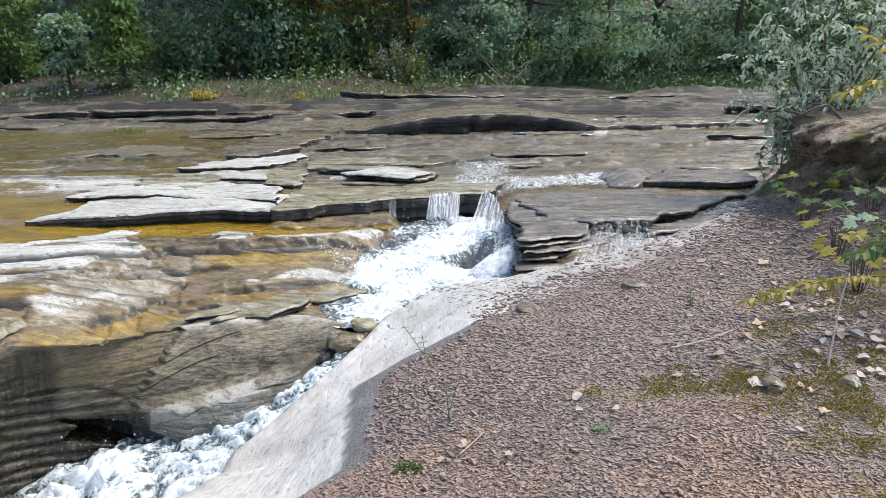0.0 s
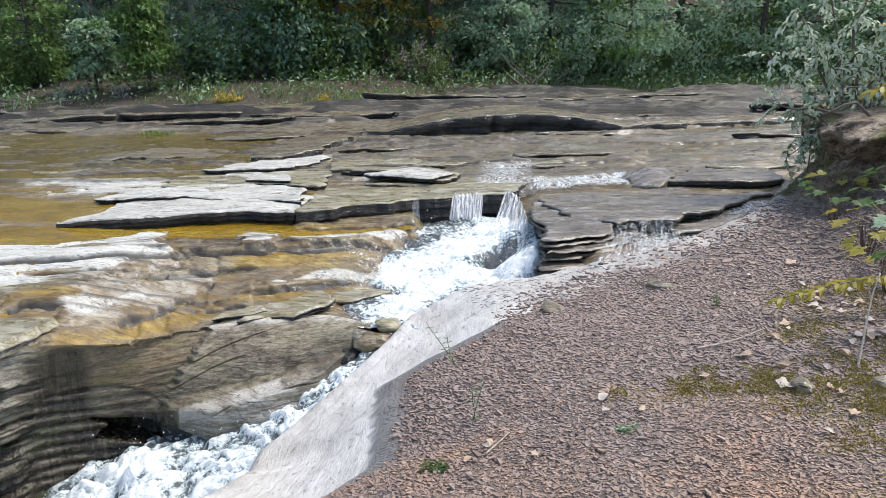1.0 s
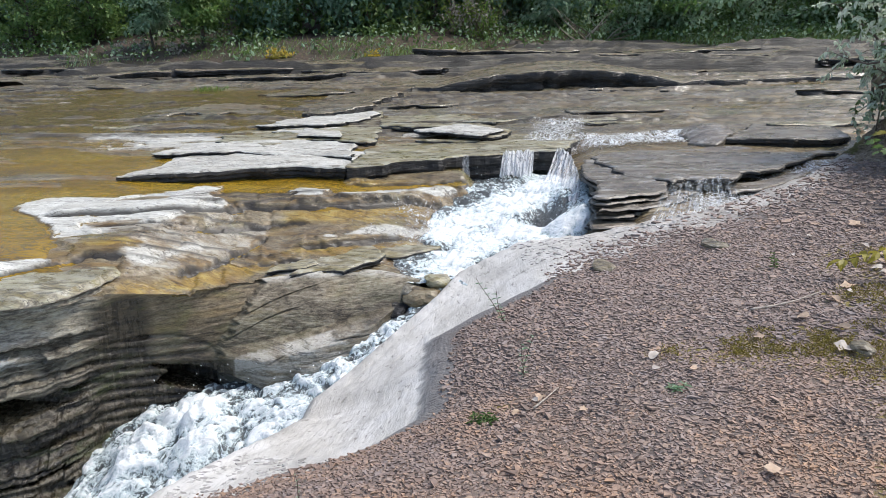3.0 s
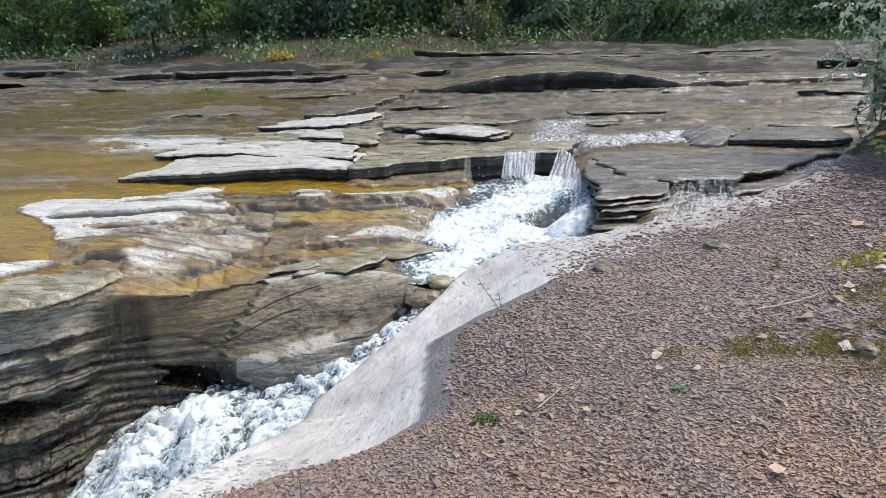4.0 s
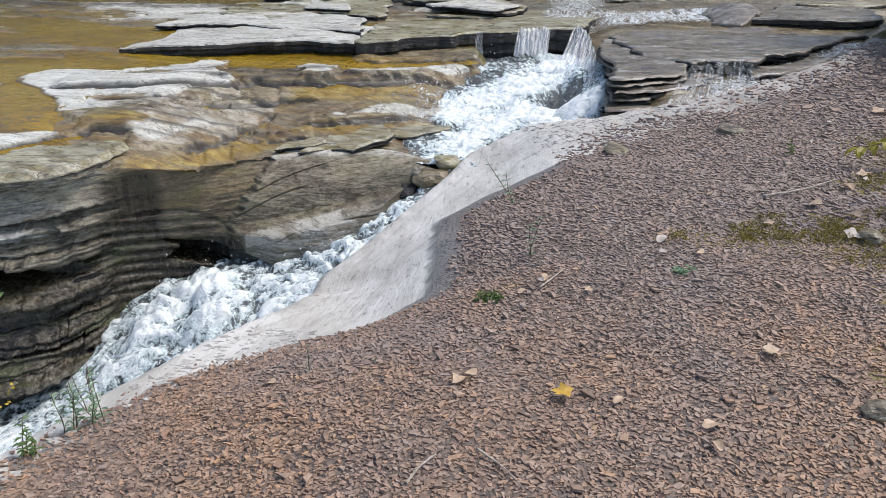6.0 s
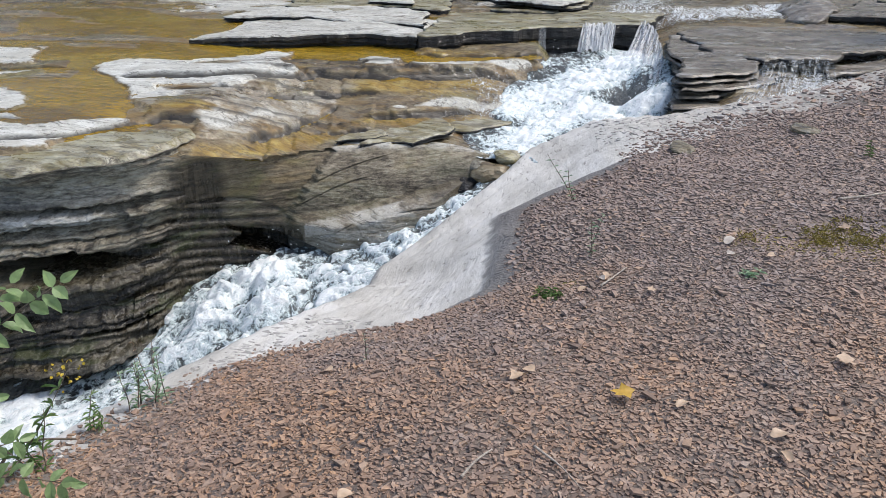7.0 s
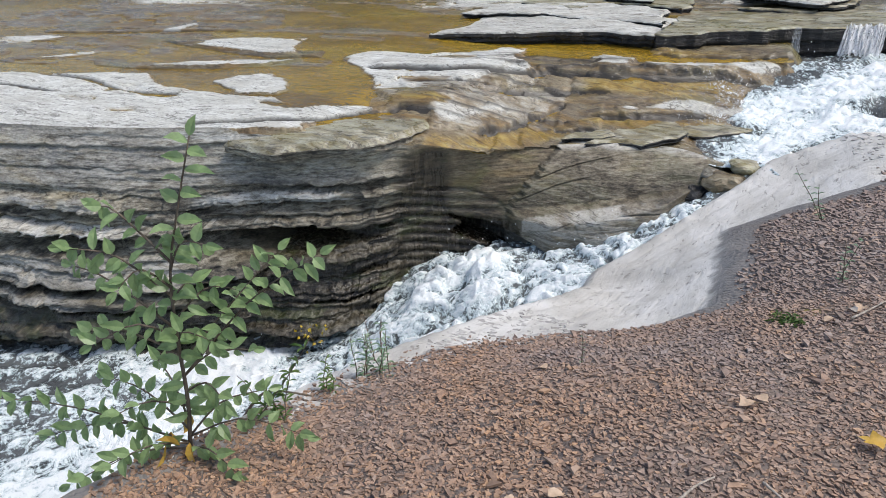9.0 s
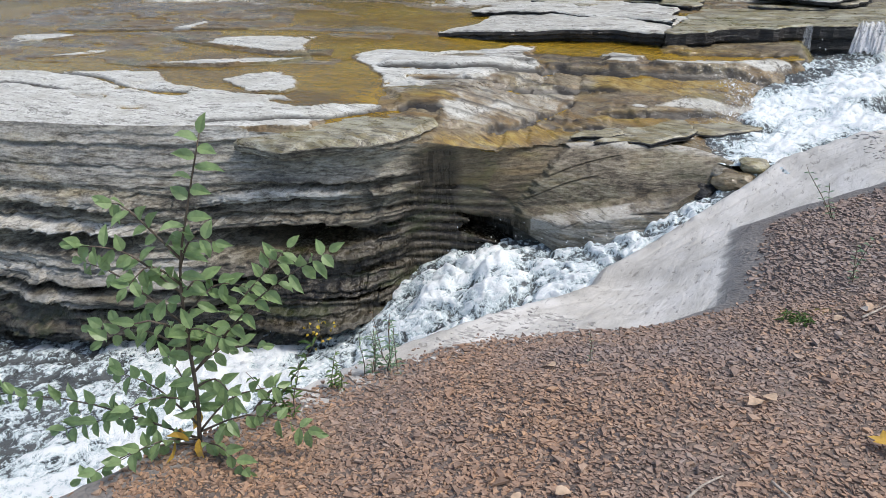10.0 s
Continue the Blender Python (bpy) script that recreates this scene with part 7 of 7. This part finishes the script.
# ---- moss ----
def moss_cushions():
    spots = [(0.96, 3.3, 0.3, 0.09), (1.37, 3.44, 0.3, 0.12), (1.78, 3.42, 0.35, 0.17), (1.98, 3.05, 0.3, 0.2), (1.62, 2.78, 0.22, 0.09), (1.9, 3.9, 0.22, 0.15), (2.35, 4.4, 0.4, 0.3), (2.2, 2.65, 0.3, 0.2), (1.2, 3.32, 0.4, 0.12), (1.6, 3.2, 0.35, 0.2), (2.15, 3.35, 0.35, 0.25), (1.85, 2.95, 0.3, 0.16), (2.1, 3.7, 0.3, 0.14), (1.5, 2.25, 0.25, 0.2)]
    for cx, cy, a, b in spots:
        n = int(3000 * a * b) + 40
        r, q = np.sqrt(rng.random(n)), rng.uniform(0, 6.283, n)
        x, y = cx + a * r * np.cos(q), cy + b * r * np.sin(q)
        ok = fbm(x * 7, y * 7, 401) > -0.05
        x, y = x[ok], y[ok]
        hump = 0.02 * sstep(-0.2, 0.5, fbm(x * 7, y * 7, 401))
        z = bank_height(x, y)[0] + hump
        m = len(x)
        at = np.repeat(np.column_stack([x, y, z]), 12, 0) + rng.normal(0, 0.012, (m * 12, 3)) * (1, 1, 0.4)
        way = rng.normal(0, 0.7, at.shape) + np.array((0, 0, 0.8))
        me = leaf_cloud("moss", at, way, rng.normal(0, 1, at.shape), rng.uniform(0.006, 0.012, len(at)), np.zeros(len(at), int), [MOSS])
        tagged(new("moss", me), "olive-brown moss cushion on the shale bank", "moss", "moss patches", "stuff")


moss_cushions()


# ---- root mound ----
def root_mound():
    ob = empty("root_mound", (4.25, 7.0, 0.1), "eroded dark earth mound with exposed roots at the bank", "earth mound")
    nu, nv = 260, 90
    u, v = np.meshgrid(np.linspace(0, 2 * math.pi, nu), np.linspace(0, 1, nv))
    prof = np.interp(v, [0, 0.25, 0.6, 0.78, 0.9, 1.0], [1.25, 0.92, 0.84, 1.06, 0.88, 0.0])
    ht = np.interp(v, [0, 0.25, 0.6, 0.78, 0.9, 1.0], [-0.15, 0.18, 0.55, 0.78, 0.9, 0.93])
    wob = 1 + 0.3 * fbm(3 + np.cos(u) * 2, 3 + np.sin(u) * 2 + v * 2, 411) + 0.2 * fbm(np.cos(u) * 6 + 9, np.sin(u) * 6 + v * 5, 413) + 0.1 * fbm(np.cos(u) * 18, np.sin(u) * 18 + v * 16, 415)
    x, y = np.cos(u) * prof * wob * 0.92, np.sin(u) * prof * wob * 1.3
    z = ht + 0.06 * fbm(x * 3, y * 3, 417) * (v > 0.6)
    part("earth", mesh_of("earth", np.stack([x, y, z], -1).reshape(-1, 3), grid_faces(nu, nv), SOIL, True), ob, "crumbling dark root-bound soil")
    for k in range(16):
        a = math.pi * (0.75 + 0.95 * k / 16)
        start = np.array((math.cos(a) * 0.55, math.sin(a) * 0.8, 0.86))
        pts = [start]
        way = np.array((math.cos(a), math.sin(a), 0.25))
        for j in range(7):
            way = way + rng.normal(0, 0.28, 3) + np.array((0, 0, -0.22))
            way /= np.linalg.norm(way)
            p = pts[-1] + way * 0.12
            rr = math.hypot(p[0] / 0.98, p[1] / 1.36)
            if p[2] < 0.84:
                p[:2] *= 0.97 / rr
            pts.append(p)
        r0 = rng.uniform(0.008, 0.026)
        v_, f_ = tube(pts, np.linspace(r0, 0.006, len(pts)), 7)
        part("root", mesh_of("root", v_, f_, TWIG, True), ob, "weathered grey exposed root")
    return ob


root_mound()


# ---- silvery shrub on the mound ----
def willow():
    ob = empty("willow_shrub", (3.72, 7.35, 0.72), "silvery green willow shrub leaning over the stream from the mound", "shrub")
    limbs, at, way = [], [], []
    ends = [(-0.75, 0.3, 0.85), (-0.55, 0.1, 1.25), (-0.25, 0.2, 1.55), (0.1, 0.0, 1.7), (0.45, -0.1, 1.6), (0.8, -0.2, 1.35), (-0.7, 0.0, 0.35), (-0.6, -0.1, -0.15), (0.7, -0.1, 0.9), (0.3, 0.2, 1.1), (-0.35, 0.0, 0.9), (1.1, 0.0, 1.0), (0.9, 0.1, 1.7), (0.0, -0.1, 0.7)]
    for e in ends:
        e = np.array(e)
        mid = e * 0.5 + np.array((0, 0, 0.12)) + rng.normal(0, 0.05, 3)
        st = np.array([(0, 0, -0.1), e * 0.2 + (0, 0, 0.05), mid, e * 0.78 + (0, 0, 0.06), e])
        limbs.append((st, [0.02, 0.016, 0.011, 0.007, 0.003], 6))
        for _ in range(19):
            s = rng.uniform(0.8, 4) - 1e-6
            j = int(s)
            root = st[j] + (st[j + 1] - st[j]) * (s - j)
            tw = wander(root, rng.normal(0, 0.7, 3) + np.array((0, 0, 0.15)), rng.uniform(0.16, 0.36), 4, 0.25, -0.12)
            limbs.append((tw, [0.004, 0.0035, 0.003, 0.002, 0.0015], 4))
            for q in range(15):
                w = rng.uniform(0.1, 3.99)
                i = int(w)
                at.append(tw[i] + (tw[i + 1] - tw[i]) * (w - i))
                way.append(tw[i + 1] - tw[i] + rng.normal(0, 0.06, 3) + np.array((0, 0, -0.05)))
    lv = Leaves()
    for a, w in zip(at, way):
        lv.add(a, w, rng.normal(0, 0.5, 3) + np.array((0, -0.3, 1)), rng.uniform(0.045, 0.08), rng.uniform(0.022, 0.036), 0 if rng.random() < 0.88 else 1)
    part("stem", join_tubes("stem", limbs, TWIG), ob)
    tagged(part("foliage", lv.mesh("foliage", [LEAF_SILVER, LEAF_GREEN]), ob), kind="stuff")


willow()


# ---- maple seedlings and leafy sprays at the mound's foot ----
def maple_leaf(me_v, me_f, at, way, up, size):
    way = np.array(way, float) / np.linalg.norm(way)
    across = np.cross(way, up)
    across /= np.linalg.norm(across) + 1e-9
    nrm = np.cross(across, way)
    b = len(me_v)
    me_v.append(np.array(at) + way * size * 0.3)
    out = [(0.0, 0.05), (-0.02, 0.3), (0.25, 0.6), (0.38, 0.3), (0.62, 0.52), (0.66, 0.2), (1.0, 0.0), (0.66, -0.2), (0.62, -0.52), (0.38, -0.3), (0.25, -0.6), (-0.02, -0.3), (0.0, -0.05)]
    for u, w in out:
        me_v.append(np.array(at) + way * u * size + across * w * size + nrm * size * (0.1 * abs(w) - 0.15 * u * u))
    for k in range(len(out) - 1):
        me_f.append((b, b + 1 + k, b + 2 + k))


def seedling(x, y, z, size, count, mat, label, leaf, spread):
    ob = empty("maple_seedling", (x, y, z), label, "seedling", "maple seedlings")
    for k in range(count):
        a = k * 2.4 + rng.uniform(-0.3, 0.3)
        h = size * rng.uniform(0.5, 1.0)
        end = np.array((math.cos(a) * spread * rng.uniform(0.4, 1), math.sin(a) * spread * rng.uniform(0.4, 1), h))
        part("stem", join_tubes("stem", [([(0, 0, -0.25), (end[0] * 0.3, end[1] * 0.3, h * 0.7), end], [0.004, 0.003, 0.0015], 4)], TWIG), ob)
        v, f = [], []
        maple_leaf(v, f, end, (math.cos(a), math.sin(a), -0.25), (rng.normal(0, 0.25), rng.normal(0, 0.25), 1), leaf * rng.uniform(0.7, 1.2))
        part("leaf", mesh_of("leaf", np.array(v), f, mat), ob)


for x, y, z, mat, label in [(3.0, 6.0, 0.3, LEAF_GREEN, "green"), (2.85, 5.2, 0.25, LEAF_YELLOW, "yellow-green"), (2.62, 4.5, 0.22, LEAF_YELLOW, "yellow-green"), (3.3, 5.6, 0.45, LEAF_GREEN, "green"), (3.0, 4.5, 0.25, LEAF_GREEN, "green"),
                            (3.4, 7.05, 0.3, LEAF_OLIVE, "pale green"), (3.3, 6.4, 0.35, LEAF_YELLOW, "yellow-green"), (3.1, 5.0, 0.3, LEAF_OLIVE, "pale green")]:
    seedling(x, y, z, 0.24, 16, mat, label + " maple seedling at the foot of the mound", 0.1, 0.34)


def spray(name, points, mat, label, leaf, step, category, group, droop=-0.25, pair=True):
    """A leafy twig: leaves in two ranks along a curved stem."""
    ob = empty(name, points[0], label, category, group)
    p = smooth_line([np.array(q) - np.array(points[0]) for q in points], 40)
    lv = Leaves()
    run = np.concatenate([[0], np.cumsum(np.linalg.norm(np.diff(p, axis=0), axis=1))])
    d, k = run[-1] * 0.12, 0
    while d < run[-1]:
        i = min(38, int(np.searchsorted(run, d)))
        t = p[i + 1] - p[i - 1] if i else p[1] - p[0]
        t /= np.linalg.norm(t)
        out = np.cross(t, (0, 0, 1))
        out /= np.linalg.norm(out) + 1e-9
        for sgn in ((1, -1) if pair else ((1,) if k % 2 else (-1,))):
            lv.add(p[i], t * rng.uniform(0.4, 0.9) + out * sgn + np.array((0, 0, droop + rng.normal(0, 0.2))), np.array((0, 0, 1)) + rng.normal(0, 0.35, 3), leaf * rng.uniform(0.7, 1.15), leaf * rng.uniform(0.42, 0.58), 0, 0.3)
        d += step * rng.uniform(0.7, 1.3)
        k += 1
    lv.add(p[-1], p[-1] - p[-3], (0, 0, 1), leaf, leaf * 0.5)
    v, f = tube(p[::3], np.linspace(0.005, 0.0018, len(p[::3])), 5)
    part("stem", mesh_of("stem", v, f, TWIG, True), ob)
    lv.parts("leaf", [mat], ob)
    return ob


spray("leafy_branch", [(2.8, 3.75, 0.45), (2.5, 3.72, 1.0), (2.25, 3.7, 1.5), (1.98, 3.65, 1.68)], LEAF_YELLOW, "arching twig with yellow-green autumn leaves", 0.085, 0.07, "branch", "leafy branches")
spray("leafy_branch", [(2.8, 3.9, 0.4), (2.5, 3.85, 1.1), (2.25, 3.8, 1.45), (1.98, 3.78, 1.4)], LEAF_YELLOW, "arching twig with yellow-green autumn leaves", 0.085, 0.07, "branch", "leafy branches")
spray("leafy_branch", [(2.75, 4.2, 0.3), (2.4, 4.12, 0.34), (2.1, 4.1, 0.3), (1.8, 4.15, 0.2)], LEAF_YELLOW, "low leafy twig reaching over the shale", 0.09, 0.06, "branch", "leafy branches")
spray("leafy_branch", [(3.0, 4.3, 0.2), (2.7, 4.0, 0.5), (2.45, 3.9, 0.62), (2.2, 3.85, 0.55)], LEAF_GREEN, "low green leafy twig over the litter", 0.09, 0.055, "branch", "leafy branches")


# ---- sapling at the rim ----
RIGHT, AWAY = np.array((0.875, 0.483, 0.0)), np.array((-0.483, 0.875, 0.0))


def sapling():
    base = np.array((-1.86, 1.3, -0.12))
    ob = empty("sapling", base, "green leafy sapling growing at the rim above the chute", "sapling")
    stem = smooth_line([(0, 0, 0), tuple(RIGHT * 0.04 + (0, 0, 0.22)), tuple(RIGHT * 0.06 + (0, 0, 0.45)), tuple(RIGHT * 0.09 + (0, 0, 0.68)), tuple(RIGHT * 0.16 + (0, 0, 0.89)), tuple(RIGHT * 0.24 + (0, 0, 1.1))], 40)
    limbs = [(stem[::3], np.linspace(0.008, 0.002, len(stem[::3])), 7)]
    lv = Leaves()

    def leafed(p, n0, step, size):
        run = np.concatenate([[0], np.cumsum(np.linalg.norm(np.diff(p, axis=0), axis=1))])
        d, k = run[-1] * n0, 0
        while d <= run[-1]:
            i = int(np.clip(np.searchsorted(run, d), 1, len(p) - 2))
            t = p[i + 1] - p[i - 1]
            t /= np.linalg.norm(t)
            out = np.cross(t, AWAY)
            out /= np.linalg.norm(out) + 1e-9
            way = t * rng.uniform(0.2, 0.8) + out * (1 if k % 2 else -1) + AWAY * rng.normal(-0.2, 0.5) + np.array((0, 0, -0.2))
            lv.add(p[i], way, np.array((0, 0, 0.9)) - AWAY * 0.6 + rng.normal(0, 0.3, 3), size * rng.uniform(0.7, 1.15), size * rng.uniform(0.48, 0.6), 0, 0.2)
            d += step * rng.uniform(0.75, 1.25)
            k += 1
        lv.add(p[-1], p[-1] - p[-2], -AWAY + (0, 0, 0.5), size * 0.8, size * 0.42)

    leafed(stem, 0.12, 0.034, 0.072)
    # height on the stem, then reach to the right, away and up
    for h, dr, da, du in [(0.07, -0.5, 0.05, 0.02), (0.05, -0.36, -0.12, -0.02), (0.06, -0.72, 0.1, 0.16), (0.1, 0.4, -0.05, 0.02), (0.08, 0.26, 0.1, 0.1), (0.12, -0.28, 0.1, 0.16), (0.3, 0.2, 0.1, 0.02), (0.3, 0.5, -0.04, 0.43), (0.35, 0.34, 0.1, 0.32),
                          (0.38, -0.28, 0.0, 0.1), (0.46, -0.3, 0.08, 0.2), (0.55, -0.24, -0.05, 0.2), (0.48, 0.18, 0.1, 0.04), (0.62, 0.14, -0.05, 0.1), (0.66, -0.2, 0.06, 0.16), (0.2, -0.2, -0.1, 0.05), (0.24, 0.15, -0.08, 0.0), (0.15, -0.15, 0.2, 0.12), (0.42, -0.22, -0.08, 0.04), (0.36, 0.16, -0.1, 0.1), (0.52, 0.1, 0.08, 0.02), (0.58, -0.12, -0.08, 0.04), (0.05, 0.2, -0.14, 0.0), (0.06, -0.2, -0.16, 0.06)]:
        i = int(h * 39)
        root = stem[i]
        end = root + RIGHT * dr + AWAY * da + np.array((0, 0, du))
        mid = (root + end) / 2 + np.array((0, 0, 0.05)) + rng.normal(0, 0.015, 3)
        br = smooth_line([root, mid, end], 14)
        limbs.append((br[::2], np.linspace(0.0045, 0.0015, len(br[::2])), 5))
        leafed(br, 0.16, 0.025, 0.064)
    for k, limb in enumerate(limbs):
        part("branch" if k else "stem", join_tubes("branch", [limb], TWIG), ob)
    lv.parts("leaf", [LEAF_SAPLING], ob)
    brown = Leaves()
    for k in range(5):
        brown.add((rng.normal(0, 0.04), rng.normal(0, 0.04), 0.06 + rng.uniform(0, 0.08)), rng.normal(0, 1, 3) + np.array((0, 0, -0.6)), rng.normal(0, 1, 3), 0.075, 0.04)
    brown.parts("withered_leaf", [LITTER_GOLD], ob)


sapling()


def weed(x, y, height, mats, label, name="weed", n=3, leaf=0.05, flower=None, z=None):
    place = on_bank(x, y) if z is None else (x, y, z)
    ob = empty(name, place, label, "weed", "rim weeds")
    limbs, lv, fl = [], Leaves(), Leaves()
    for k in range(n):
        st = wander((rng.normal(0, 0.02), rng.normal(0, 0.02), -0.03), (rng.normal(0, 0.2), rng.normal(0, 0.2), 1), height * rng.uniform(0.7, 1.1), 8, 0.07)
        limbs.append((st, np.linspace(0.003, 0.0012, 9), 4))
        for j in range(1, 8):
            for q in range(3):
                a = rng.uniform(0, 6.28)
                lv.add(st[j], (math.cos(a), math.sin(a), 0.5), (0, 0, 1), leaf * rng.uniform(0.6, 1.2), leaf * 0.22, 0)
        if flower:
            for q in range(26):
                fl.add(st[-1] + rng.normal(0, 0.022, 3), rng.normal(0, 1, 3), rng.normal(0, 1, 3), 0.012, 0.009)
    part("stem", join_tubes("stem", limbs, TWIG), ob)
    tagged(part("foliage", lv.mesh("foliage", mats), ob), kind="stuff")
    if flower:
        tagged(part("flower_head", fl.mesh("flower_head", [flower]), ob, "small yellow flower spray"), kind="stuff")


weed(-1.6, 2.08, 0.26, [LEAF_OLIVE], "pale green narrow-leaved weed at the rim", n=4, leaf=0.034)
weed(-1.66, 2.02, 0.2, [LEAF_OLIVE], "pale green narrow-leaved weed at the rim", n=4, leaf=0.03)
weed(-1.7, 1.86, 0.16, [LEAF_MAPLE], "small green weed on the rim", n=3, leaf=0.032)
weed(-1.74, 1.62, 0.3, [LEAF_MAPLE], "green narrow-leaved weed beside the sapling", n=3, leaf=0.04)
weed(-1.72, 2.2, 0.34, [LITTER], "thin reddish dry stalk at the rim", "dry_stalk", 2, 0.012)
weed(-1.78, 1.5, 0.42, [LEAF_GREEN], "goldenrod with a yellow flower spray beside the sapling", "goldenrod", 1, 0.05, FLOWER)
weed(-0.83, 2.33, 0.2, [LEAF_OLIVE], "thin dry grey stalk in the shale", "dry_stalk", 1, 0.014)
weed(-0.08, 4.1, 0.34, [LEAF_OLIVE], "spindly green weed in the shale", "spindly_weed", 2, 0.028)
weed(0.0, 3.18, 0.3, [LEAF_OLIVE], "spindly weed in the shale", "spindly_weed", 2, 0.025)
weed(0.66, 2.95, 0.05, [LEAF_OLIVE], "small green rosette weed in the shale", "rosette_weed", 4, 0.035)
weed(-0.15, 2.8, 0.05, [LEAF_GREEN], "dark green low tuft in the shale", "low_tuft", 10, 0.034)
weed(1.55, 4.4, 0.12, [LEAF_GREEN], "small weed in the shale", "rosette_weed", 2, 0.03)


def stick(points, radius, mat, label):
    p = smooth_line(points, 14)
    v, f = tube(p, np.linspace(radius, radius * 0.45, 14) * rng.uniform(0.85, 1.15, 14), 7)
    tagged(new("stick", mesh_of("stick", v, f, mat, True)), label, "stick", "fallen sticks")


stick([on_bank(1.88, 3.43, -0.01), (1.96, 3.55, 0.2), (2.06, 3.7, 0.36), (2.12, 3.76, 0.47)], 0.007, STICK, "bare pale stick standing in the leaf litter")
stick([on_bank(-0.14, 1.77, 0.016), on_bank(-0.06, 1.7, 0.02), on_bank(0.0, 1.63, 0.016)], 0.004, STICK, "thin dry twig lying on the shale")
stick([on_bank(-0.33, 1.62, 0.014), on_bank(-0.3, 1.68, 0.02), on_bank(-0.26, 1.74, 0.014)], 0.005, STICK, "short dry twig lying on the shale")
stick([on_bank(0.05, 2.82, 0.016), on_bank(0.1, 2.88, 0.02), on_bank(0.16, 2.98, 0.016)], 0.005, STICK, "short dry twig beside fallen leaves")
stick([on_bank(1.2, 3.75, 0.02), on_bank(1.4, 3.8, 0.03), on_bank(1.62, 3.95, 0.02)], 0.007, STICK, "thin dry twig lying on the shale")
stick([on_bank(-1.95, 1.62, 0.02), on_bank(-1.86, 1.68, 0.06), on_bank(-1.7, 1.75, 0.03)], 0.007, TWIG, "dark dead twig at the rim")


# ---- loose stones ----
def stone(x, y, size, flat, mat, label, z=None):
    bm = bmesh.new()
    bmesh.ops.create_icosphere(bm, subdivisions=3, radius=1.0)
    seed = Vector((x * 7, y * 5, size * 40))
    for v in bm.verts:
        k = 1 + 0.35 * noise.noise(v.co * 1.1 + seed) + 0.12 * noise.noise(v.co * 3.1 + seed)
        v.co = Vector((v.co.x * k * size, v.co.y * k * size * 0.75, v.co.z * k * size * flat))
    me = bpy.data.meshes.new("stone")
    bm.to_mesh(me)
    bm.free()
    me.materials.append(mat)
    ob = new("stone", me)
    ob.location = on_bank(x, y, size * flat * 0.45) if z is None else (x, y, z)
    ob.rotation_euler = (0.05, 0.08, x * 9)
    tagged(ob, label, "stone", "loose stones")


for x, y, sz, fl in [(0.56, 4.72, 0.1, 0.3), (1.33, 4.95, 0.09, 0.35), (1.1, 2.05, 0.055, 0.6), (1.55, 3.28, 0.07, 0.5), (1.9, 3.25, 0.06, 0.5)]:
    stone(x, y, sz, fl, GREY_ROCK if sz > 0.05 else DARK_ROCK, "flat grey stone lying on the shale bank" if fl < 0.5 else "small dark stone lying on the shale bank")


for x, y, z, sz, fl, mat in [(-0.72, 5.16, -0.47, 0.16, 0.55, SHELF_ROCK), (-0.9, 5.12, -0.56, 0.13, 0.6, DARK_ROCK), (-0.62, 5.28, -0.38, 0.12, 0.5, OLIVE_ROCK), (-0.84, 5.24, -0.44, 0.12, 0.5, CLIFF_ROCK)]:
    stone(x, y, sz, fl, mat, "wet rock lump wedged at the head of the chute", z)


# ---- leaf litter round the bare stick ----
for k in range(34):
    x, y = 2.15 + rng.normal(0, 0.25), 3.75 + rng.normal(0, 0.35)
    fallen_leaf(x, y, rng.uniform(0.06, 0.11), (LITTER_PALE, LITTER, LITTER_PALE)[k % 3], ("bleached pale fallen leaf in the litter", "curled russet-brown fallen leaf in the litter", "bleached pale fallen leaf in the litter")[k % 3], rng.uniform(0, 6.3), k % 4 == 0)
